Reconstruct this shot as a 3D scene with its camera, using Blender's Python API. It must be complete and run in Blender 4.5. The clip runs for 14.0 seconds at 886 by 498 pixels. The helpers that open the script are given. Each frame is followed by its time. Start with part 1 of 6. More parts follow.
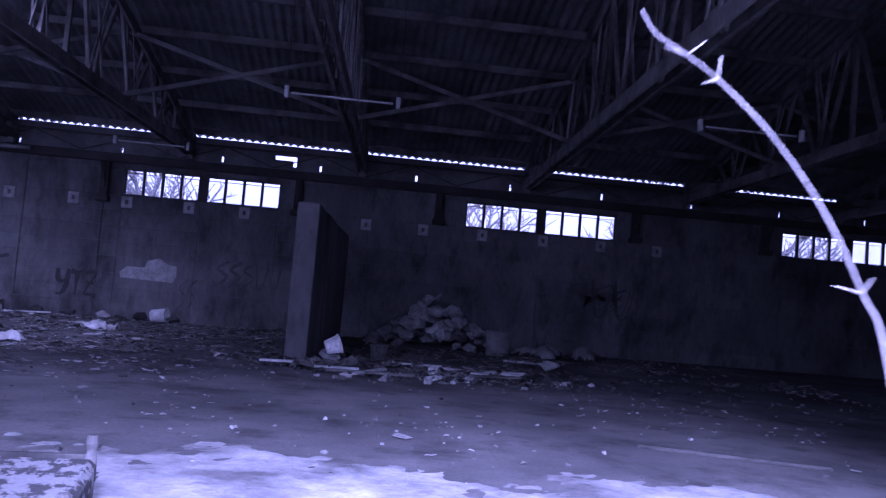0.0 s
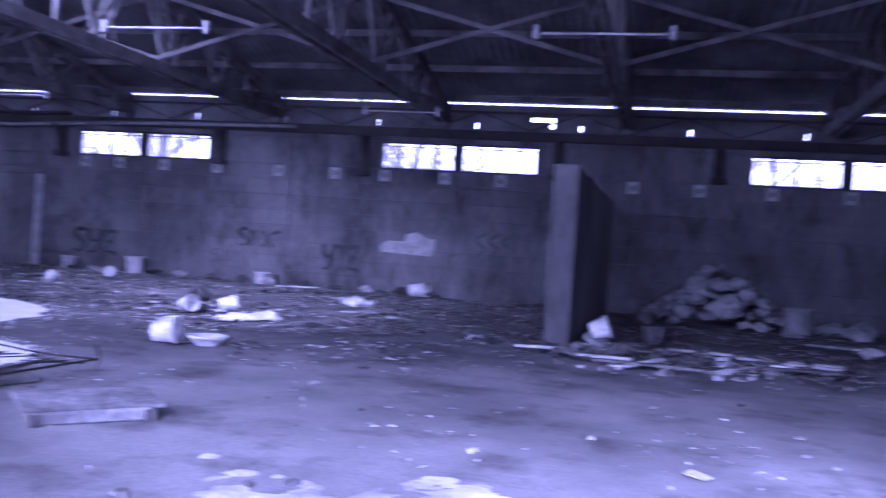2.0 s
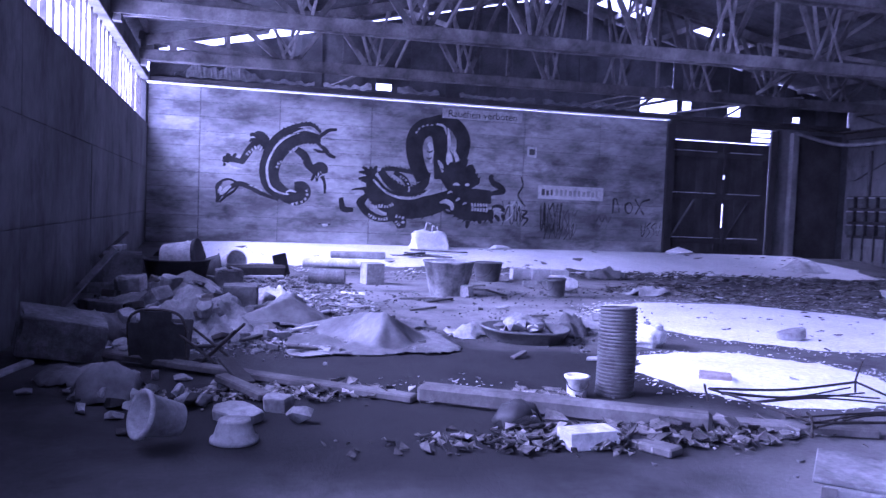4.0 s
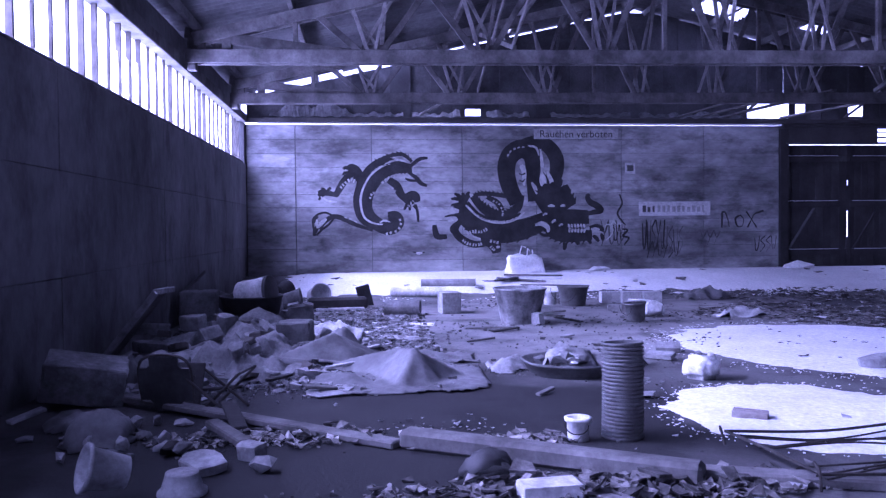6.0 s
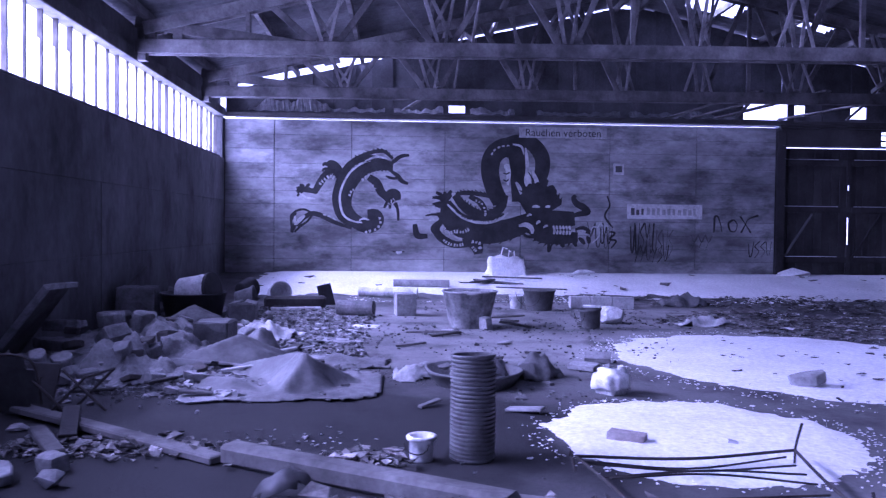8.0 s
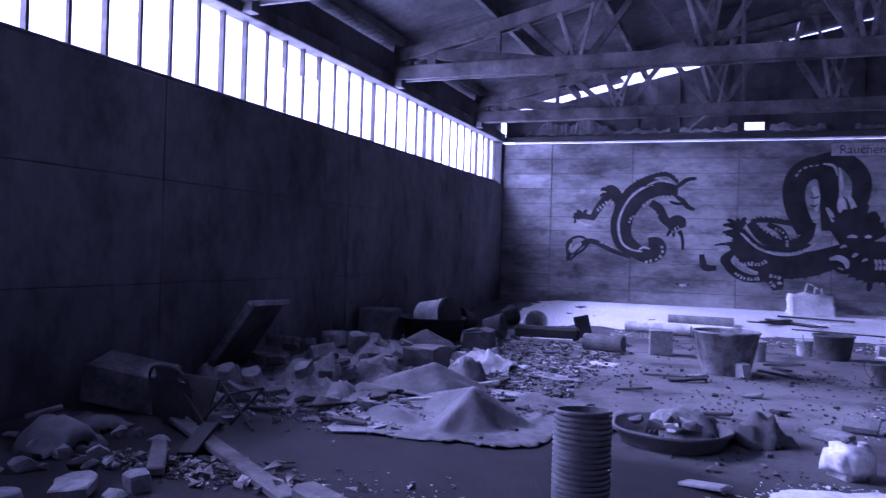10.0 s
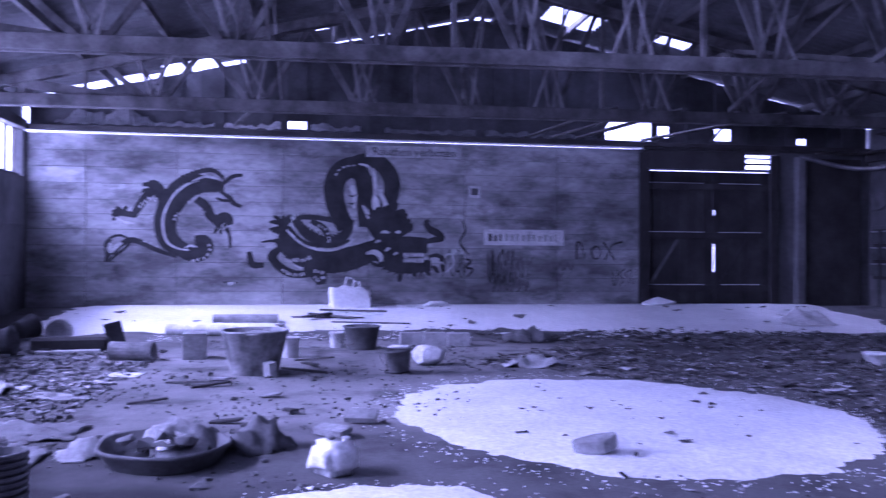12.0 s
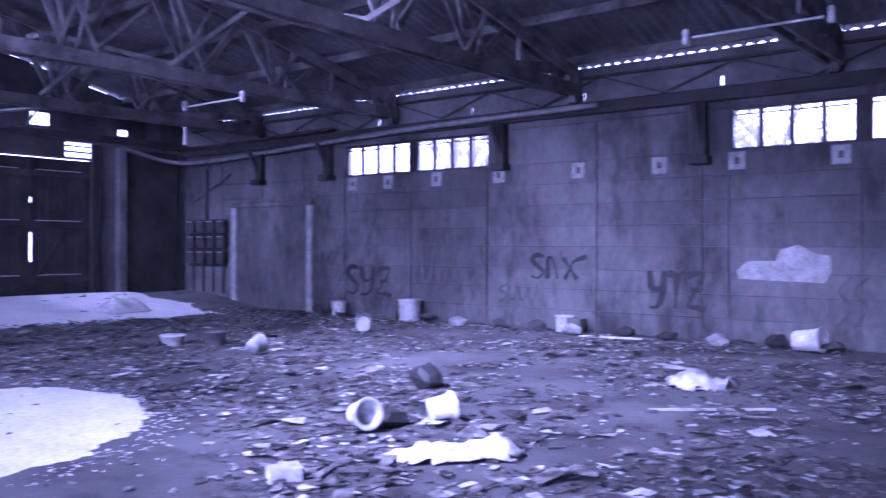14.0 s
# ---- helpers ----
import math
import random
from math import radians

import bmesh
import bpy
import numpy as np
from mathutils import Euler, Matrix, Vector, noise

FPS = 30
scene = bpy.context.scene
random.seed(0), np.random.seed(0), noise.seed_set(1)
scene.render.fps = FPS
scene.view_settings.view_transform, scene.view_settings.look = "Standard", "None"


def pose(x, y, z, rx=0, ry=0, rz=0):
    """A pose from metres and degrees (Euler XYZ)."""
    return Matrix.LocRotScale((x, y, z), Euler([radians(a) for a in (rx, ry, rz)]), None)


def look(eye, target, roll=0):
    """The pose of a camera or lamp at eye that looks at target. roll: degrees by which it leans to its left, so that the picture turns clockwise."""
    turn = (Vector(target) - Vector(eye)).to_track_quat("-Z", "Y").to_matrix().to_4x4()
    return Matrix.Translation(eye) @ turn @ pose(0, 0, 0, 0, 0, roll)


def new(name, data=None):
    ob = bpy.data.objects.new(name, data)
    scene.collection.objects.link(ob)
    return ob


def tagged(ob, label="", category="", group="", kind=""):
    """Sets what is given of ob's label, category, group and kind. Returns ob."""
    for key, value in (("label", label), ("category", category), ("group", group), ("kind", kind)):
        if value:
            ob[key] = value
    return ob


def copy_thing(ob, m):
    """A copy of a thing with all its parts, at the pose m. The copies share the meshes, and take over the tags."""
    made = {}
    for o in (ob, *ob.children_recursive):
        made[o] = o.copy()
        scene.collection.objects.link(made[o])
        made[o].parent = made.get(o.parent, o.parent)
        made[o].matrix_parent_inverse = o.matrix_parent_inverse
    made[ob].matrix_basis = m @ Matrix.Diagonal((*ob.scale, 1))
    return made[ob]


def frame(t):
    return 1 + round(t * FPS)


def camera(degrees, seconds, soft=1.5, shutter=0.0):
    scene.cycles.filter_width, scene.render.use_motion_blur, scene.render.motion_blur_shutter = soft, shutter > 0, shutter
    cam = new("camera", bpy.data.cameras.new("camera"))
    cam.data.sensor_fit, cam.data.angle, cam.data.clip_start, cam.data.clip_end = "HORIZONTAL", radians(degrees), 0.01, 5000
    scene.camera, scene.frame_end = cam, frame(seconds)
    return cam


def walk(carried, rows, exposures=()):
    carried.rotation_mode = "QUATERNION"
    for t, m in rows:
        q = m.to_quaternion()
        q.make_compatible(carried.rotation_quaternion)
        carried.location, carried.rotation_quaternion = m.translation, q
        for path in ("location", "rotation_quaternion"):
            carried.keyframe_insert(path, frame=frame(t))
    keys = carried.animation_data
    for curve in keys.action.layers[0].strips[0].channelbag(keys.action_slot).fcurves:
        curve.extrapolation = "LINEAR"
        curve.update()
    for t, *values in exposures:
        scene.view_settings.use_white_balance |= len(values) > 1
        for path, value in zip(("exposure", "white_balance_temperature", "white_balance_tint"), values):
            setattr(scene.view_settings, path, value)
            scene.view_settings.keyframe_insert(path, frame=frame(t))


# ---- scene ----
cam = camera(57.1, 14.0, soft=1.3, shutter=0.4)
PATH = [
    (0, (-0.36, -0.135, 1.083), (-0.169, 1.853, 1.203), 4.9),
    (0.5, (-0.33, 0.271, 1.096), (-0.242, 2.268, 1.155), 2.8),
    (1, (-0.379, 0.64, 1.108), (-0.499, 2.636, 1.106), 1.0),
    (1.5, (-0.388, 1.037, 1.141), (-0.52, 3.032, 1.151), 1.8),
    (2, (-0.412, 1.42, 1.177), (-0.852, 3.371, 1.167), 3.9),
    (2.4, (-0.508, 1.641, 1.193), (-1.472, 3.393, 1.173), 1.5),
    (2.5, (-0.533, 1.722, 1.199), (-1.586, 3.422, 1.171), 1.4),
    (3, (-0.603, 2.088, 1.221), (-2.194, 3.297, 1.305), 0.7),
    (3.5, (-0.548, 2.365, 1.239), (-2.439, 3.013, 1.298), 2.2),
    (3.6, (-0.549, 2.436, 1.241), (-2.446, 3.071, 1.232), 2.5),
    (5.8, (-0.569, 3.712, 1.375), (-2.559, 3.902, 1.332), -0.6),
    (6, (-0.593, 3.772, 1.372), (-2.584, 3.955, 1.318), -0.5),
    (6.5, (-0.753, 3.919, 1.368), (-2.747, 4.07, 1.321), -0.2),
    (7, (-0.864, 4.191, 1.358), (-2.859, 4.33, 1.318), -1.2),
    (7.2, (-0.832, 4.336, 1.368), (-2.827, 4.47, 1.323), -0.1),
    (9.3, (-1.553, 5.789, 1.363), (-3.552, 5.841, 1.297), 0.1),
    (9.5, (-1.677, 5.863, 1.351), (-3.676, 5.827, 1.29), -0.2),
    (9.8, (-1.848, 5.986, 1.335), (-3.781, 5.475, 1.289), 0.3),
    (10, (-1.96, 6.07, 1.33), (-3.837, 5.379, 1.334), 1.8),
    (10.5, (-2.109, 6.244, 1.342), (-3.965, 5.498, 1.343), 2.2),
    (11, (-2.121, 6.351, 1.398), (-4.096, 6.04, 1.393), 1.4),
    (11.5, (-2.253, 6.54, 1.402), (-4.253, 6.525, 1.409), 1.5),
    (12, (-2.438, 6.595, 1.368), (-4.414, 6.906, 1.384), 0.4),
    (12.5, (-2.436, 6.616, 1.371), (-4.361, 7.157, 1.384), -0.1),
    (13, (-2.417, 6.647, 1.37), (-4.259, 7.426, 1.372), -0.2),
    (13.5, (-2.306, 6.878, 1.388), (-3.864, 8.131, 1.383), -0.3),
    (13.9, (-2.037, 6.995, 1.402), (-3.304, 8.542, 1.392), -0.1),
    (14, (-2.01, 7.051, 1.404), (-3.23, 8.636, 1.396), 0.1),
]
EXPOSURES = [(t, e, 4450, 66) for t, e in ((0, 1.2), (0.9, 1.8), (1.5, 2.8), (2.4, 2.5), (3.0, 2.75), (3.6, 2.85), (7.2, 2.4), (9.5, 2.45), (10.0, 1.85), (10.5, 1.25), (11.0, 1.3), (11.5, 2.1), (12.5, 2.5), (13.2, 2.55), (14, 3.2))]
walk(cam, [(t, look(eye, target, roll)) for t, eye, target, roll in PATH], EXPOSURES)

# ---- daylight: a bright overcast winter sky, brightest towards the south ----
SUN_UP, SUN_TURN = 38.0, 183.0
world = bpy.data.worlds.new("sky")
scene.world = world
world.use_nodes = True
wn = world.node_tree
sky = wn.nodes.new("ShaderNodeTexSky")
sky.sky_type = "NISHITA"
sky.sun_disc = False
sky.sun_elevation = radians(SUN_UP)
sky.sun_rotation = radians(SUN_TURN)
sky.dust_density = 3.0
wn.nodes["Background"].inputs["Strength"].default_value = 0.15
cloud = wn.nodes.new("ShaderNodeHueSaturation")
cloud.inputs["Saturation"].default_value = 0.12
wn.links.new(sky.outputs[0], cloud.inputs["Color"])
wn.links.new(cloud.outputs[0], wn.nodes["Background"].inputs["Color"])
sun_data = bpy.data.lights.new("sun", "SUN")
sun_data.energy, sun_data.angle, sun_data.color = 4.2, radians(42), (1.0, 0.96, 0.9)
sun_ob = new("sun", sun_data)
sun_ob.matrix_world = look((-1.3, -24, 18.8), (0, 0, 0))

# ---- plan of the hall, in metres ----
WEST, EAST, SOUTH, NORTH = -19.24, 18.0, 1.07, 19.06
RIDGE_Y, RIDGE_Z, SLOPE = 10.06, 6.50, 0.225
WALL_TOP = 3.74
SILL, LINTEL = 2.81, 3.43


def roof_z(y):
    return RIDGE_Z - SLOPE * abs(y - RIDGE_Y)


# skylight that enters through the channel glass of the south wall
strip_data = bpy.data.lights.new("skylight", "AREA")
strip_data.shape, strip_data.size, strip_data.size_y = "RECTANGLE", 16.6, 0.86
strip_data.energy, strip_data.color = 110.0, (1.0, 0.98, 0.95)
strip_ob = new("skylight", strip_data)
strip_ob.matrix_world = look((-10.6, SOUTH - 0.2, 3.29), (-10.6, SOUTH + 5.0, 3.29))

# ---- materials ----
def surface(name, dark, light, rough=0.85, coarse=0.6, fine=14.0, bump=0.3, metal=0.0, vary=0.12, stretch=(1, 1, 1), spec=0.3, low=0.35, high=0.65, stain=0.0):
    m = bpy.data.materials.new(name)
    m.use_nodes = True
    nt = m.node_tree
    n, l = nt.nodes, nt.links
    b = n["Principled BSDF"]
    geo = n.new("ShaderNodeNewGeometry")
    mp = n.new("ShaderNodeMapping")
    mp.inputs["Scale"].default_value = stretch
    l.new(geo.outputs["Position"], mp.inputs["Vector"])

    def tex(scale, detail, rough_=0.6):
        t = n.new("ShaderNodeTexNoise")
        t.inputs["Scale"].default_value, t.inputs["Detail"].default_value, t.inputs["Roughness"].default_value = scale, detail, rough_
        l.new(mp.outputs[0], t.inputs["Vector"])
        return t

    a, f = tex(coarse, 5), tex(fine, 6, 0.7)
    ramp = n.new("ShaderNodeValToRGB")
    ramp.color_ramp.elements[0].position, ramp.color_ramp.elements[1].position = low, high
    ramp.color_ramp.elements[0].color, ramp.color_ramp.elements[1].color = (*dark, 1), (*light, 1)
    l.new(a.outputs["Fac"], ramp.inputs[0])
    grain = n.new("ShaderNodeMapRange")
    grain.inputs["From Min"].default_value, grain.inputs["From Max"].default_value = 0.25, 0.75
    grain.inputs["To Min"].default_value, grain.inputs["To Max"].default_value = 0.72, 1.22
    l.new(f.outputs["Fac"], grain.inputs["Value"])
    info = n.new("ShaderNodeObjectInfo")
    ob = n.new("ShaderNodeMapRange")
    ob.inputs["To Min"].default_value, ob.inputs["To Max"].default_value = 1 - vary, 1 + vary
    l.new(info.outputs["Random"], ob.inputs["Value"])
    isl = n.new("ShaderNodeMapRange")
    isl.inputs["To Min"].default_value, isl.inputs["To Max"].default_value = 1 - vary, 1 + vary
    l.new(geo.outputs["Random Per Island"], isl.inputs["Value"])
    mul = n.new("ShaderNodeMath")
    mul.operation = "MULTIPLY"
    l.new(grain.outputs[0], mul.inputs[0])
    l.new(ob.outputs[0], mul.inputs[1])
    mul2 = n.new("ShaderNodeMath")
    mul2.operation = "MULTIPLY"
    l.new(mul.outputs[0], mul2.inputs[0])
    l.new(isl.outputs[0], mul2.inputs[1])
    last = mul2
    if stain:
        st = tex(coarse * 3.1, 8, 0.65)
        sr = n.new("ShaderNodeMapRange")
        sr.inputs["From Min"].default_value, sr.inputs["From Max"].default_value = 0.5, 0.66
        sr.inputs["To Min"].default_value, sr.inputs["To Max"].default_value = 1.0, 1.0 - stain
        l.new(st.outputs["Fac"], sr.inputs["Value"])
        mul3 = n.new("ShaderNodeMath")
        mul3.operation = "MULTIPLY"
        l.new(last.outputs[0], mul3.inputs[0])
        l.new(sr.outputs[0], mul3.inputs[1])
        last = mul3
    vec = n.new("ShaderNodeVectorMath")
    vec.operation = "SCALE"
    l.new(ramp.outputs[0], vec.inputs[0])
    l.new(last.outputs[0], vec.inputs["Scale"])
    l.new(vec.outputs[0], b.inputs["Base Color"])
    b.inputs["Roughness"].default_value, b.inputs["Metallic"].default_value = rough, metal
    b.inputs["Specular IOR Level"].default_value = spec
    if bump:
        bp = n.new("ShaderNodeBump")
        bp.inputs["Strength"].default_value, bp.inputs["Distance"].default_value = bump, 0.02
        l.new(f.outputs["Fac"], bp.inputs["Height"])
        l.new(bp.outputs[0], b.inputs["Normal"])
    return m


def grey(v, warm=0.0):
    return (v * (1 + warm), v, v * (1 - warm))


M_FLOOR = surface("dusty concrete floor", grey(0.07), grey(0.17, 0.02), 0.85, 0.45, 30, 0.5, stain=0.55, vary=0.0)


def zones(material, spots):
    """Ragged-rimmed areas that scale the colour for damp, dust and painted-in light and shade: (x, y, reach along x,
    reach along y, factor).
    """
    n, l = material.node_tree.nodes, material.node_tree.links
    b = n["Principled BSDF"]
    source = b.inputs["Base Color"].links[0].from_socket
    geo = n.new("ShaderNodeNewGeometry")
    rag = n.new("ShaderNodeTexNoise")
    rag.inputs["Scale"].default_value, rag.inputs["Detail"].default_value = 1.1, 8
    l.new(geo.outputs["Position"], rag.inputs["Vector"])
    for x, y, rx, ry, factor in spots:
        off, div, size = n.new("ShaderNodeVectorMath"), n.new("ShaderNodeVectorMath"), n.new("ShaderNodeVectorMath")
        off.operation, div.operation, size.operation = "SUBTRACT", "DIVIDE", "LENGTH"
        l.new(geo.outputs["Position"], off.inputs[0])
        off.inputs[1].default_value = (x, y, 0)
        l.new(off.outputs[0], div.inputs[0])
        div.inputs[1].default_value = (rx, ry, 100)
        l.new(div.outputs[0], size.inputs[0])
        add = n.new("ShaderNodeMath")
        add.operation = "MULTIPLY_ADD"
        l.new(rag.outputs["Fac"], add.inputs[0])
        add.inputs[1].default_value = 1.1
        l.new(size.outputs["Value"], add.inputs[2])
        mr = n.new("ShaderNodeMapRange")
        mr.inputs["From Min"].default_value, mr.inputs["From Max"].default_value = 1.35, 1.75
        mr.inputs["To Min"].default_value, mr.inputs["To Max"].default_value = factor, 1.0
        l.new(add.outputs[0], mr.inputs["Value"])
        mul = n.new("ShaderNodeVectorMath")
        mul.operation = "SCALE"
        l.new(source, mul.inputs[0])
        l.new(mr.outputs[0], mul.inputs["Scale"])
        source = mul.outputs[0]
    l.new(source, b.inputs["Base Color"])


# the 1.6 area and partly the 1.9 one put daylight into the colour
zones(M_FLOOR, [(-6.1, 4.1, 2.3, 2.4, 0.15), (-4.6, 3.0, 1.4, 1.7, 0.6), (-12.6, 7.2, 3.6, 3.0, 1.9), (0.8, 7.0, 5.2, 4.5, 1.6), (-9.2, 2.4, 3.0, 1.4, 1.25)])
M_MURALWALL = surface("limewashed concrete plank", grey(0.11), grey(0.44), 0.9, 0.7, 9, 0.4, vary=0.13, stretch=(1, 0.6, 1.4), stain=0.55)
M_WALL = surface("bare concrete plank", grey(0.055), grey(0.14), 0.9, 0.6, 9, 0.35, vary=0.09, stretch=(1.2, 1.2, 0.55), stain=0.5)
# bare wall colour lifted to stand in for window glare over this wall
M_SOUTHWALL = surface("stained concrete panel lifted for glare", grey(0.09), grey(0.2), 0.9, 0.6, 9, 0.3, vary=0.05, stretch=(1.0, 1.0, 0.6), stain=0.45)
M_CORE = surface("rough concrete", grey(0.08), grey(0.14), 0.95, 1.0, 12, 0.3)
M_TIMBER = surface("weathered grey timber", grey(0.045, 0.03), grey(0.16, 0.03), 0.85, 2.0, 25, 0.3, vary=0.25)
# timber colour raised to stand in for roof-hole light on thin battens
M_LITWEB = surface("weathered batten lightened as lit", grey(0.08, 0.03), grey(0.26, 0.03), 0.85, 2.0, 25, 0.3, vary=0.3)
M_DARKWOOD = surface("dark stained wood", grey(0.02, 0.05), grey(0.045, 0.05), 0.8, 1.6, 25, 0.3, vary=0.25)
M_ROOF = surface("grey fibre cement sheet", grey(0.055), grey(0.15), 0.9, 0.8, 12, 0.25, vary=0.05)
M_SNOW = surface("old snow", grey(0.78), grey(0.9), 0.7, 1.4, 22, 0.5, vary=0.03)
M_SLUSH = surface("trampled dirty snow", grey(0.2), grey(0.62), 0.8, 1.6, 20, 0.6, vary=0.03, stain=0.3)
M_EARTH = surface("frozen earth with thin snow", grey(0.2), grey(0.65), 0.9, 0.5, 8, 0.4, low=0.4, high=0.7)
M_STEEL = surface("rusty steel", grey(0.025, 0.1), grey(0.06, 0.1), 0.7, 6, 40, 0.3, metal=0.4)
M_GALV = surface("dull zinc", grey(0.14), grey(0.26), 0.6, 4, 30, 0.1, metal=0.3)
M_WHITE = surface("dirty white plastic", grey(0.44), grey(0.72), 0.6, 5, 30, 0.15, stain=0.3)
M_GREYP = surface("grey plastic", grey(0.08), grey(0.14), 0.6, 5, 30, 0.15, stain=0.3)
M_BLACKP = surface("black plastic", grey(0.02), grey(0.05), 0.55, 5, 30, 0.15)
M_MORTAR = surface("mortar stained rubber", grey(0.10), grey(0.34), 0.85, 5, 26, 0.4, stain=0.3)
M_STONE = surface("broken concrete", grey(0.13), grey(0.33), 0.95, 3, 24, 0.6, vary=0.25)
M_BRICK = surface("old brick", (0.17, 0.14, 0.13), (0.3, 0.27, 0.25), 0.95, 6, 40, 0.5, vary=0.2)
M_CARD = surface("damp cardboard", grey(0.06, 0.06), grey(0.13, 0.06), 0.9, 3, 25, 0.2)
M_TARP = surface("dusty tarpaulin", grey(0.08), grey(0.18), 0.55, 2.5, 18, 0.3, vary=0.02)
M_PAPER = surface("sodden paper", grey(0.3), grey(0.62), 0.9, 6, 30, 0.2, vary=0.25)
M_LEAF = surface("dead leaves", (0.035, 0.033, 0.03), (0.26, 0.25, 0.24), 0.85, 5, 40, 0.2, vary=0.6)
M_CRUMB = surface("rubble crumbs", grey(0.08), grey(0.36), 0.95, 5, 40, 0.3, vary=0.55)
M_PAINT = surface("black spray paint", grey(0.012), grey(0.03), 0.6, 3, 30, 0.1)
M_PAINTGREY = surface("thin grey spray paint", grey(0.05), grey(0.085), 0.7, 3, 30, 0.1)
M_PAINTWHITE = surface("white wall paint", grey(0.5), grey(0.68), 0.8, 4, 30, 0.1)
M_PALEPAINT = surface("faded pale paint", grey(0.3), grey(0.5), 0.8, 4, 30, 0.1, stain=0.3)
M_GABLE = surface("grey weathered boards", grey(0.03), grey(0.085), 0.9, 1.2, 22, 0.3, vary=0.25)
M_SIGN = surface("faded sign paint", grey(0.4), grey(0.55), 0.8, 4, 30, 0.1, stain=0.3)
M_PLATE = surface("chalky grey plate", grey(0.2), grey(0.34), 0.85, 4, 30, 0.1, stain=0.3)
M_BARK = surface("pale bark", grey(0.28, 0.05), grey(0.45, 0.05), 0.8, 20, 90, 0.3)
M_TREE = surface("dark bark", grey(0.05, 0.1), grey(0.1, 0.1), 0.9, 5, 40, 0.3)
M_FABRIC = surface("patterned upholstery", grey(0.08), grey(0.34), 0.9, 11, 50, 0.2, low=0.46, high=0.52)
M_LAMP = surface("dusty white enamel", grey(0.16), grey(0.3), 0.5, 3, 20, 0.05)


def pane_material(name, clear, thin, frost):
    m = bpy.data.materials.new(name)
    m.use_nodes = True
    n, l = m.node_tree.nodes, m.node_tree.links
    n.remove(n["Principled BSDF"])
    tr, tl, mx = n.new("ShaderNodeBsdfTransparent"), n.new("ShaderNodeBsdfTranslucent"), n.new("ShaderNodeMixShader")
    geo, no, mr = n.new("ShaderNodeNewGeometry"), n.new("ShaderNodeTexNoise"), n.new("ShaderNodeMapRange")
    no.inputs["Scale"].default_value, no.inputs["Detail"].default_value = 3.0, 5
    l.new(geo.outputs["Position"], no.inputs["Vector"])
    mr.inputs["To Min"].default_value, mr.inputs["To Max"].default_value = thin, frost
    l.new(no.outputs["Fac"], mr.inputs["Value"])
    l.new(mr.outputs[0], mx.inputs[0])
    tl.inputs["Color"].default_value = (0.85, 0.85, 0.85, 1)
    tr.inputs["Color"].default_value = (clear, clear, clear, 1)
    l.new(tr.outputs[0], mx.inputs[1])
    l.new(tl.outputs[0], mx.inputs[2])
    l.new(mx.outputs[0], n["Material Output"].inputs["Surface"])
    return m


M_GLASS = pane_material("frosted channel glass", 0.66, 0.05, 0.45)
M_PANE = pane_material("dusty window glass", 0.93, 0.05, 0.25)


# ---- building helpers ----
def mesh_of(name, bm, material, smooth=False):
    me = bpy.data.meshes.new(name)
    bmesh.ops.recalc_face_normals(bm, faces=bm.faces)
    bm.to_mesh(me)
    bm.free()
    me.materials.append(material)
    if smooth:
        me.shade_smooth()
    return me


def part(name, bm, material, parent, label="", smooth=False, at=None):
    ob = new(name, mesh_of(name, bm, material, smooth) if isinstance(bm, bmesh.types.BMesh) else bm)
    ob.parent = parent
    if at is not None:
        ob.matrix_basis = at
    return tagged(ob, label)


def thing(name, label, category, m=None, group="", kind=""):
    ob = new(name)
    ob.empty_display_size = 0.1
    if m is not None:
        ob.matrix_basis = m
    return tagged(ob, label, category, group, kind)


def solid(name, bm, material, m, label, category, group="", kind="", smooth=False):
    ob = new(name, mesh_of(name, bm, material, smooth) if isinstance(bm, bmesh.types.BMesh) else bm)
    if m is not None:
        ob.matrix_basis = m
    return tagged(ob, label, category, group, kind)


def box(bm, lo, hi, bevel=0.0, m=None):
    """An upright box between two corners, with its edges taken off."""
    size = [b - a for a, b in zip(lo, hi)]
    mid = [(a + b) / 2 for a, b in zip(lo, hi)]
    mat = Matrix.Translation(mid) @ Matrix.Diagonal((*size, 1))
    made = bmesh.ops.create_cube(bm, size=1, matrix=(m @ mat) if m is not None else mat)["verts"]
    if bevel:
        edges = list({e for v in made for e in v.link_edges})
        bmesh.ops.bevel(bm, geom=edges, offset=bevel, segments=1, affect="EDGES", profile=0.5)
    return bm


def boxes(*corners, bevel=0.0):
    bm = bmesh.new()
    for lo, hi in corners:
        box(bm, lo, hi, bevel)
    return bm


def beam(bm, a, b, w, h, bevel=0.004):
    """A straight timber from a to b, w wide and h high."""
    a, b = Vector(a), Vector(b)
    d = b - a
    up = Vector((0, 0, 1)) if abs(d.normalized().z) < 0.95 else Vector((0, 1, 0))
    side = d.cross(up).normalized()
    top = side.cross(d).normalized()
    m = Matrix((side, d.normalized(), top)).transposed().to_4x4()
    m.translation = (a + b) / 2
    return box(bm, (-w / 2, -d.length / 2, -h / 2), (w / 2, d.length / 2, h / 2), bevel, m)


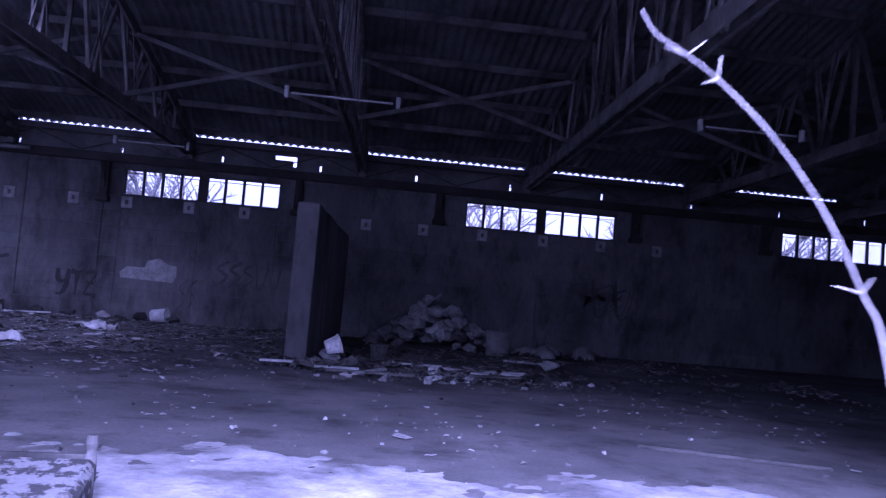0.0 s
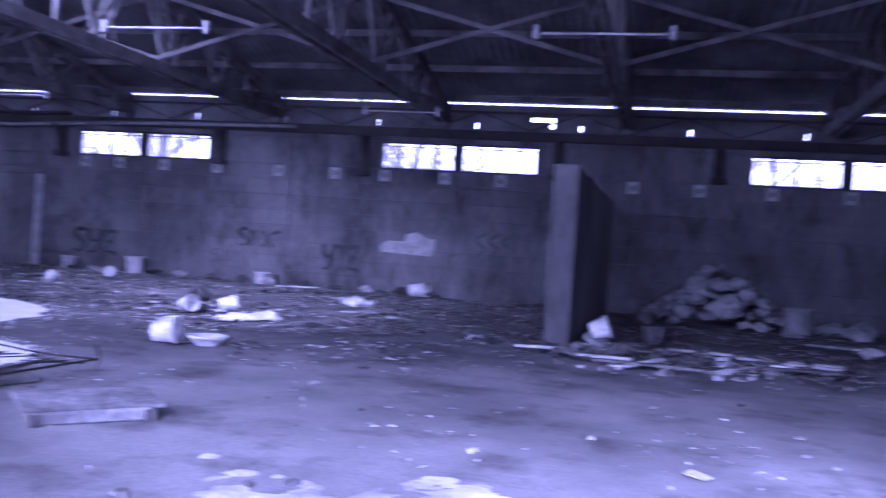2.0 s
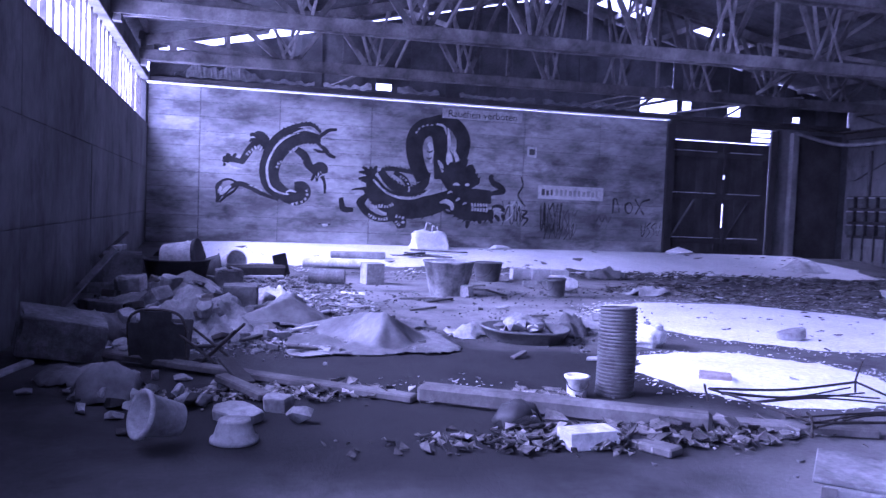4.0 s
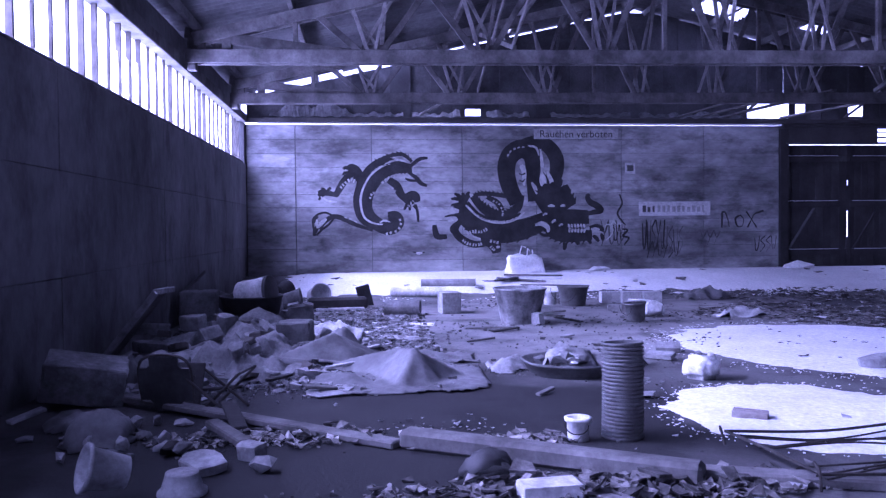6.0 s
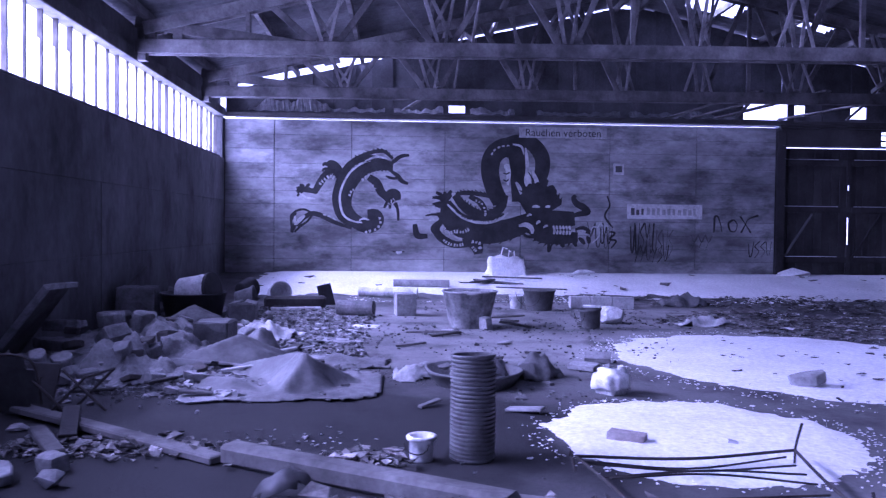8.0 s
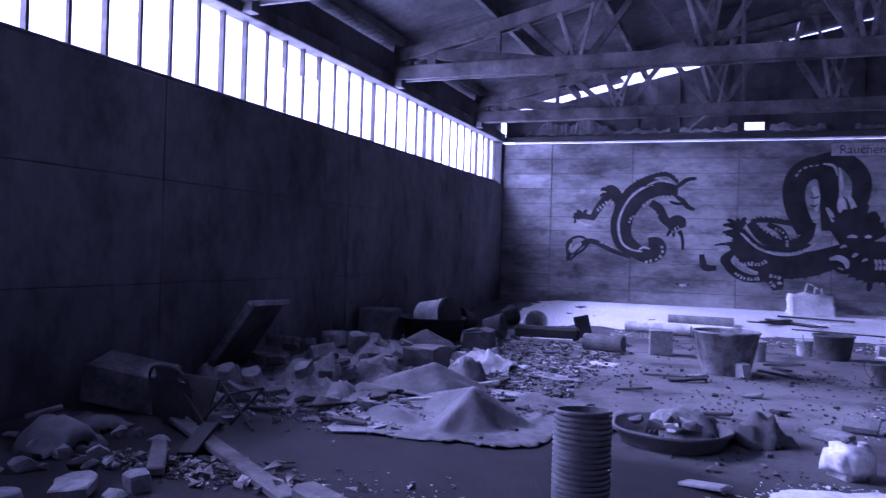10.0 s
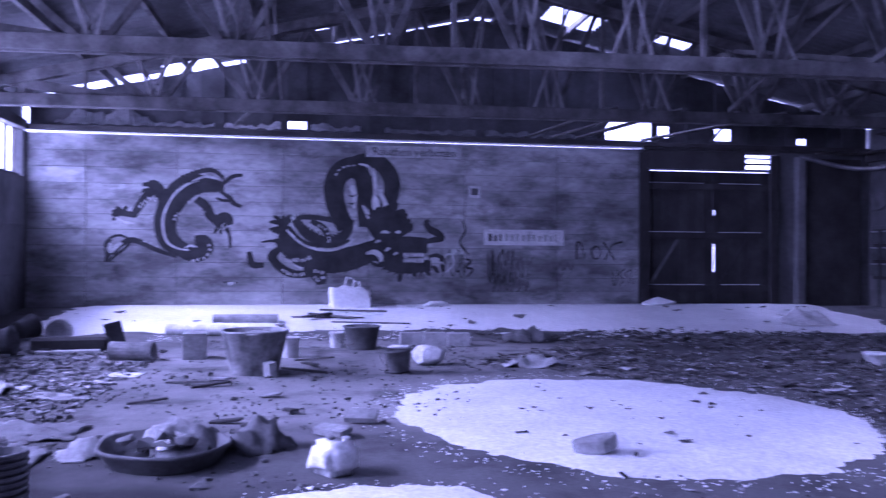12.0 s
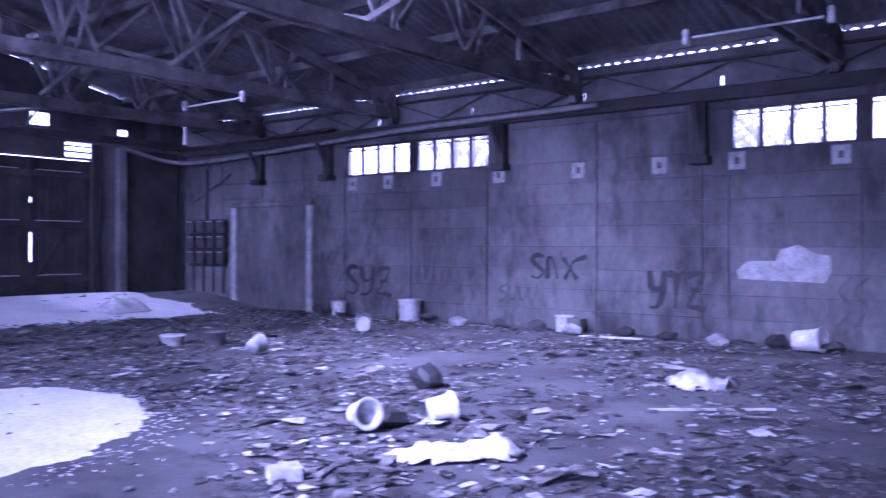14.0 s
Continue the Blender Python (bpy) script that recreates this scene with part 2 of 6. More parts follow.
def lathe(bm, profile, n=28, m=None, wobble=0.0):
    rings = []
    for r, z in profile:
        ring = []
        for i in range(n):
            a = 2 * math.pi * i / n
            k = 1 + wobble * math.sin(2 * a + 0.7) + wobble * 0.5 * math.sin(5 * a)
            v = Vector((r * k * math.cos(a), r * k * math.sin(a), z))
            ring.append(bm.verts.new(m @ v if m is not None else v))
        rings.append(ring)
    for p, q in zip(rings, rings[1:]):
        for i in range(n):
            bm.faces.new((p[i], p[(i + 1) % n], q[(i + 1) % n], q[i]))
    for ring in (rings[0], rings[-1]):
        bm.faces.new(ring)
    return bm


def tube(bm, points, radius, n=7):
    pts = [Vector(p) for p in points]
    rings = []
    for i, p in enumerate(pts):
        d = (pts[min(i + 1, len(pts) - 1)] - pts[max(i - 1, 0)]).normalized()
        s = d.cross(Vector((0.31, 0.2, 0.93))).normalized()
        t = d.cross(s)
        r = radius(i / (len(pts) - 1)) if callable(radius) else radius
        rings.append([bm.verts.new(p + r * (math.cos(2 * math.pi * k / n) * s + math.sin(2 * math.pi * k / n) * t)) for k in range(n)])
    for p, q in zip(rings, rings[1:]):
        for k in range(n):
            bm.faces.new((p[k], p[(k + 1) % n], q[(k + 1) % n], q[k]))
    bm.faces.new(rings[0])
    bm.faces.new(rings[-1])
    return bm


def smooth_line(points, steps=6):
    """Points along a smooth curve through the given ones."""
    p = [Vector(q) for q in points]
    p = [2 * p[0] - p[1]] + p + [2 * p[-1] - p[-2]]
    out = []
    for i in range(1, len(p) - 2):
        for k in range(steps):
            t = k / steps
            out.append(0.5 * (2 * p[i] + (p[i + 1] - p[i - 1]) * t + (2 * p[i - 1] - 5 * p[i] + 4 * p[i + 1] - p[i + 2]) * t * t + (3 * p[i] - p[i - 1] - 3 * p[i + 1] + p[i + 2]) * t ** 3))
    return out + [p[-2]]


def chunk(bm, size, rng, n=14, m=None):
    """A broken lump with flat faces."""
    vs = []
    for _ in range(n):
        v = Vector([rng.gauss(0, 1) for _ in range(3)]).normalized()
        v = Vector((v.x * size[0] / 2, v.y * size[1] / 2, v.z * size[2] / 2)) * rng.uniform(0.8, 1.15)
        vs.append(bm.verts.new(m @ v if m is not None else v))
    got = bmesh.ops.convex_hull(bm, input=vs)
    bmesh.ops.delete(bm, geom=[v for v in got["geom_interior"] if isinstance(v, bmesh.types.BMVert)], context="VERTS")
    return bm


def fbm(x, y, s=1.0):
    return noise.fractal(Vector((x * s, y * s, 3.7)), 0.6, 2.0, 5)


# ---- ground and floor ----
def ground_sheet():
    bm = bmesh.new()
    rings = [0.0, 30, 45, 70, 120, 250, 600, 1500]
    n = 40
    prev = None
    for r in rings[1:]:
        ring = [bm.verts.new((r * math.cos(2 * math.pi * i / n), 10 + r * math.sin(2 * math.pi * i / n), -0.14 + (0.02 * r - 1 if r > 100 else 0))) for i in range(n)]
        if prev is None:
            bm.faces.new(ring)
        else:
            for i in range(n):
                bm.faces.new((prev[i], prev[(i + 1) % n], ring[(i + 1) % n], ring[i]))
        prev = ring
    return bm


solid("ground", ground_sheet(), M_EARTH, None, "frozen ground thinly covered by snow", "ground", kind="structure")


def floor_z(x, y):
    t = min(max((-15.6 - x) / 3.6, 0), 1)
    return 0.30 * t * t * (3 - 2 * t)


def floor_mesh():
    bm = bmesh.new()
    xs = [WEST - 0.3 + 0.31 * i for i in range(124)]
    ys = [SOUTH - 0.5 + 0.31 * i for i in range(61)]
    grid = [[bm.verts.new((x, y, floor_z(x, y))) for y in ys] for x in xs]
    for i in range(len(xs) - 1):
        for j in range(len(ys) - 1):
            bm.faces.new((grid[i][j], grid[i + 1][j], grid[i + 1][j + 1], grid[i][j + 1]))
    return bm


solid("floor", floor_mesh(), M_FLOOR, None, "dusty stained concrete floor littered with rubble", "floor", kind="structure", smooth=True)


def snow_sheet(name, x0, x1, y0, y1, depth, label, height=0.035, step=0.055, rag=0.45, material=None):
    """A snow patch; depth(x, y) is positive inside it, in metres from its rim."""
    bm = bmesh.new()
    nx, ny = int((x1 - x0) / step), int((y1 - y0) / step)
    made = {}

    def vert(i, j):
        if (i, j) not in made:
            x, y = x0 + i * step, y0 + j * step
            d = depth(x, y) + rag * fbm(x, y, 1.3) + 0.35 * rag * fbm(x, y, 5.0)
            h = height * (1 - math.exp(-max(d, 0) / 0.25)) - 0.02 * max(0, -d) * 4
            h += 0.006 * fbm(x, y, 6.0) if d > 0.1 else 0
            made[i, j] = (bm.verts.new((x, y, floor_z(x, y) + h)), d)
        return made[i, j]

    for i in range(nx):
        for j in range(ny):
            q = [vert(i, j), vert(i + 1, j), vert(i + 1, j + 1), vert(i, j + 1)]
            if max(d for _, d in q) > -0.02:
                bm.faces.new([v for v, _ in q])
    bmesh.ops.delete(bm, geom=[v for v in bm.verts if not v.link_faces], context="VERTS")
    return solid(name, bm, material or M_SNOW, None, label, "snow", kind="stuff", smooth=True)


def oval(cx, cy, rx, ry, turn=0.0):
    c, s = math.cos(radians(turn)), math.sin(radians(turn))

    def d(x, y):
        u, v = (x - cx) * c + (y - cy) * s, -(x - cx) * s + (y - cy) * c
        return (1 - math.hypot(u / rx, v / ry)) * min(rx, ry)
    return d


snow_sheet("snow_patch", -12.2, -6.2, 6.4, 12.4, oval(-9.2, 9.25, 2.05, 1.9, 20), "white drift of snow blown in under a roof hole", rag=0.16)
snow_sheet("snow_patch", -8.2, -4.4, 5.2, 8.6, oval(-6.2, 6.98, 1.0, 0.98, 0), "small white patch of snow on the floor", rag=0.14)
snow_sheet("snow_bank", WEST, -14.0, SOUTH + 0.1, 18.2, lambda x, y: min(-16.75 - x + (0.18 * (y - 9.0) if y > 9 else 0.05 * (9 - y)) - max(0, y - 13) * 0.16, (17.6 - y) * 0.8, (y - 2.0) * 0.9), "long bank of snow along the painted wall", height=0.05, rag=0.22, step=0.07)
snow_sheet("snow_at_entrance", -3.2, 3.6, 0.3, 6.2, lambda x, y: min(4.9 - y, (x + 1.95) * 0.8, 2.6 - x), "trampled snow lying inside the wide entrance", height=0.02, rag=0.5, step=0.04, material=M_SLUSH)

# ---- walls ----
def pierced(axis, at, depth, a0, a1, z1, openings, z0=-0.2):
    """Boxes that make a wall along x or y, with rectangular openings (a, b, bottom, top)."""
    bm = bmesh.new()
    cuts = sorted({a0, a1, *[v for o in openings for v in o[:2]]})
    for p, q in zip(cuts, cuts[1:]):
        holes = sorted((o[2], o[3]) for o in openings if o[0] <= p + 1e-6 and o[1] >= q - 1e-6)
        z = z0
        for lo, hi in holes + [(z1, z1)]:
            if lo > z + 1e-6:
                if axis == "x":
                    box(bm, (p, at, z), (q, at + depth, lo))
                else:
                    box(bm, (at, p, z), (at + depth, q, lo))
            z = max(z, hi)
    return bm


WINDOWS_N = [(-13.80, -10.26), (-5.96, -2.43), (1.96, 5.65), (9.9, 13.45)]
ROWS_Z = [0.0, 0.34, 0.69, 1.02, 1.40, 1.74, 2.10, 2.45, SILL, LINTEL, WALL_TOP]

wall_north = solid("wall_north", pierced("x", NORTH + 0.03, 0.2, WEST - 0.2, EAST + 0.2, WALL_TOP, [(a, b, SILL, LINTEL) for a, b in WINDOWS_N]), M_CORE, None, "long grey concrete plank wall with high window bands", "wall", kind="structure")
DOOR = (-1.7, 3.2)
CLERE = (2.84, 3.74)
wall_south = solid("wall_south", pierced("x", SOUTH - 0.23, 0.2, WEST - 0.2, EAST + 0.2, WALL_TOP, [(WEST + 0.1, DOOR[0] - 0.6, CLERE[0], CLERE[1]), (DOOR[0], DOOR[1], -0.2, 3.3)]), M_CORE, None, "dark concrete wall below a strip of channel glass", "wall", kind="structure")
GATE = (13.70, 16.68, 3.29)
wall_west = solid("wall_west", pierced("y", WEST - 0.23, 0.2, SOUTH - 0.23, NORTH + 0.23, WALL_TOP - 0.03, [(GATE[0], GATE[1], 0.0, GATE[2]), (16.05, 16.78, 3.33, 3.67)]), M_CORE, None, "pale concrete plank wall painted with a dark mural", "wall", kind="structure")
solid("wall_east", boxes(((EAST + 0.005, SOUTH, -0.2), (EAST + 0.2, NORTH, 6.6))), M_CORE, None, "bare concrete end wall", "wall", kind="structure")

# north eaves: wall plate, cladding with narrow slots, an open gap under the sheets
solid("wall_plate", boxes(((WEST + 0.02, NORTH - 0.12, 3.54), (EAST, NORTH + 0.025, 3.735)), bevel=0.01), M_DARKWOOD, None, "dark timber wall plate above the windows", "beam", kind="structure")
slots = [-15.2 + 2.27 * i for i in range(14)]
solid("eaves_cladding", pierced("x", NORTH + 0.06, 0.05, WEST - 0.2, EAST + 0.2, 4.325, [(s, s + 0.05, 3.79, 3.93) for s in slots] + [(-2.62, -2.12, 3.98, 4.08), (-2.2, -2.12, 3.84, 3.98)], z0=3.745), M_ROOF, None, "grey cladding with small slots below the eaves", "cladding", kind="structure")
# south lintel above the channel glass
solid("lintel", boxes(((WEST + 0.02, SOUTH - 0.2, 3.745), (EAST, SOUTH + 0.03, 3.93)), bevel=0.01), M_TIMBER, None, "timber lintel along the top of the glass strip", "beam", kind="structure")
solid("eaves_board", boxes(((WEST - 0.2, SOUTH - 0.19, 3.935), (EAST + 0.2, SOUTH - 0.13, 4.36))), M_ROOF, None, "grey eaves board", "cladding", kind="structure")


# ---- gable above the west wall: old boards with gaps ----
def gable():
    root = thing("gable", "dark boarded gable with missing boards and light along the verge", "gable", kind="structure")
    rng = random.Random(5)
    holes = [(12.80, 13.87, 3.90, 4.34), (14.0, 14.28, 3.98, 4.24), (15.33, 15.79, 3.95, 4.22), (6.02, 6.42, 3.93, 4.09), (17.3, 17.55, 3.92, 4.06)]
    y = SOUTH + 0.02
    odd = False
    cuts = sorted({v for h in holes for v in h[:2]})
    while y < NORTH - 0.05:
        y2 = min(y + rng.uniform(0.38, 0.5), NORTH)
        for c in cuts:
            if y + 0.05 < c < y2:
                y2 = c
        mid = (y + y2) / 2
        gap = 0.15 if mid < 5.4 else 0.09 if mid < 10.4 else rng.choice((0.07, 0.09, 0.02))
        top = roof_z(mid) - gap
        spans = [(WALL_TOP + 0.03, top)]
        for h in holes:
            if h[0] - 0.01 <= y and y2 <= h[1] + 0.01:
                spans = [(WALL_TOP + 0.03, h[2]), (h[3], top)]
        for lo, hi in spans:
            x = WEST - 0.14 + (0.032 if odd else 0.0)
            lap = 0.0 if lo > 3.8 or hi < top else 0.015
            bm = boxes(((x, y - lap, lo), (x + 0.028, y2 + lap, hi)))
            if hi == top:
                for v in bm.verts:
                    if v.co.z > hi - 0.01:
                        v.co.z = roof_z(v.co.y) - gap
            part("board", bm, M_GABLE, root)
        y = y2
        odd = not odd
    beam_bm = boxes(((WEST - 0.1, SOUTH, 3.765), (WEST + 0.06, NORTH, 3.86)), bevel=0.008)
    part("sill_beam", beam_bm, M_DARKWOOD, root)
    return root


gable()


# torn roofing lying on the ledge, with snow
def ledge_sheet(y0, y1, seed, tall):
    rng = random.Random(seed)
    bm = bmesh.new()
    n = int((y1 - y0) / 0.03)
    rows = []
    for k in range(3):
        row = []
        for i in range(n + 1):
            y = y0 + (y1 - y0) * i / n
            peak = max(0.0, 0.12 + 0.3 * math.sin(2.6 * y + seed) + 0.2 * math.sin(6.1 * y + 2 * seed) + 0.12 * fbm(y, seed, 3.0)) * tall
            z = 3.875 + (0.008 + 0.02 * abs(fbm(y, 2, 0.8))) * math.sin(y * 2 * math.pi / 0.32) + (0.06 + peak + 0.10 * abs(fbm(y, k, 1.1))) * (2 - k) / 2
            row.append(bm.verts.new((WEST + 0.02 + 0.06 * k + 0.02 * rng.random(), y, z)))
        rows.append(row)
    for p, q in zip(rows, rows[1:]):
        for i in range(n):
            bm.faces.new((p[i], p[i + 1], q[i + 1], q[i]))
    bmesh.ops.solidify(bm, geom=list(bm.faces), thickness=0.008)
    return solid("roofing_sheet", bm, M_PLATE, None, "torn pale roofing sheet draped along the wall ledge", "roofing", group="torn sheets on the ledge")


for seed, (a, b) in enumerate(((1.6, 4.6), (4.8, 5.9), (6.5, 7.5), (8.0, 9.9), (10.1, 12.6))):
    ledge_sheet(a, b, seed * 2 + 1, 0.5 if b < 7.6 else 0.1)
solid("snow_ledge", boxes(((WEST + 0.002, SOUTH + 0.25, 3.712), (WEST + 0.05, 13.6, 3.748)), bevel=0.008), M_SNOW, None, "thin line of snow on the wall's ledge", "snow", kind="stuff")


# ---- roof ----
def roof():
    """Corrugated sheets on both slopes, with openings where sheets are gone and unseen ones added for light."""
    bm = bmesh.new()
    pitch, amp, per = 0.177, 0.026, 6
    n = int((EAST - WEST + 0.7) / pitch * per)
    # includes unseen openings, added and widened to light the floor and snow bank
    gone = [(-10.4, -8.0, 8.2, 9.95), (-10.0, -8.3, 10.2, 11.0), (-7.4, -5.2, 5.9, 8.0), (-19.7, -19.0, 3.7, 4.8), (-19.7, -19.3, 1.6, 3.4), (-12.1, -11.4, 6.9, 7.9), (-18.6, -17.3, 11.0, 12.3), (-18.2, -17.4, 13.2, 13.9), (-18.5, -17.9, 6.3, 7.0)]
    for sign in (-1, 1):
        reach = RIDGE_Y - (SOUTH - 0.35)
        ys = [RIDGE_Y + sign * reach * k / 26 for k in range(27)]
        grid = []
        for i in range(n + 1):
            x = WEST - 0.35 + i * pitch / per
            wave = amp * math.cos(2 * math.pi * i / per)
            grid.append([bm.verts.new((x, y, roof_z(y) + wave + 0.006 * math.sin(y * 2.1))) for y in ys])
        for i in range(n):
            x = WEST - 0.35 + i * pitch / per
            for k in range(26):
                mid = (ys[k] + ys[k + 1]) / 2
                if any(a < x < b and c < mid < d for a, b, c, d in gone):
                    continue
                bm.faces.new((grid[i][k], grid[i + 1][k], grid[i + 1][k + 1], grid[i][k + 1]))
    bmesh.ops.delete(bm, geom=[v for v in bm.verts if not v.link_faces], context="VERTS")
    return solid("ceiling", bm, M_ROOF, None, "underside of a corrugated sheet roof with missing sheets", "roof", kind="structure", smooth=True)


roof()
for side in (-1, 1):
    for k in range(7):
        y = RIDGE_Y + side * (0.25 + 1.43 * k)
        solid("purlin", boxes(((WEST - 0.25, y - 0.04, roof_z(y) - 0.16), (EAST, y + 0.04, roof_z(y) - 0.03)), bevel=0.006), M_TIMBER, None, "long weathered timber purlin under the roof sheets", "purlin", group="purlins", kind="structure")


# ---- trusses ----
SKEW = 0.042


def truss():
    root = thing("roof_truss", "weathered timber roof truss with nailed web members", "truss", group="roof trusses")
    lo, hi = SOUTH - RIDGE_Y, NORTH - RIDGE_Y
    rng = random.Random(14)

    def zt(y):
        return RIDGE_Z - SLOPE * abs(y) - 0.27

    zb = 3.95
    for dx in (-0.085, 0.085):
        part("bottom_chord", beam(bmesh.new(), (dx, lo + 0.02, zb), (dx, hi - 0.02, zb), 0.05, 0.20), M_TIMBER, root)
    for s, end in ((-1, lo), (1, hi)):
        for dx in (-0.085, 0.085):
            part("top_chord", beam(bmesh.new(), (dx, 0.0, zt(0)), (dx, end * 0.985, zt(end)), 0.05, 0.18), M_TIMBER, root)
        nodes = [s * v for v in (0.75, 2.65, 4.5, 6.2)]
        for y in nodes:
            for reach, w, h, dx in ((-0.95, 0.05, 0.10, 0.03), (-0.34, 0.035, 0.06, -0.03), (0.3, 0.035, 0.05, 0.035), (0.9, 0.05, 0.09, -0.03)):
                if s * (y + reach) > -0.1:
                    part("web_brace", beam(bmesh.new(), (dx, y + 0.06 * reach, zb - 0.04), (dx, y + reach + rng.uniform(-0.08, 0.08), zt(y + reach) + 0.03), w, h), M_LITWEB if w < 0.04 else M_TIMBER, root)
            part("gusset", boxes(((-0.058, y - 0.16, zb - 0.06), (-0.046, y + 0.16, zb + 0.2)), bevel=0.004), M_TIMBER, root)
            for reach in (-0.62, 0.66):
                a = y - 0.55 * reach
                part("web_lath", beam(bmesh.new(), (0.062 * s, a, zt(a) - 0.02), (0.062 * s, a + reach + rng.uniform(-0.1, 0.1), zb - 0.02), 0.022, 0.055), M_LITWEB, root)
        for y in (s * 7.35, s * 1.7):
            part("web_post", beam(bmesh.new(), (0, y, zb - 0.08), (0, y, zt(y) + 0.04), 0.07, 0.07), M_TIMBER, root)
        for y in (end - s * 0.22, end - s * 0.62):
            part("packer", boxes(((-0.058, y - 0.07, zb + 0.1), (0.058, y + 0.07, zb + 0.34)), bevel=0.006), M_TIMBER, root)
        part("end_strut", beam(bmesh.new(), (0, end, zb + 0.36), (0, end - s * 2.6, zb + 0.02), 0.10, 0.16), M_TIMBER, root)
        part("end_post", beam(bmesh.new(), (0, end - s * 0.1, zb - 0.2), (0, end - s * 0.1, zt(end) + 0.02), 0.14, 0.12), M_TIMBER, root)
    return root


TRUSS_X = [-8.85 + 3.95 * i for i in range(-2, 7)]
first = truss()
first.matrix_basis = pose(TRUSS_X[0], RIDGE_Y, 0, 0, 0, -2.4)
for x in TRUSS_X[1:]:
    copy_thing(first, pose(x, RIDGE_Y, 0, 0, 0, -2.4))

# long bracing between the trusses
for i, x in enumerate(TRUSS_X[:-1]):
    for y in (14.2, 6.0):
        root = thing("cross_brace", "pair of crossed timber braces between two trusses", "brace", group="cross braces")
        k = SKEW * (y - RIDGE_Y)
        part("brace", beam(bmesh.new(), (x + k, y, 4.1), (x + 3.95 + k, y, roof_z(y) - 0.35), 0.035, 0.08), M_TIMBER, root)
        part("brace", beam(bmesh.new(), (x + k, y + 0.05, roof_z(y) - 0.35), (x + 3.95 + k, y + 0.05, 4.1), 0.035, 0.08), M_TIMBER, root)

# broken roof boards fallen between the gable and the first truss
for y0, y1, w, h, z0, z1 in ((11.0, 11.9, 0.09, 0.03, 3.9, 4.08), (11.5, 12.7, 0.11, 0.03, 3.9, 4.08), (12.1, 13.3, 0.15, 0.04, 3.9, 4.1), (12.6, 12.0, 0.07, 0.03, 3.93, 4.11), (13.6, 15.3, 0.14, 0.04, 3.9, 4.08), (15.2, 14.3, 0.06, 0.03, 3.92, 4.1), (5.0, 5.7, 0.08, 0.03, 3.95, 4.08)):
    solid("broken_board", beam(bmesh.new(), (WEST + 0.0, y0, z0), (TRUSS_X[0] + SKEW * (y1 - RIDGE_Y) + 0.1, y1, z1), w, h), M_TIMBER, None, "broken roof board fallen onto the truss chord", "board", "fallen roof boards")

# lattice below the north eaves
lattice = thing("eaves_lattice", "thin steel lattice girder below the north eaves", "girder", kind="structure")
for i in range(34):
    a = WEST + 0.4 + 1.08 * i
    z1, z2 = (3.77, 4.14) if i % 2 else (4.14, 3.77)
    part("lattice_bar", beam(bmesh.new(), (a, NORTH - 0.02, z1), (a + 1.08, NORTH - 0.02, z2), 0.02, 0.025, 0.0), M_STEEL, lattice)
part("lattice_rail", boxes(((WEST + 0.3, NORTH - 0.04, 4.13), (EAST, NORTH + 0.01, 4.17))), M_STEEL, lattice)

# brackets on the north wall
for x, z in ((-16.36, 2.75), (-14.2, 2.75), (-9.9, 2.72), (-6.36, 2.62), (-2.0, 2.7), (1.3, 2.8), (6.1, 2.8), (9.4, 2.8)):
    bm = boxes(((-0.09, -0.16, 0.12), (0.09, -0.005, 3.53 - z)), ((-0.14, -0.24, 0.0), (0.14, -0.005, 0.12)), bevel=0.01)
    beam(bm, (0, -0.12, 0.3), (0.0, -0.42, 3.5 - z), 0.07, 0.07)
    solid("wall_bracket", bm, M_DARKWOOD, pose(x, NORTH, z), "dark timber bracket under the wall plate", "bracket", group="wall brackets")


# ---- windows in the north wall ----
def window(i, a, b):
    root = thing(f"window_{i}", "band of eight bright panes in a slim dark frame", "window", kind="structure")
    gap = (b - a) * 0.045
    half = (b - a - gap) / 2
    bm = boxes(((a, NORTH + 0.06, SILL), (b, NORTH + 0.14, SILL + 0.035)), ((a, NORTH + 0.06, LINTEL - 0.035), (b, NORTH + 0.14, LINTEL)), ((a + half, NORTH + 0.06, SILL + 0.035), (a + half + gap, NORTH + 0.2, LINTEL - 0.035)))
    frame_ob = part("window_frame", bm, M_DARKWOOD, root)
    for s in (a, a + half + gap):
        w = half / 4
        for k in range(4):
            x0, x1 = s + k * w, s + (k + 1) * w
            part("glazing_bar", boxes(((x0, NORTH + 0.065, SILL + 0.035), (x0 + 0.03, NORTH + 0.13, LINTEL - 0.035)), ((x1 - 0.03, NORTH + 0.065, SILL + 0.035), (x1, NORTH + 0.13, LINTEL - 0.035))), M_DARKWOOD, root)
            part("transom", boxes(((x0 + 0.03, NORTH + 0.07, LINTEL - 0.105), (x1 - 0.03, NORTH + 0.12, LINTEL - 0.09))), M_DARKWOOD, root)
            p = part("pane", boxes(((x0 + 0.03, NORTH + 0.092, SILL + 0.035), (x1 - 0.03, NORTH + 0.096, LINTEL - 0.105))), M_PANE, root)
            p.visible_shadow = False


for i, (a, b) in enumerate(WINDOWS_N):
    window(i + 1, a, b)


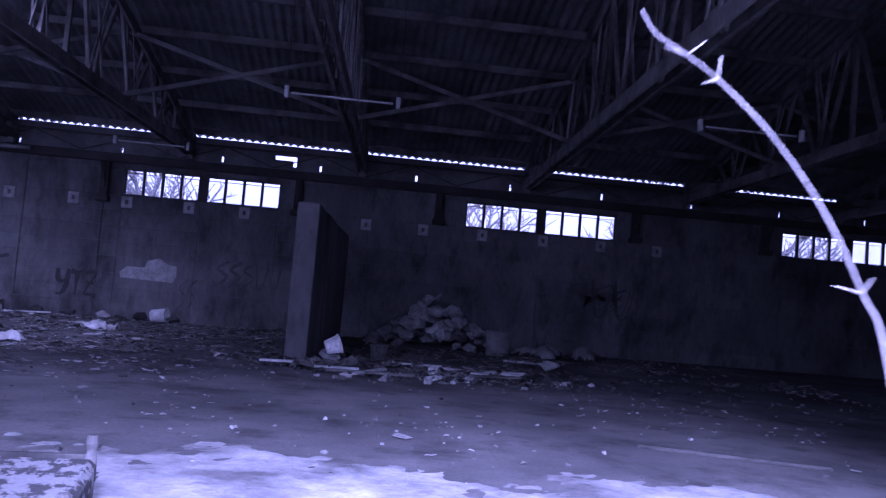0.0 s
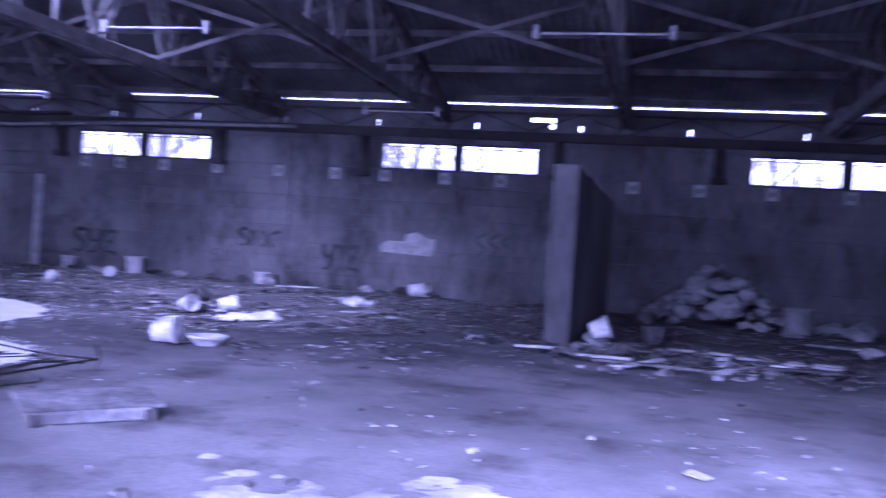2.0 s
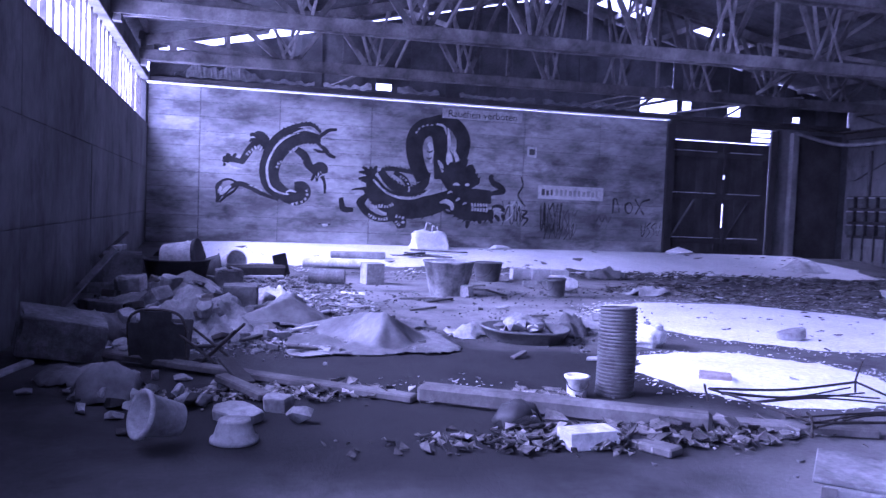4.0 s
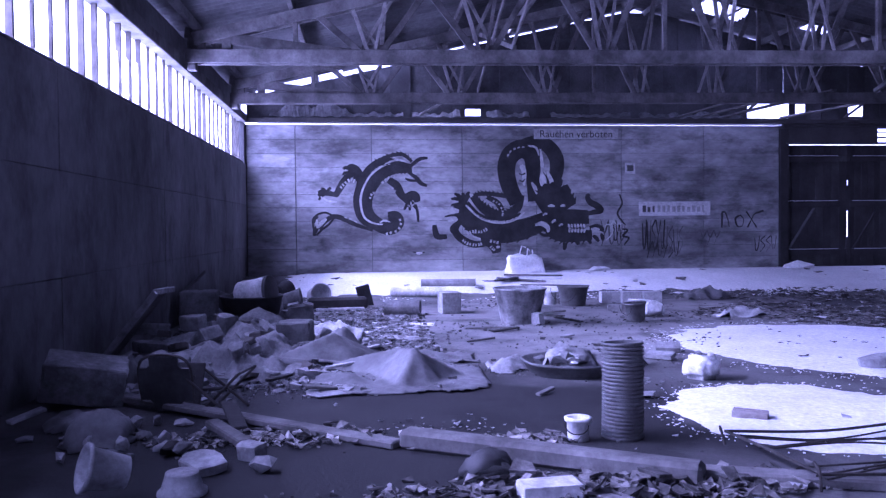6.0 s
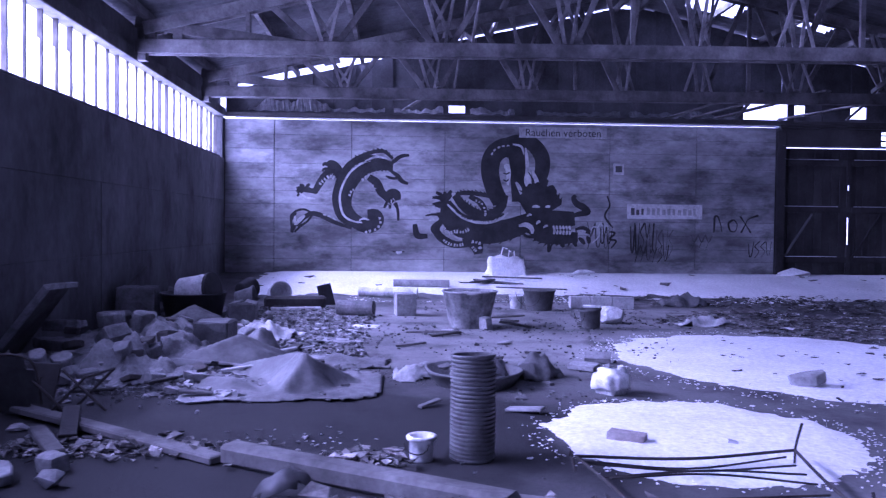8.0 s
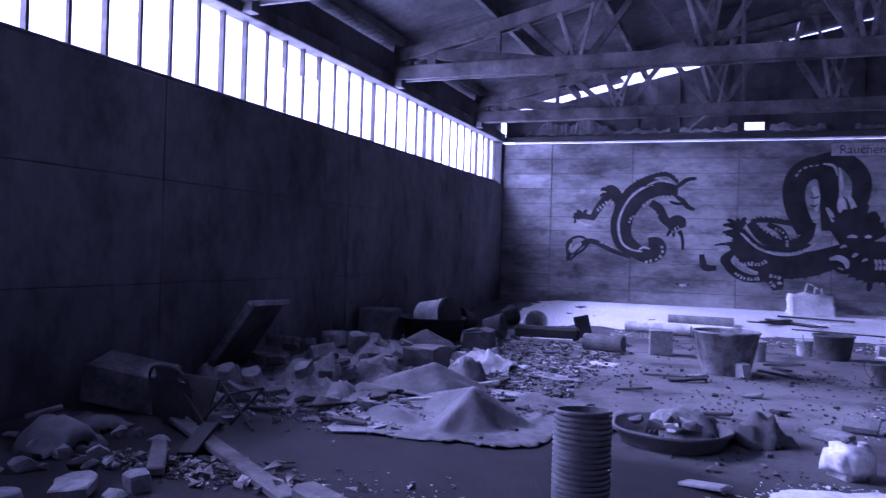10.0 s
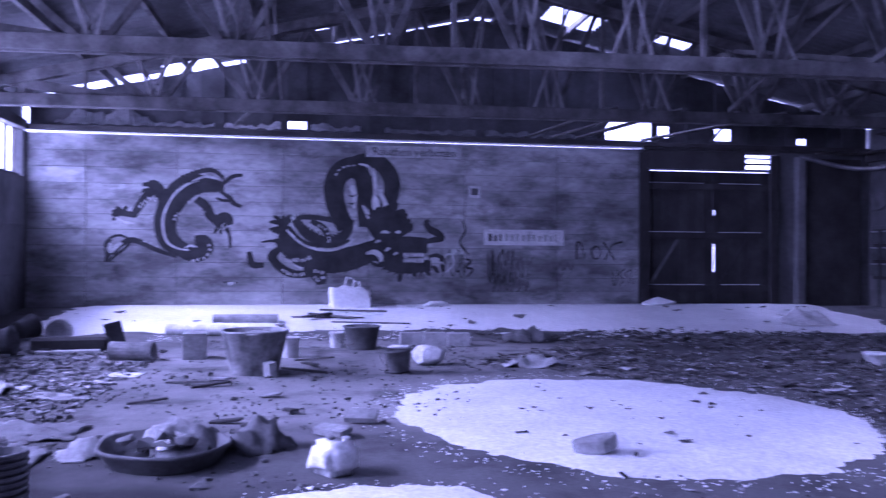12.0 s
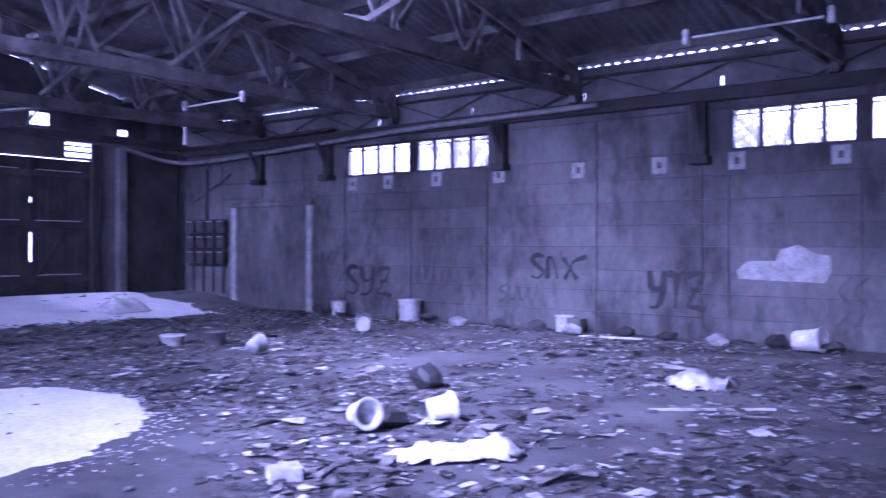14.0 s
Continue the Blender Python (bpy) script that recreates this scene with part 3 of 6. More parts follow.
# ---- channel glass in the south wall ----
def glass_strip(i, a, b):
    root = thing(f"window_{i}", "long strip of frosted upright channel glass", "window", kind="structure")
    rng = random.Random(2)
    w = 0.41
    for k in range(int((b - a) / w)):
        x = a + k * w
        part("mullion", boxes(((x - 0.018, SOUTH - 0.16, CLERE[0]), (x + 0.018, SOUTH - 0.1, CLERE[1]))), M_STEEL, root)
        if rng.random() < 0.8:
            top = CLERE[1] if rng.random() < 0.8 else CLERE[1] - rng.uniform(0.1, 0.4)
            p = part("pane", boxes(((x + 0.018, SOUTH - 0.135, CLERE[0]), (x + w - 0.018, SOUTH - 0.13, top))), M_GLASS, root)
            p.visible_shadow = False
    part("sill", boxes(((a, SOUTH - 0.2, CLERE[0] + 0.002), (b, SOUTH - 0.02, CLERE[0] + 0.03)), bevel=0.005), M_CORE, root)


glass_strip(5, -18.91, DOOR[0] - 0.6)


# ---- gate in the west wall ----
def gate():
    root = thing("door_1", "closed dark timber double gate with a bright gap between the leaves", "gate", kind="structure")
    rng = random.Random(9)
    x = WEST - 0.13
    for y0, y1 in ((GATE[0] + 0.02, 15.32), (15.355, GATE[1] - 0.02)):
        n = 8
        w = (y1 - y0) / n
        for k in range(n):
            d = rng.uniform(0, 0.006)
            part("board", boxes(((x - d, y0 + k * w + 0.002, 0.2), (x + 0.03 - d, y0 + (k + 1) * w - 0.002, GATE[2] - 0.03)), bevel=0.003), M_DARKWOOD, root)
        for z in (0.62, 1.78, 2.86):
            part("ledge", boxes(((x + 0.032, y0 + 0.03, z), (x + 0.075, y1 - 0.03, z + 0.14)), bevel=0.005), M_DARKWOOD, root)
            part("snow_line", boxes(((x + 0.034, y0 + 0.1, z + 0.141), (x + 0.07, y1 - 0.25, z + 0.15))), M_SNOW, root)
        part("brace", beam(bmesh.new(), (x + 0.055, y0 + 0.1, 0.75), (x + 0.055, y0 + 0.75, 1.75), 0.03, 0.05), M_TIMBER if y0 < 15 else M_DARKWOOD, root)
    for z0, z1 in ((0.2, 1.05), (1.67, 2.3), (2.42, 3.26)):
        part("meeting_strip", boxes(((x + 0.031, 15.28, z0), (x + 0.06, 15.39, z1)), bevel=0.004), M_DARKWOOD, root)
    part("header", boxes(((WEST - 0.03, GATE[0] - 0.05, GATE[2] - 0.02), (WEST + 0.04, 16.0, WALL_TOP - 0.04)), bevel=0.006), M_DARKWOOD, root)
    part("snow_line", boxes(((WEST + 0.042, GATE[0], GATE[2]), (WEST + 0.055, 16.6, GATE[2] + 0.006))), M_PLATE, root)
    part("head_beam", boxes(((WEST - 0.22, 13.64, 3.712), (WEST + 0.03, NORTH, 3.762))), M_DARKWOOD, root)
    for z0, z1 in ((3.43, 3.47), (3.56, 3.59)):
        part("slat", boxes(((WEST - 0.1, 16.0, z0), (WEST - 0.07, 16.8, z1))), M_DARKWOOD, root)
    part("jamb", boxes(((WEST - 0.03, GATE[1] - 0.07, 0.2), (WEST + 0.05, GATE[1] + 0.14, WALL_TOP - 0.1)), bevel=0.006), M_DARKWOOD, root)
    part("jamb", boxes(((WEST - 0.03, GATE[0] - 0.14, 0.2), (WEST + 0.05, GATE[0] + 0.07, WALL_TOP - 0.1)), bevel=0.006), M_DARKWOOD, root)
    part("side_panel", boxes(((WEST - 0.03, 17.45, 0.2), (WEST + 0.05, NORTH - 0.25, 3.6)), bevel=0.006), M_DARKWOOD, root)
    part("post", boxes(((WEST - 0.03, 17.22, 0.2), (WEST + 0.12, 17.42, 3.62)), bevel=0.012), M_CORE, root)


gate()
# ---- freestanding wall stub ----
def stub():
    root = thing("wall_stub", "freestanding concrete wall stub with board marks", "wall", pose(-1.185, 11.35, 0, 0, 0, -2.7), kind="structure")
    rng = random.Random(12)
    for k in range(9):
        top = 2.27 - rng.uniform(0.0, 0.03)
        part("concrete_panel", box(bmesh.new(), (-0.155, 0.72 * k, -0.01), (0.155 + rng.uniform(-0.006, 0.006), 0.72 * (k + 1) - 0.008, top), 0.012), M_WALL, root)
    return root


stub()

# ---- lamps ----
def lamp(x0, x1, y, turn=0.0):
    L = x1 - x0
    root = thing("tube_lamp", "unlit bare fluorescent tube in a pair of end holders", "lamp", pose((x0 + x1) / 2, y, 3.34, 0, 0, turn), group="tube lamps")
    bm = bmesh.new()
    tube(bm, [(-L / 2 + 0.06, 0, 0), (L / 2 - 0.06, 0, 0)], 0.013, 8)
    part("tube", bm, M_LAMP, root)
    for s in (-1, 1):
        part("end_holder", boxes(((s * L / 2 - 0.025, -0.03, -0.06), (s * L / 2 + 0.025, 0.03, 0.08)), bevel=0.006), M_LAMP, root)
        part("hanger", tube(bmesh.new(), [(s * L / 2, 0, 0.08), (s * L / 2, 0, roof_z(y) - 3.34 - 0.1)], 0.004, 5), M_STEEL, root)


for x0, x1, y in ((-1.44, -0.12, 9.5), (-6.25, -5.0, 9.42), (3.4, 4.65, 8.95), (-11.85, -10.6, 13.9), (-4.85, -3.6, 14.45)):
    lamp(x0, x1, y)


# ---- things on the floor: shapes ----
def on_floor(x, y, turn=0.0, tilt=0.0, roll=0.0, lift=0.0):
    return pose(x, y, floor_z(x, y) + lift, tilt, roll, turn)


def pail(bm_r, bm_R, h, wall=0.012, n=28, wobble=0.0, m=None):
    """An open vessel, narrower below, with a rolled rim."""
    bm = bmesh.new()
    prof = [(bm_r * 0.98, 0.0), (bm_r, 0.01), (bm_R, h - 0.03), (bm_R + 0.015, h - 0.025), (bm_R + 0.018, h - 0.005), (bm_R + 0.008, h), (bm_R - wall, h - 0.006), (bm_r - wall, 0.03)]
    return lathe(bm, prof, n, m, wobble)


def bucket(name, x, y, r, R, h, material, label, category="bucket", turn=0.0, tilt=0.0, lift=0.0, handle=True, group="", wobble=0.0):
    root = thing(name, label, category, on_floor(x, y, turn, tilt, 0, lift), group)
    part("body", pail(r, R, h, wobble=wobble), material, root, smooth=True)
    if handle:
        pts = [(R * math.cos(a), 0.35 * R * math.sin(a) + 0.01, h - 0.03 - R * 0.9 * math.sin(a)) for a in [math.pi * k / 12 for k in range(13)]]
        part("handle", tube(bmesh.new(), [(p[0] * 1.04, -R - 0.02 + 0 * p[1], p[2]) for p in pts], 0.004, 5), M_STEEL, root)
    return root


def brick(x, y, turn, lift=0.0, size=(0.24, 0.115, 0.071), tilt=0.0, material=None, name="brick", label="loose old brick lying on the floor", group="loose bricks"):
    bm = boxes(((-size[0] / 2, -size[1] / 2, 0), (size[0] / 2, size[1] / 2, size[2])), bevel=0.006)
    rng = random.Random(int((x * 31 + y * 17) * 100))
    for v in bm.verts:
        v.co += Vector([rng.uniform(-0.006, 0.006) for _ in range(3)]) if v.co.z > 0.01 else Vector()
    return solid(name, bm, material or M_BRICK, on_floor(x, y, turn, tilt, 0, lift), label, "brick" if name == "brick" else "block", group)


def carton(name, x, y, size, turn, material, label, tilt=0.0, roll=0.0, lift=0.0, category="box", open_top=False, flaps=True):
    """A dented box with folded flaps."""
    root = thing(name, label, category, on_floor(x, y, turn, tilt, roll, lift))
    w, d, h = size
    rng = random.Random(int(x * 100 + y * 10))
    bm = bmesh.new()
    if open_top:
        for lo, hi in (((-w / 2, -d / 2, 0), (w / 2, d / 2, 0.012)), ((-w / 2, -d / 2, 0.012), (-w / 2 + 0.012, d / 2, h)), ((w / 2 - 0.012, -d / 2, 0.012), (w / 2, d / 2, h)), ((-w / 2 + 0.012, -d / 2, 0.012), (w / 2 - 0.012, -d / 2 + 0.012, h)), ((-w / 2 + 0.012, d / 2 - 0.012, 0.012), (w / 2 - 0.012, d / 2, h))):
            box(bm, lo, hi)
    else:
        box(bm, (-w / 2, -d / 2, 0), (w / 2, d / 2, h), 0.015)
        bmesh.ops.subdivide_edges(bm, edges=list(bm.edges), cuts=2, use_grid_fill=True)
        for v in bm.verts:
            v.co += Vector((rng.uniform(-1, 1), rng.uniform(-1, 1), rng.uniform(-1, 1) if v.co.z > 0.05 else 0)) * 0.009
    part("body", bm, material, root)
    for s in (-1, 1) if flaps else ():
        a = rng.uniform(-0.25, 0.25)
        part("flap", box(bmesh.new(), (-w / 2 + 0.01, 0, 0), (w / 2 - 0.01, d * 0.42, 0.008), 0.0, pose(0, s * d / 2, h + 0.002, 8 + 30 * a, 0, 0 if s < 0 else 180)), material, root)
    return root


def cloth(name, x, y, rx, ry, peaks, material, label, turn=0.0, category="sheet", seed=1, step=0.06, fold=0.05):
    """A crumpled sheet over hidden lumps; peaks are (u, v, height, radius)."""
    bm = bmesh.new()
    nx, ny = int(2 * rx / step), int(2 * ry / step)
    grid = {}
    for i in range(nx + 1):
        for j in range(ny + 1):
            u, v = -rx + i * step, -ry + j * step
            e = math.hypot(u / rx, v / ry) + 0.35 * fbm(u + seed, v, 1.6)
            if e > 1:
                continue
            z = sum(h * max(0, 1 - math.hypot(u - a, v - b) / r) ** 1.1 for a, b, h, r in peaks)
            z += fold * max(0, 0.8 - 1.6 * abs(fbm(u + 7 * seed, v, 2.2))) + 0.35 * fold * max(0, 0.8 - 2 * abs(fbm(u, v + 5 * seed, 5.5)))
            grid[i, j] = bm.verts.new((u, v, z * min(1, (1 - e) * 3.5 + 0.03) + 0.006))
    for i in range(nx):
        for j in range(ny):
            q = [grid.get(k) for k in ((i, j), (i + 1, j), (i + 1, j + 1), (i, j + 1))]
            if all(q):
                bm.faces.new(q)
    bmesh.ops.delete(bm, geom=[v for v in bm.verts if not v.link_faces], context="VERTS")
    bmesh.ops.solidify(bm, geom=list(bm.faces), thickness=0.005)
    return solid(name, bm, material, on_floor(x, y, turn), label, category, smooth=True)


def stick(x0, y0, x1, y1, w, h, material, label, lift=(0.0, 0.0), name="lath", category="stick", group="loose sticks"):
    a, b = (x0, y0, floor_z(x0, y0) + h / 2 + lift[0]), (x1, y1, floor_z(x1, y1) + h / 2 + lift[1])
    return solid(name, beam(bmesh.new(), a, b, w, h, min(w, h) * 0.2), material, None, label, category, group)


def lump(name, x, y, size, seed, material, label, category, turn=0.0, group="", n=16, sink=0.08):
    rng = random.Random(seed)
    bm = chunk(bmesh.new(), size, rng, n)
    lo = min(v.co.z for v in bm.verts)
    for v in bm.verts:
        v.co.z = max(v.co.z - lo - sink * size[2], 0)
    return solid(name, bm, material, on_floor(x, y, turn), label, category, group)


# ---- west part: pipe, cans, bricks, tubs ----
def ribbed_pipe():
    prof, n, h, r = [], 25, 0.62, 0.135
    for k in range(n):
        z = h * k / n
        prof += [(r - 0.014, z), (r - 0.014, z + 0.007), (r, z + 0.011), (r, z + 0.020)]
    prof += [(r - 0.004, h), (r - 0.02, h), (r - 0.022, 0.1)]
    bm = lathe(bmesh.new(), prof, 40)
    for v in bm.verts:
        v.co.x += 0.006 * math.sin(v.co.z * 5.0)
        v.co.z += 0.008 * v.co.x / r * v.co.z / h
    return solid("drain_pipe", bm, M_GREYP, on_floor(-5.71, 5.40, 20), "upright stub of grey ribbed plastic drain pipe", "pipe", smooth=False)


ribbed_pipe()
bucket("paint_can", -5.68, 5.10, 0.068, 0.072, 0.15, M_WHITE, "small white paint can with a wire handle", "can", turn=70)
brick(-6.03, 6.42, 58)
jug = boxes(((-0.14, -0.12, 0.0), (0.14, 0.12, 0.21)))
bmesh.ops.bevel(jug, geom=list(jug.edges), offset=0.045, segments=3, affect="EDGES")
bmesh.ops.subdivide_edges(jug, edges=[e for e in jug.edges if e.calc_length() > 0.1], cuts=3, use_grid_fill=True)
for v in jug.verts:
    v.co += 0.022 * v.normal * noise.noise(v.co * 9) if v.co.z > 0.01 else Vector()
jug_root = thing("canister", "crumpled white plastic canister on the floor", "canister", on_floor(-7.58, 6.72, 35))
part("body", jug, M_WHITE, jug_root, smooth=True)
part("spout", lathe(bmesh.new(), [(0.03, 0.19), (0.028, 0.225), (0.03, 0.23), (0.022, 0.235)], 12, pose(0.06, 0.05, 0)), M_WHITE, jug_root)
lump("stone", -7.55, 6.70, (0.09, 0.07, 0.05), 5, M_STONE, "small pale stone on the floor", "stone").matrix_basis = pose(-7.6, 6.7, 0.205)
brick(-8.66, 6.74, 50, size=(0.28, 0.15, 0.05), material=M_PLATE, tilt=9, lift=0.02, name="concrete_block", label="pale broken concrete block", group="concrete blocks")
brick(-9.10, 6.98, 75, size=(0.26, 0.14, 0.05), material=M_PLATE, lift=0.04, name="concrete_block", label="pale broken concrete block", group="concrete blocks", tilt=24)
BLOCK_ON_SNOW = (-7.80, 8.52)
lump("stone", -6.05, 8.72, (0.08, 0.07, 0.06), 8, M_STONE, "small pale stone on the floor", "stone")

for k, (x, y, L, a) in enumerate(((-11.3, 5.3, 0.5, 70), (-11.1, 5.55, 0.4, 110), (-11.5, 5.6, 0.3, 40), (-10.2, 5.1, 0.35, 100), (-9.6, 6.4, 0.22, 20), (-10.4, 6.2, 0.18, 80), (-13.1, 6.6, 0.5, 95), (-12.6, 6.55, 0.45, 20), (-6.9, 5.9, 0.28, 60), (-7.1, 5.2, 0.2, 130), (-9.2, 5.9, 0.26, 75), (-14.4, 6.3, 0.7, 80))):
    c, d = L / 2 * math.cos(radians(a)), L / 2 * math.sin(radians(a))
    stick(x - c, y - d, x + c, y + d, 0.05 + 0.03 * (k % 3), 0.022, (M_TIMBER, M_DARKWOOD, M_PLATE)[k % 3], "splintered piece of board on the floor", (0.0, 0.03), "splinter", "board", "splinters of board")

# shallow rubber basin full of rags
def basin(x, y):
    root = thing("basin", "shallow grey rubber basin heaped with plaster rubbish", "basin", on_floor(x, y))
    part("body", pail(0.37, 0.43, 0.13, wobble=0.06), M_GREYP, root, smooth=True)
    rng = random.Random(3)
    for k in range(9):
        a, r = rng.uniform(0, 6.3), rng.uniform(0.0, 0.27)
        part("scrap", chunk(bmesh.new(), (rng.uniform(0.1, 0.26), rng.uniform(0.1, 0.2), rng.uniform(0.06, 0.14)), rng, 12, pose(r * math.cos(a), r * math.sin(a), 0.13)), rng.choice((M_STONE, M_PAPER, M_TARP)), root)


basin(-8.05, 5.62)
cloth("rag", -8.35, 6.2, 0.3, 0.28, [(0.0, 0.05, 0.14, 0.22), (0.1, -0.1, 0.1, 0.15)], M_GREYP, "stiff dark rag standing in a fold", seed=4, step=0.04, fold=0.14)
cloth("plastic_bag", -8.35, 5.08, 0.3, 0.26, [(0.1, 0.0, 0.06, 0.2), (-0.1, 0.1, 0.05, 0.15)], M_STONE, "torn pale plastic bag on the floor", seed=9, step=0.03, fold=0.08)
cloth("crumpled_rag", -8.3, 5.72, 0.4, 0.3, [(0, -0.05, 0.16, 0.5)], M_STONE, "pale rags heaped into a basin", seed=19, step=0.04, fold=0.1, category="rag")

def tub(x, y):
    root = thing("mortar_tub", "large round mortar tub crusted with cement", "tub", on_floor(x, y))
    part("body", pail(0.27, 0.37, 0.5, 0.02, 36, 0.012), M_MORTAR, root, smooth=True)
    rng = random.Random(8)
    part("rubbish", chunk(bmesh.new(), (0.52, 0.5, 0.3), rng, 26, pose(0, 0, 0.36)), M_STONE, root)
    for s in (-1, 1):
        part("grip", boxes(((s * 0.365 - 0.03, -0.07, 0.46), (s * 0.365 + 0.03, 0.07, 0.485)), bevel=0.006), M_MORTAR, root)


tub(-12.05, 5.92)
brick(-11.75, 6.12, 30, size=(0.2, 0.1, 0.17), material=M_STONE, name="concrete_block", label="pale broken concrete block against the tub", group="concrete blocks", tilt=10)
stick(-11.3, 6.25, -11.9, 6.75, 0.03, 0.03, M_TIMBER, "grey stick propped on the floor", (0.14, 0.0))
brick(-13.5, 5.05, 8, size=(0.34, 0.3, 0.34), material=M_STONE, name="concrete_block", label="squat concrete post stump", group="concrete blocks")
bucket("bucket", -14.35, 7.28, 0.21, 0.26, 0.34, M_GREYP, "grey builder's bucket standing open", turn=40)
bucket("white_pot", -14.6, 6.93, 0.10, 0.11, 0.23, M_WHITE, "white plastic pot with a wire handle", "pot", turn=10)
bucket("white_pot", -13.5, 6.28, 0.115, 0.115, 0.27, M_WHITE, "plain white plastic jar", "pot", handle=False)
for k in range(3):
    brick(-14.75 + 0.08 * k, 8.05 + 0.35 * k, 88, size=(0.34, 0.2, 0.2), material=M_SIGN, name="concrete_block", label="pale building block in a short row", group="row of building blocks")
brick(-13.4, 7.72, 80, size=(0.22, 0.12, 0.1), material=M_STONE, name="concrete_block", label="pale broken concrete block", group="concrete blocks")
bucket("bucket", -11.9, 7.58, 0.12, 0.145, 0.26, M_GREYP, "grey pot standing with a pale lid", turn=15, tilt=6, lift=0.015)
brick(-11.9, 7.58, 70, size=(0.24, 0.16, 0.03), material=M_PAPER, name="board_piece", label="pale board lying over a bucket", lift=0.29, group="board pieces")
lump("plaster_bag", -12.55, 8.02, (0.36, 0.42, 0.27), 12, M_WHITE, "round slumped white plaster bag", "bag", n=60)
# snowed-up block at the painted wall and boards before it
blk = boxes(((-0.26, -0.38, -0.05), (0.26, 0.38, 0.42)))
bmesh.ops.subdivide_edges(blk, edges=list(blk.edges), cuts=7, use_grid_fill=True)
for v in blk.verts:
    v.co += Vector((noise.noise(v.co * 3), noise.noise(v.co * 3 + Vector((5, 0, 0))), 0.9 * noise.noise(v.co * 4 + Vector((0, 7, 0))))) * 0.11 + 0.06 * noise.noise(v.co * 8) * v.normal
heap_root = thing("snowy_block", "big block covered by snow with stems sticking out", "block", on_floor(-18.8, 7.3, 4))
part("snow_cover", blk, M_SNOW, heap_root, smooth=True)
for a, b, h in ((-0.16, 0.02, 0.64), (0.04, 0.1, 0.58), (0.2, 0.16, 0.55)):
    part("stem", tube(bmesh.new(), [(0, a, 0.3), (0.02, (a + b) / 2, h), (0.05, b, h - 0.04)], 0.014, 6), M_SNOW, heap_root)
for k, (x0, y0, x1, y1, z) in enumerate(((-17.6, 6.2, -17.5, 7.5, 0.03), (-17.75, 6.5, -17.35, 7.3, 0.07), (-17.3, 6.4, -17.6, 6.9, 0.1), (-17.2, 6.9, -17.0, 8.3, 0.02))):
    stick(x0, y0, x1, y1, 0.12, 0.03, (M_DARKWOOD, M_TIMBER)[k % 2], "grey board of a broken pallet in the snow", (z, z), "pallet_board", "board", "broken pallet boards")
for k in range(2):
    stick(-17.9 - 0.16 * k, 6.6 + 0.1 * k, -17.75 - 0.12 * k, 7.9 + 0.05 * k, 0.1, 0.03, M_TIMBER if k % 2 else M_SNOW, "grey board of a broken pallet in the snow", (0.04 + 0.04 * k, 0.05 + 0.03 * k), "pallet_board", "board", "broken pallet boards")
lump("snow_hump", -18.9, 9.05, (0.5, 0.7, 0.2), 22, M_SNOW, "low hump of snow at the wall's foot", "snow")
lump("snow_hump", -18.95, 13.9, (0.5, 0.9, 0.32), 23, M_SNOW, "low hump of snow beside the gate", "snow")
cloth("crumpled_rag", -16.9, 15.95, 0.5, 0.65, [(0, -0.15, 0.3, 0.4), (0.05, 0.25, 0.24, 0.3)], M_WHITE, "heap of whitish snow-dusted rags", seed=15, step=0.045, category="rag")
cloth("crumpled_rag", -15.2, 10.05, 0.4, 0.5, [(0, 0, 0.12, 0.3), (0.1, 0.25, 0.14, 0.2)], M_TARP, "grey crumpled rag heap", seed=16, step=0.06, fold=0.16, category="rag")
cloth("crumpled_rag", -12.25, 9.3, 0.3, 0.4, [(0, 0, 0.05, 0.3)], M_PAPER, "pale crumpled rag on the floor", seed=17, step=0.05, fold=0.13, category="rag")
for k, (x, y) in enumerate(((-16.3, 4.75), (-17.2, 5.4))):
    solid("pipe_piece", tube(bmesh.new(), [(-0.1, -0.55, 0.09), (0.1, 0.55, 0.09)], 0.09, 14), M_PLATE if k else M_WHITE, on_floor(x, y, 8 * k), "length of grey plastic pipe lying on the floor", "pipe", "loose pipes", smooth=False)
felt = thing("felt_roll", "pale rolled felt lying on the floor", "roll", on_floor(-13.35, 4.3, 62))
part("roll", tube(bmesh.new(), [(-0.27, -0.08, 0.12), (0.0, 0.01, 0.115), (0.27, 0.08, 0.12)], 0.12, 18), M_STONE, felt)
# solid dark disc paints the shade inside the roll's open end
part("hollow", tube(bmesh.new(), [(0.26, 0.077, 0.12), (0.276, 0.082, 0.12)], 0.095, 18), M_BLACKP, felt, "dark disc painting the shaded hollow end")

# ---- rubbish along the south wall ----
carton("cardboard_box", -7.2, 1.52, (0.44, 0.6, 0.3), 14, M_STONE, "large dented pale carton tipped on its side", tilt=-10, roll=8, lift=0.06, flaps=False)


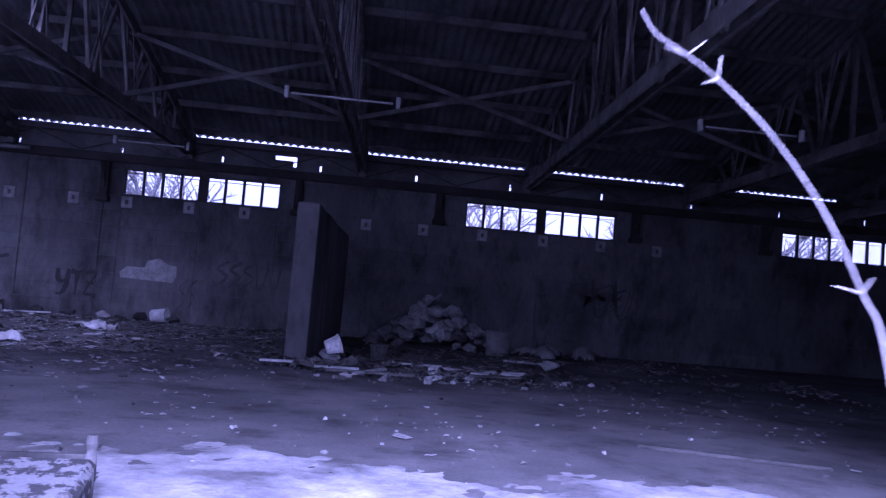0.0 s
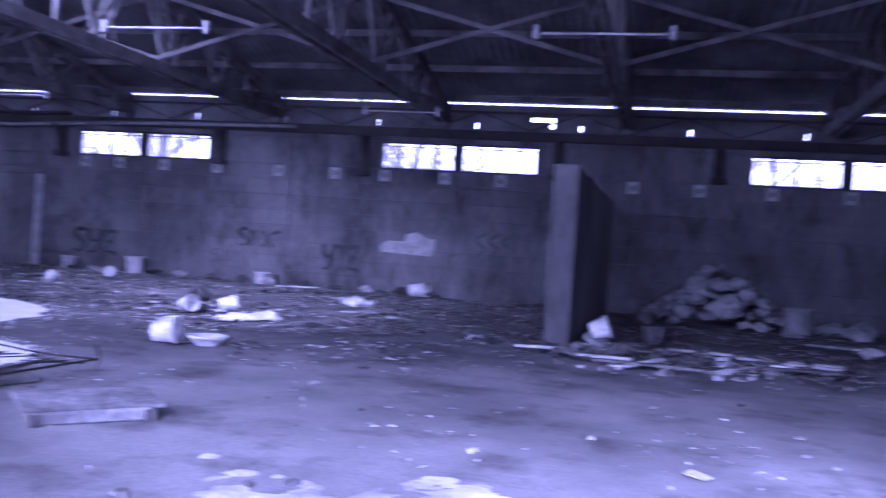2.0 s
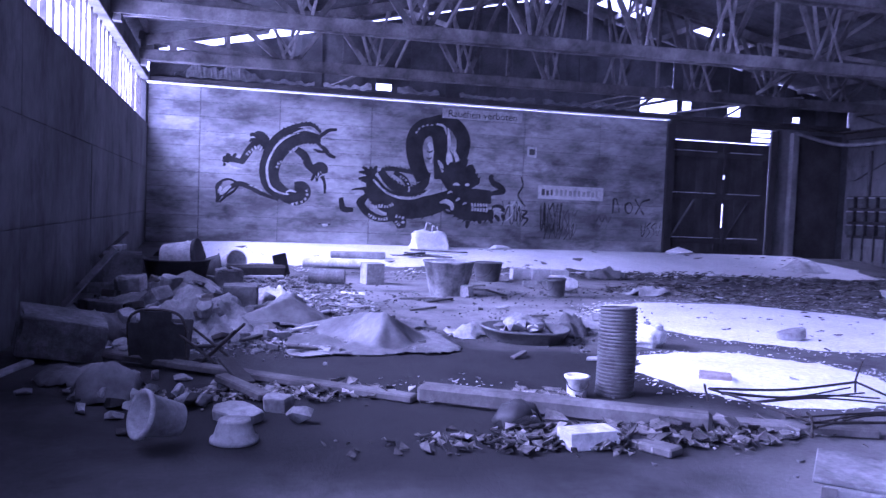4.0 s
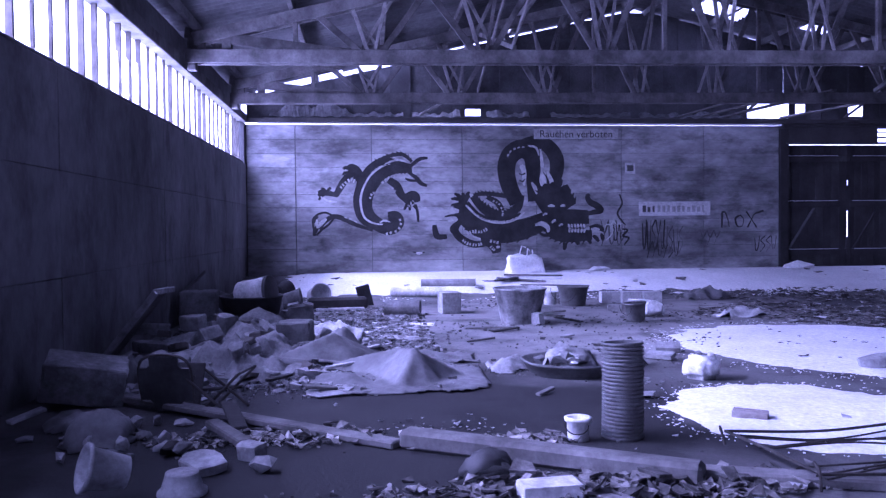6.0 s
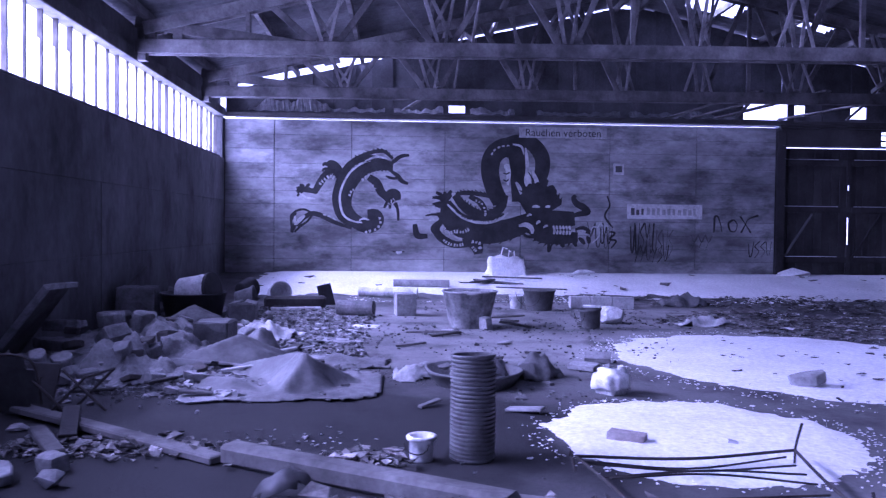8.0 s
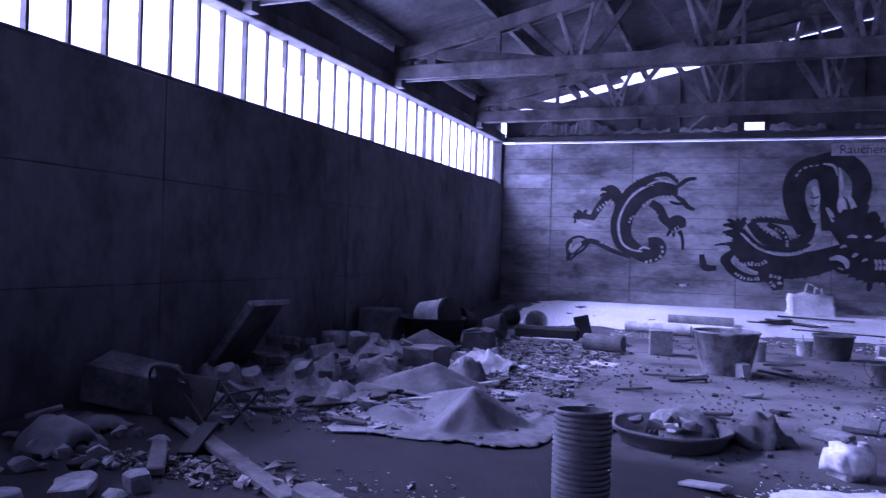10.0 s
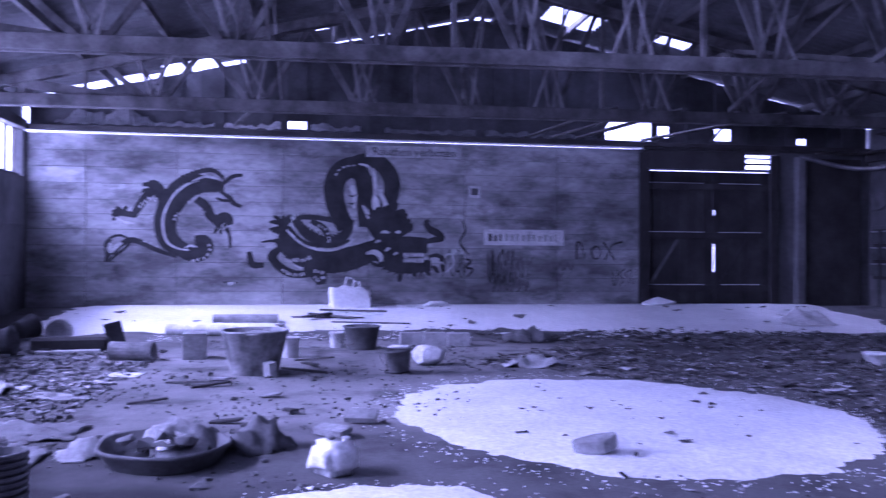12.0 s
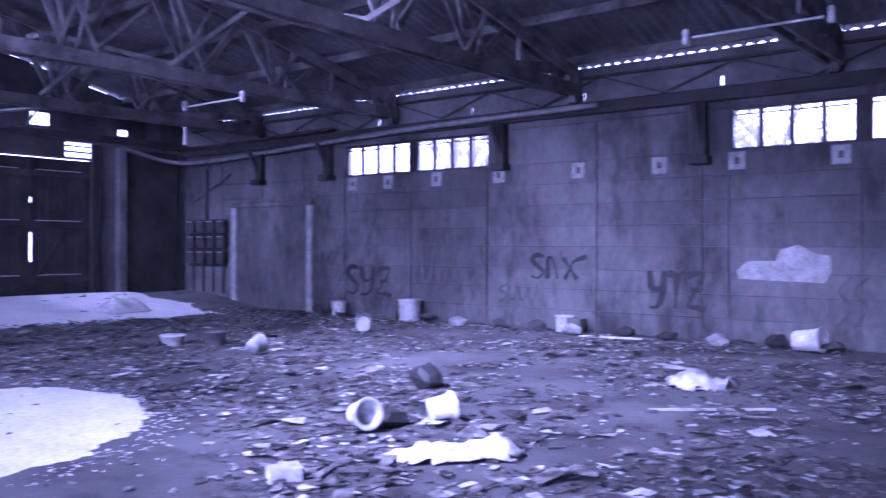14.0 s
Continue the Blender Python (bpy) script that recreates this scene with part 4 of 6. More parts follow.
def chair():
    root = thing("folding_chair", "overturned steel folding chair with a dark panel back", "chair", on_floor(-6.78, 2.38, 78))
    back = box(bmesh.new(), (-0.2, -0.012, 0.02), (0.2, 0.012, 0.45), 0.0)
    bmesh.ops.bevel(back, geom=[e for e in back.edges if abs(e.verts[0].co.y - e.verts[1].co.y) > 0.01], offset=0.09, segments=5, affect="EDGES")
    part("backrest", back, M_BLACKP, root, at=pose(-0.1, 0.0, 0.0, 12, 0, 0))
    rim = [(-0.2, 0.1), (-0.2, 0.36), (-0.11, 0.45), (0.11, 0.45), (0.2, 0.36), (0.2, 0.1)]
    part("back_frame", tube(bmesh.new(), smooth_line([(x, 0, z) for x, z in rim], 4), 0.011, 7), M_STEEL, root, at=pose(-0.1, 0.0, 0.0, 12, 0, 0))
    part("seat", boxes(((-0.19, 0.0, 0.0), (0.19, 0.02, 0.34)), bevel=0.009), M_DARKWOOD, root, at=pose(-0.1, 0.1, 0.03, -22, 0, 0))
    for dy in (-0.06, 0.3):
        part("leg", tube(bmesh.new(), [(0.05, dy, 0.28), (0.42, dy - 0.05, 0.012)], 0.011, 7), M_STEEL, root)
        part("leg", tube(bmesh.new(), [(0.16, dy - 0.02, 0.012), (0.46, dy, 0.31)], 0.011, 7), M_STEEL, root)
    part("stretcher", tube(bmesh.new(), [(0.46, -0.06, 0.31), (0.46, 0.3, 0.31)], 0.009, 6), M_STEEL, root)
    part("stretcher", tube(bmesh.new(), [(-0.22, -0.03, 0.26), (0.12, -0.04, 0.29)], 0.008, 6), M_STEEL, root)


chair()
panel = thing("leaning_board", "cut grey board with a lit edge painted pale, propped on the rubble", "board")
low_a, low_b, top_a, top_b = Vector((-8.6, 1.15, 0.05)), Vector((-9.35, 1.15, 0.05)), Vector((-8.5, 1.75, 0.78)), Vector((-9.15, 1.74, 0.76))
sheet = bmesh.new()
sheet.faces.new([sheet.verts.new(p) for p in (low_a, top_a, top_b, low_b)])
bmesh.ops.solidify(sheet, geom=list(sheet.faces), thickness=0.03)
part("sheet", sheet, M_TIMBER, panel)
# pale strips paint the light caught by the sheet's edges
for a, b in ((low_a, top_a), (top_a, top_b)):
    part("edge_strip", beam(bmesh.new(), a + Vector((0, 0.02, 0.0)), b + Vector((0, 0.02, 0.0)), 0.07, 0.05), M_PLATE, panel, "pale strip for the lit edge")
carton("polystyrene_box", -12.2, 1.42, (0.5, 0.48, 0.5), 6, M_PLATE, "pale square box beside the wall", open_top=False)
stick(-12.4, 1.1, -12.5, 1.45, 0.08, 0.04, M_TIMBER, "short board sticking up by the wall", (0.4, 0.75), "lath")


def big_tub():
    root = thing("mortar_tub", "wide black mortar tub carrying a pale drum", "tub", on_floor(-12.45, 2.1))
    part("body", pail(0.36, 0.44, 0.42, 0.02, 32), M_BLACKP, root, smooth=True)


big_tub()
drum = lathe(bmesh.new(), [(0.002, -0.24), (0.2, -0.24), (0.215, -0.22), (0.225, 0.1), (0.235, 0.11), (0.225, 0.12), (0.23, 0.25), (0.215, 0.25), (0.2, -0.2), (0.002, -0.21)], 28)
drum_root = thing("drum", "pale plastic drum lying across a tub", "drum", pose(-12.4, 2.16, 0.43, -82, 0, -16))
part("body", drum, M_WHITE, drum_root, smooth=True)
part("rim", lathe(bmesh.new(), [(0.232, 0.2), (0.25, 0.205), (0.25, 0.25), (0.232, 0.255)], 28), M_BLACKP, drum_root, smooth=True)
carton("plastic_crate", -12.35, 2.8, (0.42, 0.36, 0.27), 4, M_GREYP, "grey plastic crate on the floor", category="crate")
carton("plastic_crate", -10.1, 2.92, (0.4, 0.38, 0.3), -4, M_GREYP, "dark closed plastic crate on the rubble", category="crate", flaps=False)
stick(-14.4, 2.75, -14.5, 3.75, 0.24, 0.2, M_DARKWOOD, "thick dark timber lying on the floor", name="timber", category="timber", group="loose timbers")
stick(-14.1, 2.9, -14.2, 3.7, 0.1, 0.05, M_PAPER, "pale lath lying beside a timber")
solid("board_end", boxes(((-0.03, -0.12, -0.03), (0.03, 0.12, 0.36)), bevel=0.006), M_BLACKP, on_floor(-15.04, 3.74, 8, 14), "dark board end standing in the snow", "board")
for k, (x, y, s) in enumerate(((-13.6, 1.7, 0.5), (-14.8, 1.9, 0.6), (-15.2, 2.8, 0.4), (-13.9, 2.4, 0.4), (-15.8, 2.1, 0.5))):
    bucket("old_bucket", x, y, 0.14, 0.18, 0.3, (M_GREYP, M_BLACKP, M_WHITE)[k % 3], "old bucket tipped over in the rubbish", turn=60 * k, tilt=80, lift=0.17, group="tipped buckets")


def draped(x, y, rx, ry, ridges, material, label, seed=1, step=0.035, name="tarpaulin"):
    """A stiff sheet standing in sharp folds; ridges are (u, v, height, u, v, height, slope)."""
    bm = bmesh.new()
    grid = {}
    nx, ny = int(2 * rx / step), int(2 * ry / step)
    for i in range(nx + 1):
        for j in range(ny + 1):
            u, v = -rx + i * step, -ry + j * step
            e = max(abs(u) / rx, abs(v) / ry) + 0.3 * fbm(u + seed, v, 1.5)
            if e > 0.93:
                continue
            z = 0.012 + 0.055 * max(0, 0.5 - 2.2 * abs(fbm(u + 3 * seed, v, 3.2)))
            for a, b, ha, c, d, hc, slope in ridges:
                w, q = Vector((c - a, d - b)), Vector((u - a, v - b))
                t = min(max(q.dot(w) / max(w.length_squared, 1e-6), 0), 1)
                far = (q - w * t).length
                z = max(z, ha + (hc - ha) * t - slope * far * (1 + 0.25 * fbm(u, v + seed, 2.0)))
            grid[i, j] = bm.verts.new((u, v, z))
    for i in range(nx):
        for j in range(ny):
            q = [grid.get(k) for k in ((i, j), (i + 1, j), (i + 1, j + 1), (i, j + 1))]
            if all(q):
                bm.faces.new(q)
    bmesh.ops.delete(bm, geom=[v for v in bm.verts if not v.link_faces], context="VERTS")
    bmesh.ops.smooth_vert(bm, verts=list(bm.verts), factor=0.3, use_axis_z=True)
    bmesh.ops.solidify(bm, geom=list(bm.faces), thickness=0.004)
    return solid(name, bm, material, on_floor(x, y), label, "sheet", smooth=True)


def slab(x, y, size, turn, label, tilt=0.0, roll=0.0, lift=0.0, material=None, name="concrete_slab", group="broken slabs"):
    """A broken slab with a ragged outline."""
    rng = random.Random(int((x * 37 + y * 11) * 100))
    bm = bmesh.new()
    n = 9
    rag = [rng.uniform(0.8, 1.1) for _ in range(n)]
    ring = []
    for k in range(n):
        a = 2 * math.pi * (k + 0.3 * rng.random()) / n
        s = rag[k] / max(abs(math.cos(a)), abs(math.sin(a))) ** 0.8
        ring.append((s * size[0] / 2 * math.cos(a), s * size[1] / 2 * math.sin(a)))
    low = [bm.verts.new((px * 0.96, py * 0.96, 0)) for px, py in ring]
    mid = [bm.verts.new((px, py, size[2] * rng.uniform(0.75, 0.9))) for px, py in ring]
    top = [bm.verts.new((px * 0.93, py * 0.93, size[2] * rng.uniform(0.94, 1.04))) for px, py in ring]
    for p, q in ((low, mid), (mid, top)):
        for k in range(n):
            bm.faces.new((p[k], p[(k + 1) % n], q[(k + 1) % n], q[k]))
    bm.faces.new(top)
    bm.faces.new(low[::-1])
    return solid(name, bm, material or M_STONE, on_floor(x, y, turn, tilt, roll, lift), label, "slab", group)


draped(-7.95, 4.05, 0.75, 0.8, [(0.1, 0.12, 0.3, -0.35, 0.0, 0.24, 0.95), (0.1, 0.12, 0.3, 0.5, -0.05, 0.02, 1.0), (-0.35, 0.0, 0.24, -0.6, -0.5, 0.10, 0.6), (0.1, 0.12, 0.3, -0.1, 0.6, 0.03, 1.1), (0.2, -0.45, 0.11, 0.0, -0.7, 0.08, 0.5)], M_TARP, "dusty stiff tarpaulin standing in a tent-like fold", 2)
draped(-9.05, 3.3, 0.6, 0.62, [(0.2, -0.35, 0.14, -0.05, 0.1, 0.3, 0.7), (-0.05, 0.1, 0.3, -0.3, 0.45, 0.1, 0.8), (0.35, -0.45, 0.12, 0.4, 0.3, 0.06, 0.8)], M_TARP, "dusty tarpaulin arched over the rubble", 5)
draped(-9.0, 4.55, 0.35, 0.4, [(-0.1, -0.2, 0.1, 0.15, 0.25, 0.03, 0.5)], M_GREYP, "dark torn sheeting flat on the floor", 7)
# pale rubble bed with slabs by the wall
cloth("plaster_mound", -9.45, 2.0, 1.15, 0.75, [(0.3, 0.1, 0.16, 0.7), (-0.5, -0.1, 0.22, 0.7), (0.75, 0.3, 0.07, 0.5)], M_STONE, "spread heap of plaster and mortar rubble", seed=31, step=0.05, category="heap", fold=0.06)
for x, y, w, d, h, turn, tilt, roll, lift in ((-8.85, 2.45, 0.55, 0.42, 0.12, 20, 24, -10, 0.06), (-9.35, 2.1, 0.5, 0.4, 0.14, -35, 38, 6, 0.16), (-9.75, 2.55, 0.4, 0.34, 0.16, 10, 4, 8, 0.05), (-9.15, 1.55, 0.7, 0.25, 0.1, 80, 3, 4, 0.12), (-9.6, 1.45, 0.6, 0.28, 0.12, 95, -4, 2, 0.24), (-10.2, 1.75, 0.5, 0.32, 0.16, 60, 6, -3, 0.22), (-10.5, 2.5, 0.42, 0.3, 0.18, 15, -8, 4, 0.02), (-8.5, 1.7, 0.5, 0.22, 0.09, 75, 2, -6, 0.03), (-10.0, 2.15, 0.3, 0.3, 0.2, 40, 0, 12, 0.2), (-11.2, 2.6, 0.45, 0.3, 0.14, 5, 5, 3, 0.0), (-8.2, 2.25, 0.36, 0.26, 0.07, 40, 8, 0, 0.01), (-11.0, 1.6, 0.5, 0.4, 0.25, 20, 5, 8, 0.03)):
    slab(x, y, (w * 0.66, d * 0.72, h), turn, "broken slab of pale concrete on the rubble", tilt, roll, lift)
for x, y, w, d, turn in ((-7.35, 3.4, 0.42, 0.3, 15), (-7.5, 3.55, 0.36, 0.2, -8), (-10.6, 4.15, 0.5, 0.26, 70), (-10.45, 4.35, 0.4, 0.2, 95), (-9.3, 4.1, 0.45, 0.18, 80)):
    slab(x, y, (w, d, 0.014), turn, "flat torn sheet of pale board on the floor", 2, 1, 0.012, M_PLATE, "board_piece", "board pieces")
slab(*BLOCK_ON_SNOW, (0.3, 0.16, 0.09), 70, "broken pale concrete block lying on the snow", 9, -12, 0.04, M_PLATE)
slab(-5.32, 2.82, (0.3, 0.24, 0.06), 30, "flat pale slab of plaster on the floor", 5, 3, 0.01, M_PLATE)
slab(-5.5, 3.06, (0.19, 0.14, 0.09), 50, "small broken concrete block", 6, 0, 0.0)
cloth("plaster_mound", -11.7, 2.3, 0.5, 0.45, [(0, 0, 0.3, 0.6)], M_STONE, "spilled heap of pale plaster", seed=7, step=0.05, category="heap", fold=0.03)
for k, (x, y, a) in enumerate(((-11.4, 4.3, 40), (-12.0, 4.5, 80))):
    brick(x, y, a, size=(0.4 - 0.03 * k, 0.28, 0.012), material=M_PAPER, name="board_piece", label="flat pale sheet of board on the floor", group="board pieces", lift=0.004, tilt=2)
stick(-7.65, 1.15, -5.62, 3.94, 0.12, 0.05, M_TIMBER, "long squared timber lying on the floor", (0.05, 0.0), "timber", "timber", "loose timbers")
stick(-5.66, 3.98, -4.70, 5.52, 0.15, 0.12, M_TIMBER, "squared timber lying end to end with another", name="timber", category="timber", group="loose timbers")
stick(-4.9, 5.35, -4.5, 6.5, 0.14, 0.06, M_TIMBER, "grey plank lying on the floor", name="timber", category="timber", group="loose timbers")
stick(-6.1, 2.72, -5.72, 3.0, 0.1, 0.05, M_TIMBER, "short grey board on the rubble", (0.06, 0.01))
bucket("broken_pot", -4.88, 2.52, 0.085, 0.11, 0.22, M_PLATE, "cracked white pot lying on its side", "pot", turn=30, tilt=74, lift=0.125, handle=False)
bucket("broken_pot", -4.88, 2.8, 0.085, 0.11, 0.12, M_PLATE, "white pot lying upside down", "pot", turn=0, tilt=180, lift=0.12, handle=False)
cloth("plastic_bag", -6.0, 2.05, 0.3, 0.26, [(0, 0.05, 0.16, 0.3), (0.1, -0.1, 0.12, 0.2)], M_TARP, "stuffed grey sack on the floor", seed=22, step=0.045, category="bag")
cloth("rubbish_bag", -5.0, 4.42, 0.13, 0.17, [(0, 0, 0.1, 0.25)], M_BLACKP, "slumped black rubbish bag", seed=33, step=0.045, category="bag", fold=0.08)
brick(-4.55, 4.66, 95, size=(0.3, 0.16, 0.1), material=M_PAPER, name="board_piece", label="pale block of wet board", group="board pieces")
# crumpled sheets and sacks thrown over the rubble
rng = random.Random(52)
for k, (x, y, rx, ry, h, mat) in enumerate(((-8.7, 2.35, 0.42, 0.36, 0.2, M_PLATE), (-9.2, 2.75, 0.36, 0.4, 0.16, M_STONE), (-9.9, 2.35, 0.46, 0.34, 0.24, M_PLATE), (-10.6, 2.2, 0.4, 0.36, 0.2, M_STONE), (-8.15, 2.75, 0.36, 0.3, 0.1, M_STONE), (-8.1, 1.75, 0.36, 0.3, 0.14, M_TARP), (-9.9, 3.45, 0.3, 0.26, 0.14, M_TARP), (-10.9, 3.3, 0.42, 0.4, 0.1, M_PAPER), (-6.5, 1.8, 0.3, 0.28, 0.05, M_TARP))):
    cloth("crumpled_sheet", x, y, rx, ry, [(0.0, 0.04, h, 0.34), (-0.14, 0.1, h * 0.8, 0.22), (0.12, -0.12, h * 0.7, 0.2)], mat, "crumpled dusty sheet thrown over the rubble", turn=37 * k, seed=60 + 3 * k, step=0.035, fold=0.11 if x < -7 else 0.05)
for k in range(34):
    x, y = rng.gauss(-5.95, 0.4), rng.gauss(2.25, 0.42)
    if y > 1.25:
        lump("rubble", x, y, (rng.uniform(0.06, 0.2), rng.uniform(0.06, 0.16), rng.uniform(0.04, 0.12)), 300 + k, rng.choice((M_STONE, M_STONE, M_DARKWOOD)), "broken piece of pale concrete rubble", "rubble", turn=rng.uniform(0, 360), group="rubble along the south wall")
for k in range(46):
    x, y = rng.uniform(-10.9, -7.9), rng.gauss(2.35, 0.5)
    if y > 1.3:
        slab(x, y, (rng.uniform(0.14, 0.36), rng.uniform(0.1, 0.24), rng.uniform(0.03, 0.1)), rng.uniform(0, 360), "broken slab of pale concrete on the rubble", rng.uniform(-28, 28), rng.uniform(-24, 24), rng.uniform(0.06, 0.24) if y < 2.7 else 0.04, rng.choice((M_STONE, M_PLATE, M_CARD)))
# tangled iron frame
iron = thing("iron_frame", "tangle of thin bent iron rods from a broken frame", "frame", on_floor(-4.95, 6.7))
rng = random.Random(17)
corners = [(-0.55, 0.55), (0.55, 0.35), (0.45, -0.65), (-0.45, -0.75)]
for k in range(4):
    a, b = corners[k], corners[(k + 1) % 4]
    part("rod", tube(bmesh.new(), smooth_line([(a[0], a[1], 0.10), ((a[0] + b[0]) / 2, (a[1] + b[1]) / 2, 0.05 + 0.06 * rng.random()), (b[0], b[1], 0.10)], 5), 0.009, 6), M_STEEL, iron)
    part("rod", tube(bmesh.new(), smooth_line([(a[0], a[1], 0.012), (a[0] * 1.04, a[1] * 1.03, 0.12), (a[0] * 0.96, a[1] * 1.05, 0.26 - 0.05 * k)], 4), 0.008, 6), M_STEEL, iron)
for k in range(7):
    t = k / 6
    a = (-0.55 + 1.0 * t, 0.5 - 0.15 * t, 0.06)
    b = (-0.42 + 0.85 * t + rng.uniform(-0.1, 0.1), -0.72 + 0.1 * t, 0.06 + 0.05 * rng.random())
    part("rod", tube(bmesh.new(), smooth_line([a, ((a[0] + b[0]) / 2 + rng.uniform(-0.08, 0.08), (a[1] + b[1]) / 2, rng.uniform(0.02, 0.12)), b], 5), 0.006, 6), M_STEEL, iron)

# rubble blocks strewn over the south-west corner
rng = random.Random(41)
shapes = [mesh_of("rubble", chunk(bmesh.new(), (rng.uniform(0.7, 1.1), rng.uniform(0.6, 1.0), rng.uniform(0.35, 0.8)), rng, 13), M_STONE) for _ in range(6)]
for k in range(290):
    x, y = rng.uniform(-13.5, -7.2), 1.25 + abs(rng.gauss(0, 1.2))
    if y > 4.6 or (x > -7.3 and y > 3.0):
        continue
    s = rng.lognormvariate(-2.05, 0.4) if y < 3.4 else rng.uniform(0.05, 0.12)
    ob = solid("rubble", shapes[k % 6], None, on_floor(x, y, rng.uniform(0, 360), rng.uniform(-12, 12), rng.uniform(-12, 12), s * 0.22), "broken piece of pale concrete rubble", "rubble", "rubble along the south wall")
    ob.scale = (s, s, s)
for k in range(26):
    x, y = rng.uniform(-12.5, -6.4), rng.uniform(1.3, 4.0)
    a = rng.uniform(0, 6.3)
    L = rng.uniform(0.15, 0.5)
    stick(x, y, x + L * math.cos(a), max(y + L * math.sin(a), 1.2), rng.uniform(0.03, 0.12), 0.025, rng.choice((M_TIMBER, M_PAPER, M_DARKWOOD)), "splintered piece of board in the rubble", (rng.uniform(0, 0.12), rng.uniform(0, 0.05)), "splinter", "board", "splinters of board")

# ---- near the entrance ----
def trunk(x, y, turn):
    root = thing("wooden_trunk", "battered low wooden trunk with a loose lid", "trunk", on_floor(x, y, turn))
    part("body", boxes(((-0.34, -0.2, 0.0), (0.34, 0.2, 0.075)), bevel=0.012), M_STONE, root)
    part("lid", boxes(((-0.4, -0.22, 0.0), (0.4, 0.24, 0.025)), bevel=0.006), M_STONE, root, at=pose(0, 0.05, 0.082, 3, 1, 3))
    part("batten", boxes(((-0.345, -0.215, 0.0), (-0.28, -0.201, 0.07))), M_TIMBER, root)
    part("batten", boxes(((0.28, -0.215, 0.0), (0.345, -0.201, 0.07))), M_TIMBER, root)


trunk(-3.5, 5.75, 45)
stick(-4.85, 4.75, -4.3, 5.05, 0.13, 0.05, M_TIMBER, "short grey plank on the floor")


def stool(x, y, turn):
    root = thing("footstool", "upturned footstool with a patterned cushion and pale legs", "stool", on_floor(x, y, turn))
    cushion = box(bmesh.new(), (-0.25, -0.42, 0.06), (0.25, 0.2, 0.19), 0.03, pose(0, 0, 0.0, 6))
    part("cushion", cushion, M_FABRIC, root, "worn floral cushion")
    for sx in (-1, 1):
        for sy in (-1, 1):
            part("leg", lathe(bmesh.new(), [(0.025, 0.0), (0.028, 0.2), (0.02, 0.24), (0.03, 0.27), (0.024, 0.31 if sy > 0 else 0.285)], 10, pose(sx * 0.215, sy * 0.2 if sy > 0 else -0.38, 0 if sy > 0 else -0.1)), M_TIMBER, root)
    part("rail", boxes(((-0.2, 0.19, 0.17), (0.2, 0.215, 0.22)), bevel=0.004), M_TIMBER, root)


stool(-1.72, 3.62, 8)
stick(2.0, 6.42, 3.4, 5.94, 0.04, 0.03, M_TIMBER, "long thin stick on the floor")
for k, (x, y) in enumerate(((-0.56, 6.7), (-0.5, 5.32), (0.84, 5.38), (-1.2, 6.0), (1.9, 7.3), (0.1, 7.2), (2.7, 7.0), (-2.6, 6.9), (0.6, 8.6), (1.6, 6.0), (4.2, 10.2), (-3.2, 8.1))):
    lump("litter_lump", x, y, (0.055, 0.05, 0.035), 60 + k, (M_PAPER, M_STONE, M_LEAF)[k % 3], "small crumpled scrap on the floor", "scrap", turn=40 * k, group="scraps on the floor")

# ---- rubbish at the wall stub ----
bucket("bucket", -0.78, 11.62, 0.1, 0.13, 0.22, M_WHITE, "white bucket tilted on the litter", turn=100, tilt=70, lift=0.24)
lump("stone", -0.72, 11.75, (0.4, 0.4, 0.26), 71, M_STONE, "concrete lump under a bucket", "stone")
bucket("bucket", 0.02, 13.2, 0.12, 0.15, 0.25, M_GREYP, "grey bucket in the litter", turn=30)
for k, (a, b, c, d) in enumerate(((-1.6, 10.92, -1.0, 10.75), (-0.9, 10.6, -0.3, 10.35), (-0.35, 10.0, 0.05, 10.6), (0.3, 12.0, 0.9, 11.7), (0.9, 11.75, 2.0, 11.15), (1.5, 11.75, 2.1, 11.5), (1.2, 10.95, 1.9, 10.8), (-0.7, 10.3, 0.4, 10.0))):
    stick(a, b, c, d, 0.07, 0.03, M_PAPER if k < 6 else M_TIMBER, "pale broken lath on the litter", (0.05, 0.08), group="pale laths")
rng = random.Random(77)
heap = thing("rubble_heap", "tall heap of broken plaster and concrete lumps against the wall", "heap", on_floor(1.35, 17.9))
for k in range(110):
    a, r = rng.uniform(0, 6.3), 1.4 * math.sqrt(rng.random())
    zc = 1.15 * (1 - r / 1.45) ** 1.1 * rng.uniform(0.85, 1.05)
    s = rng.uniform(0.22, 0.46)
    part("lump", chunk(bmesh.new(), (s, s * 0.85, s * 0.7), rng, 12, pose(r * math.cos(a), 0.75 * r * math.sin(a), zc + 0.05, rng.uniform(-25, 25), rng.uniform(-25, 25), 0)), M_PLATE, heap)
bucket("steel_drum", 2.55, 16.55, 0.24, 0.24, 0.5, M_GALV, "dented open steel drum", "drum", handle=False, wobble=0.03)
for k, (x, y) in enumerate(((3.3, 17.4), (3.9, 17.7), (4.6, 17.3), (3.6, 16.9), (0.0, 16.9))):
    cloth("cement_sack", x, y, 0.42, 0.32, [(0, 0, 0.24 + 0.03 * (k % 3), 0.5)], M_STONE, "slumped hardened cement sack", turn=25 * k, seed=30 + k, step=0.06, category="sack")
lump("stone", 2.96, 13.6, (0.36, 0.3, 0.24), 90, M_STONE, "concrete lump on the floor", "stone")
stick(2.4, 15.0, 3.4, 14.8, 0.09, 0.03, M_PAPER, "pale broken lath on the litter", group="pale laths")

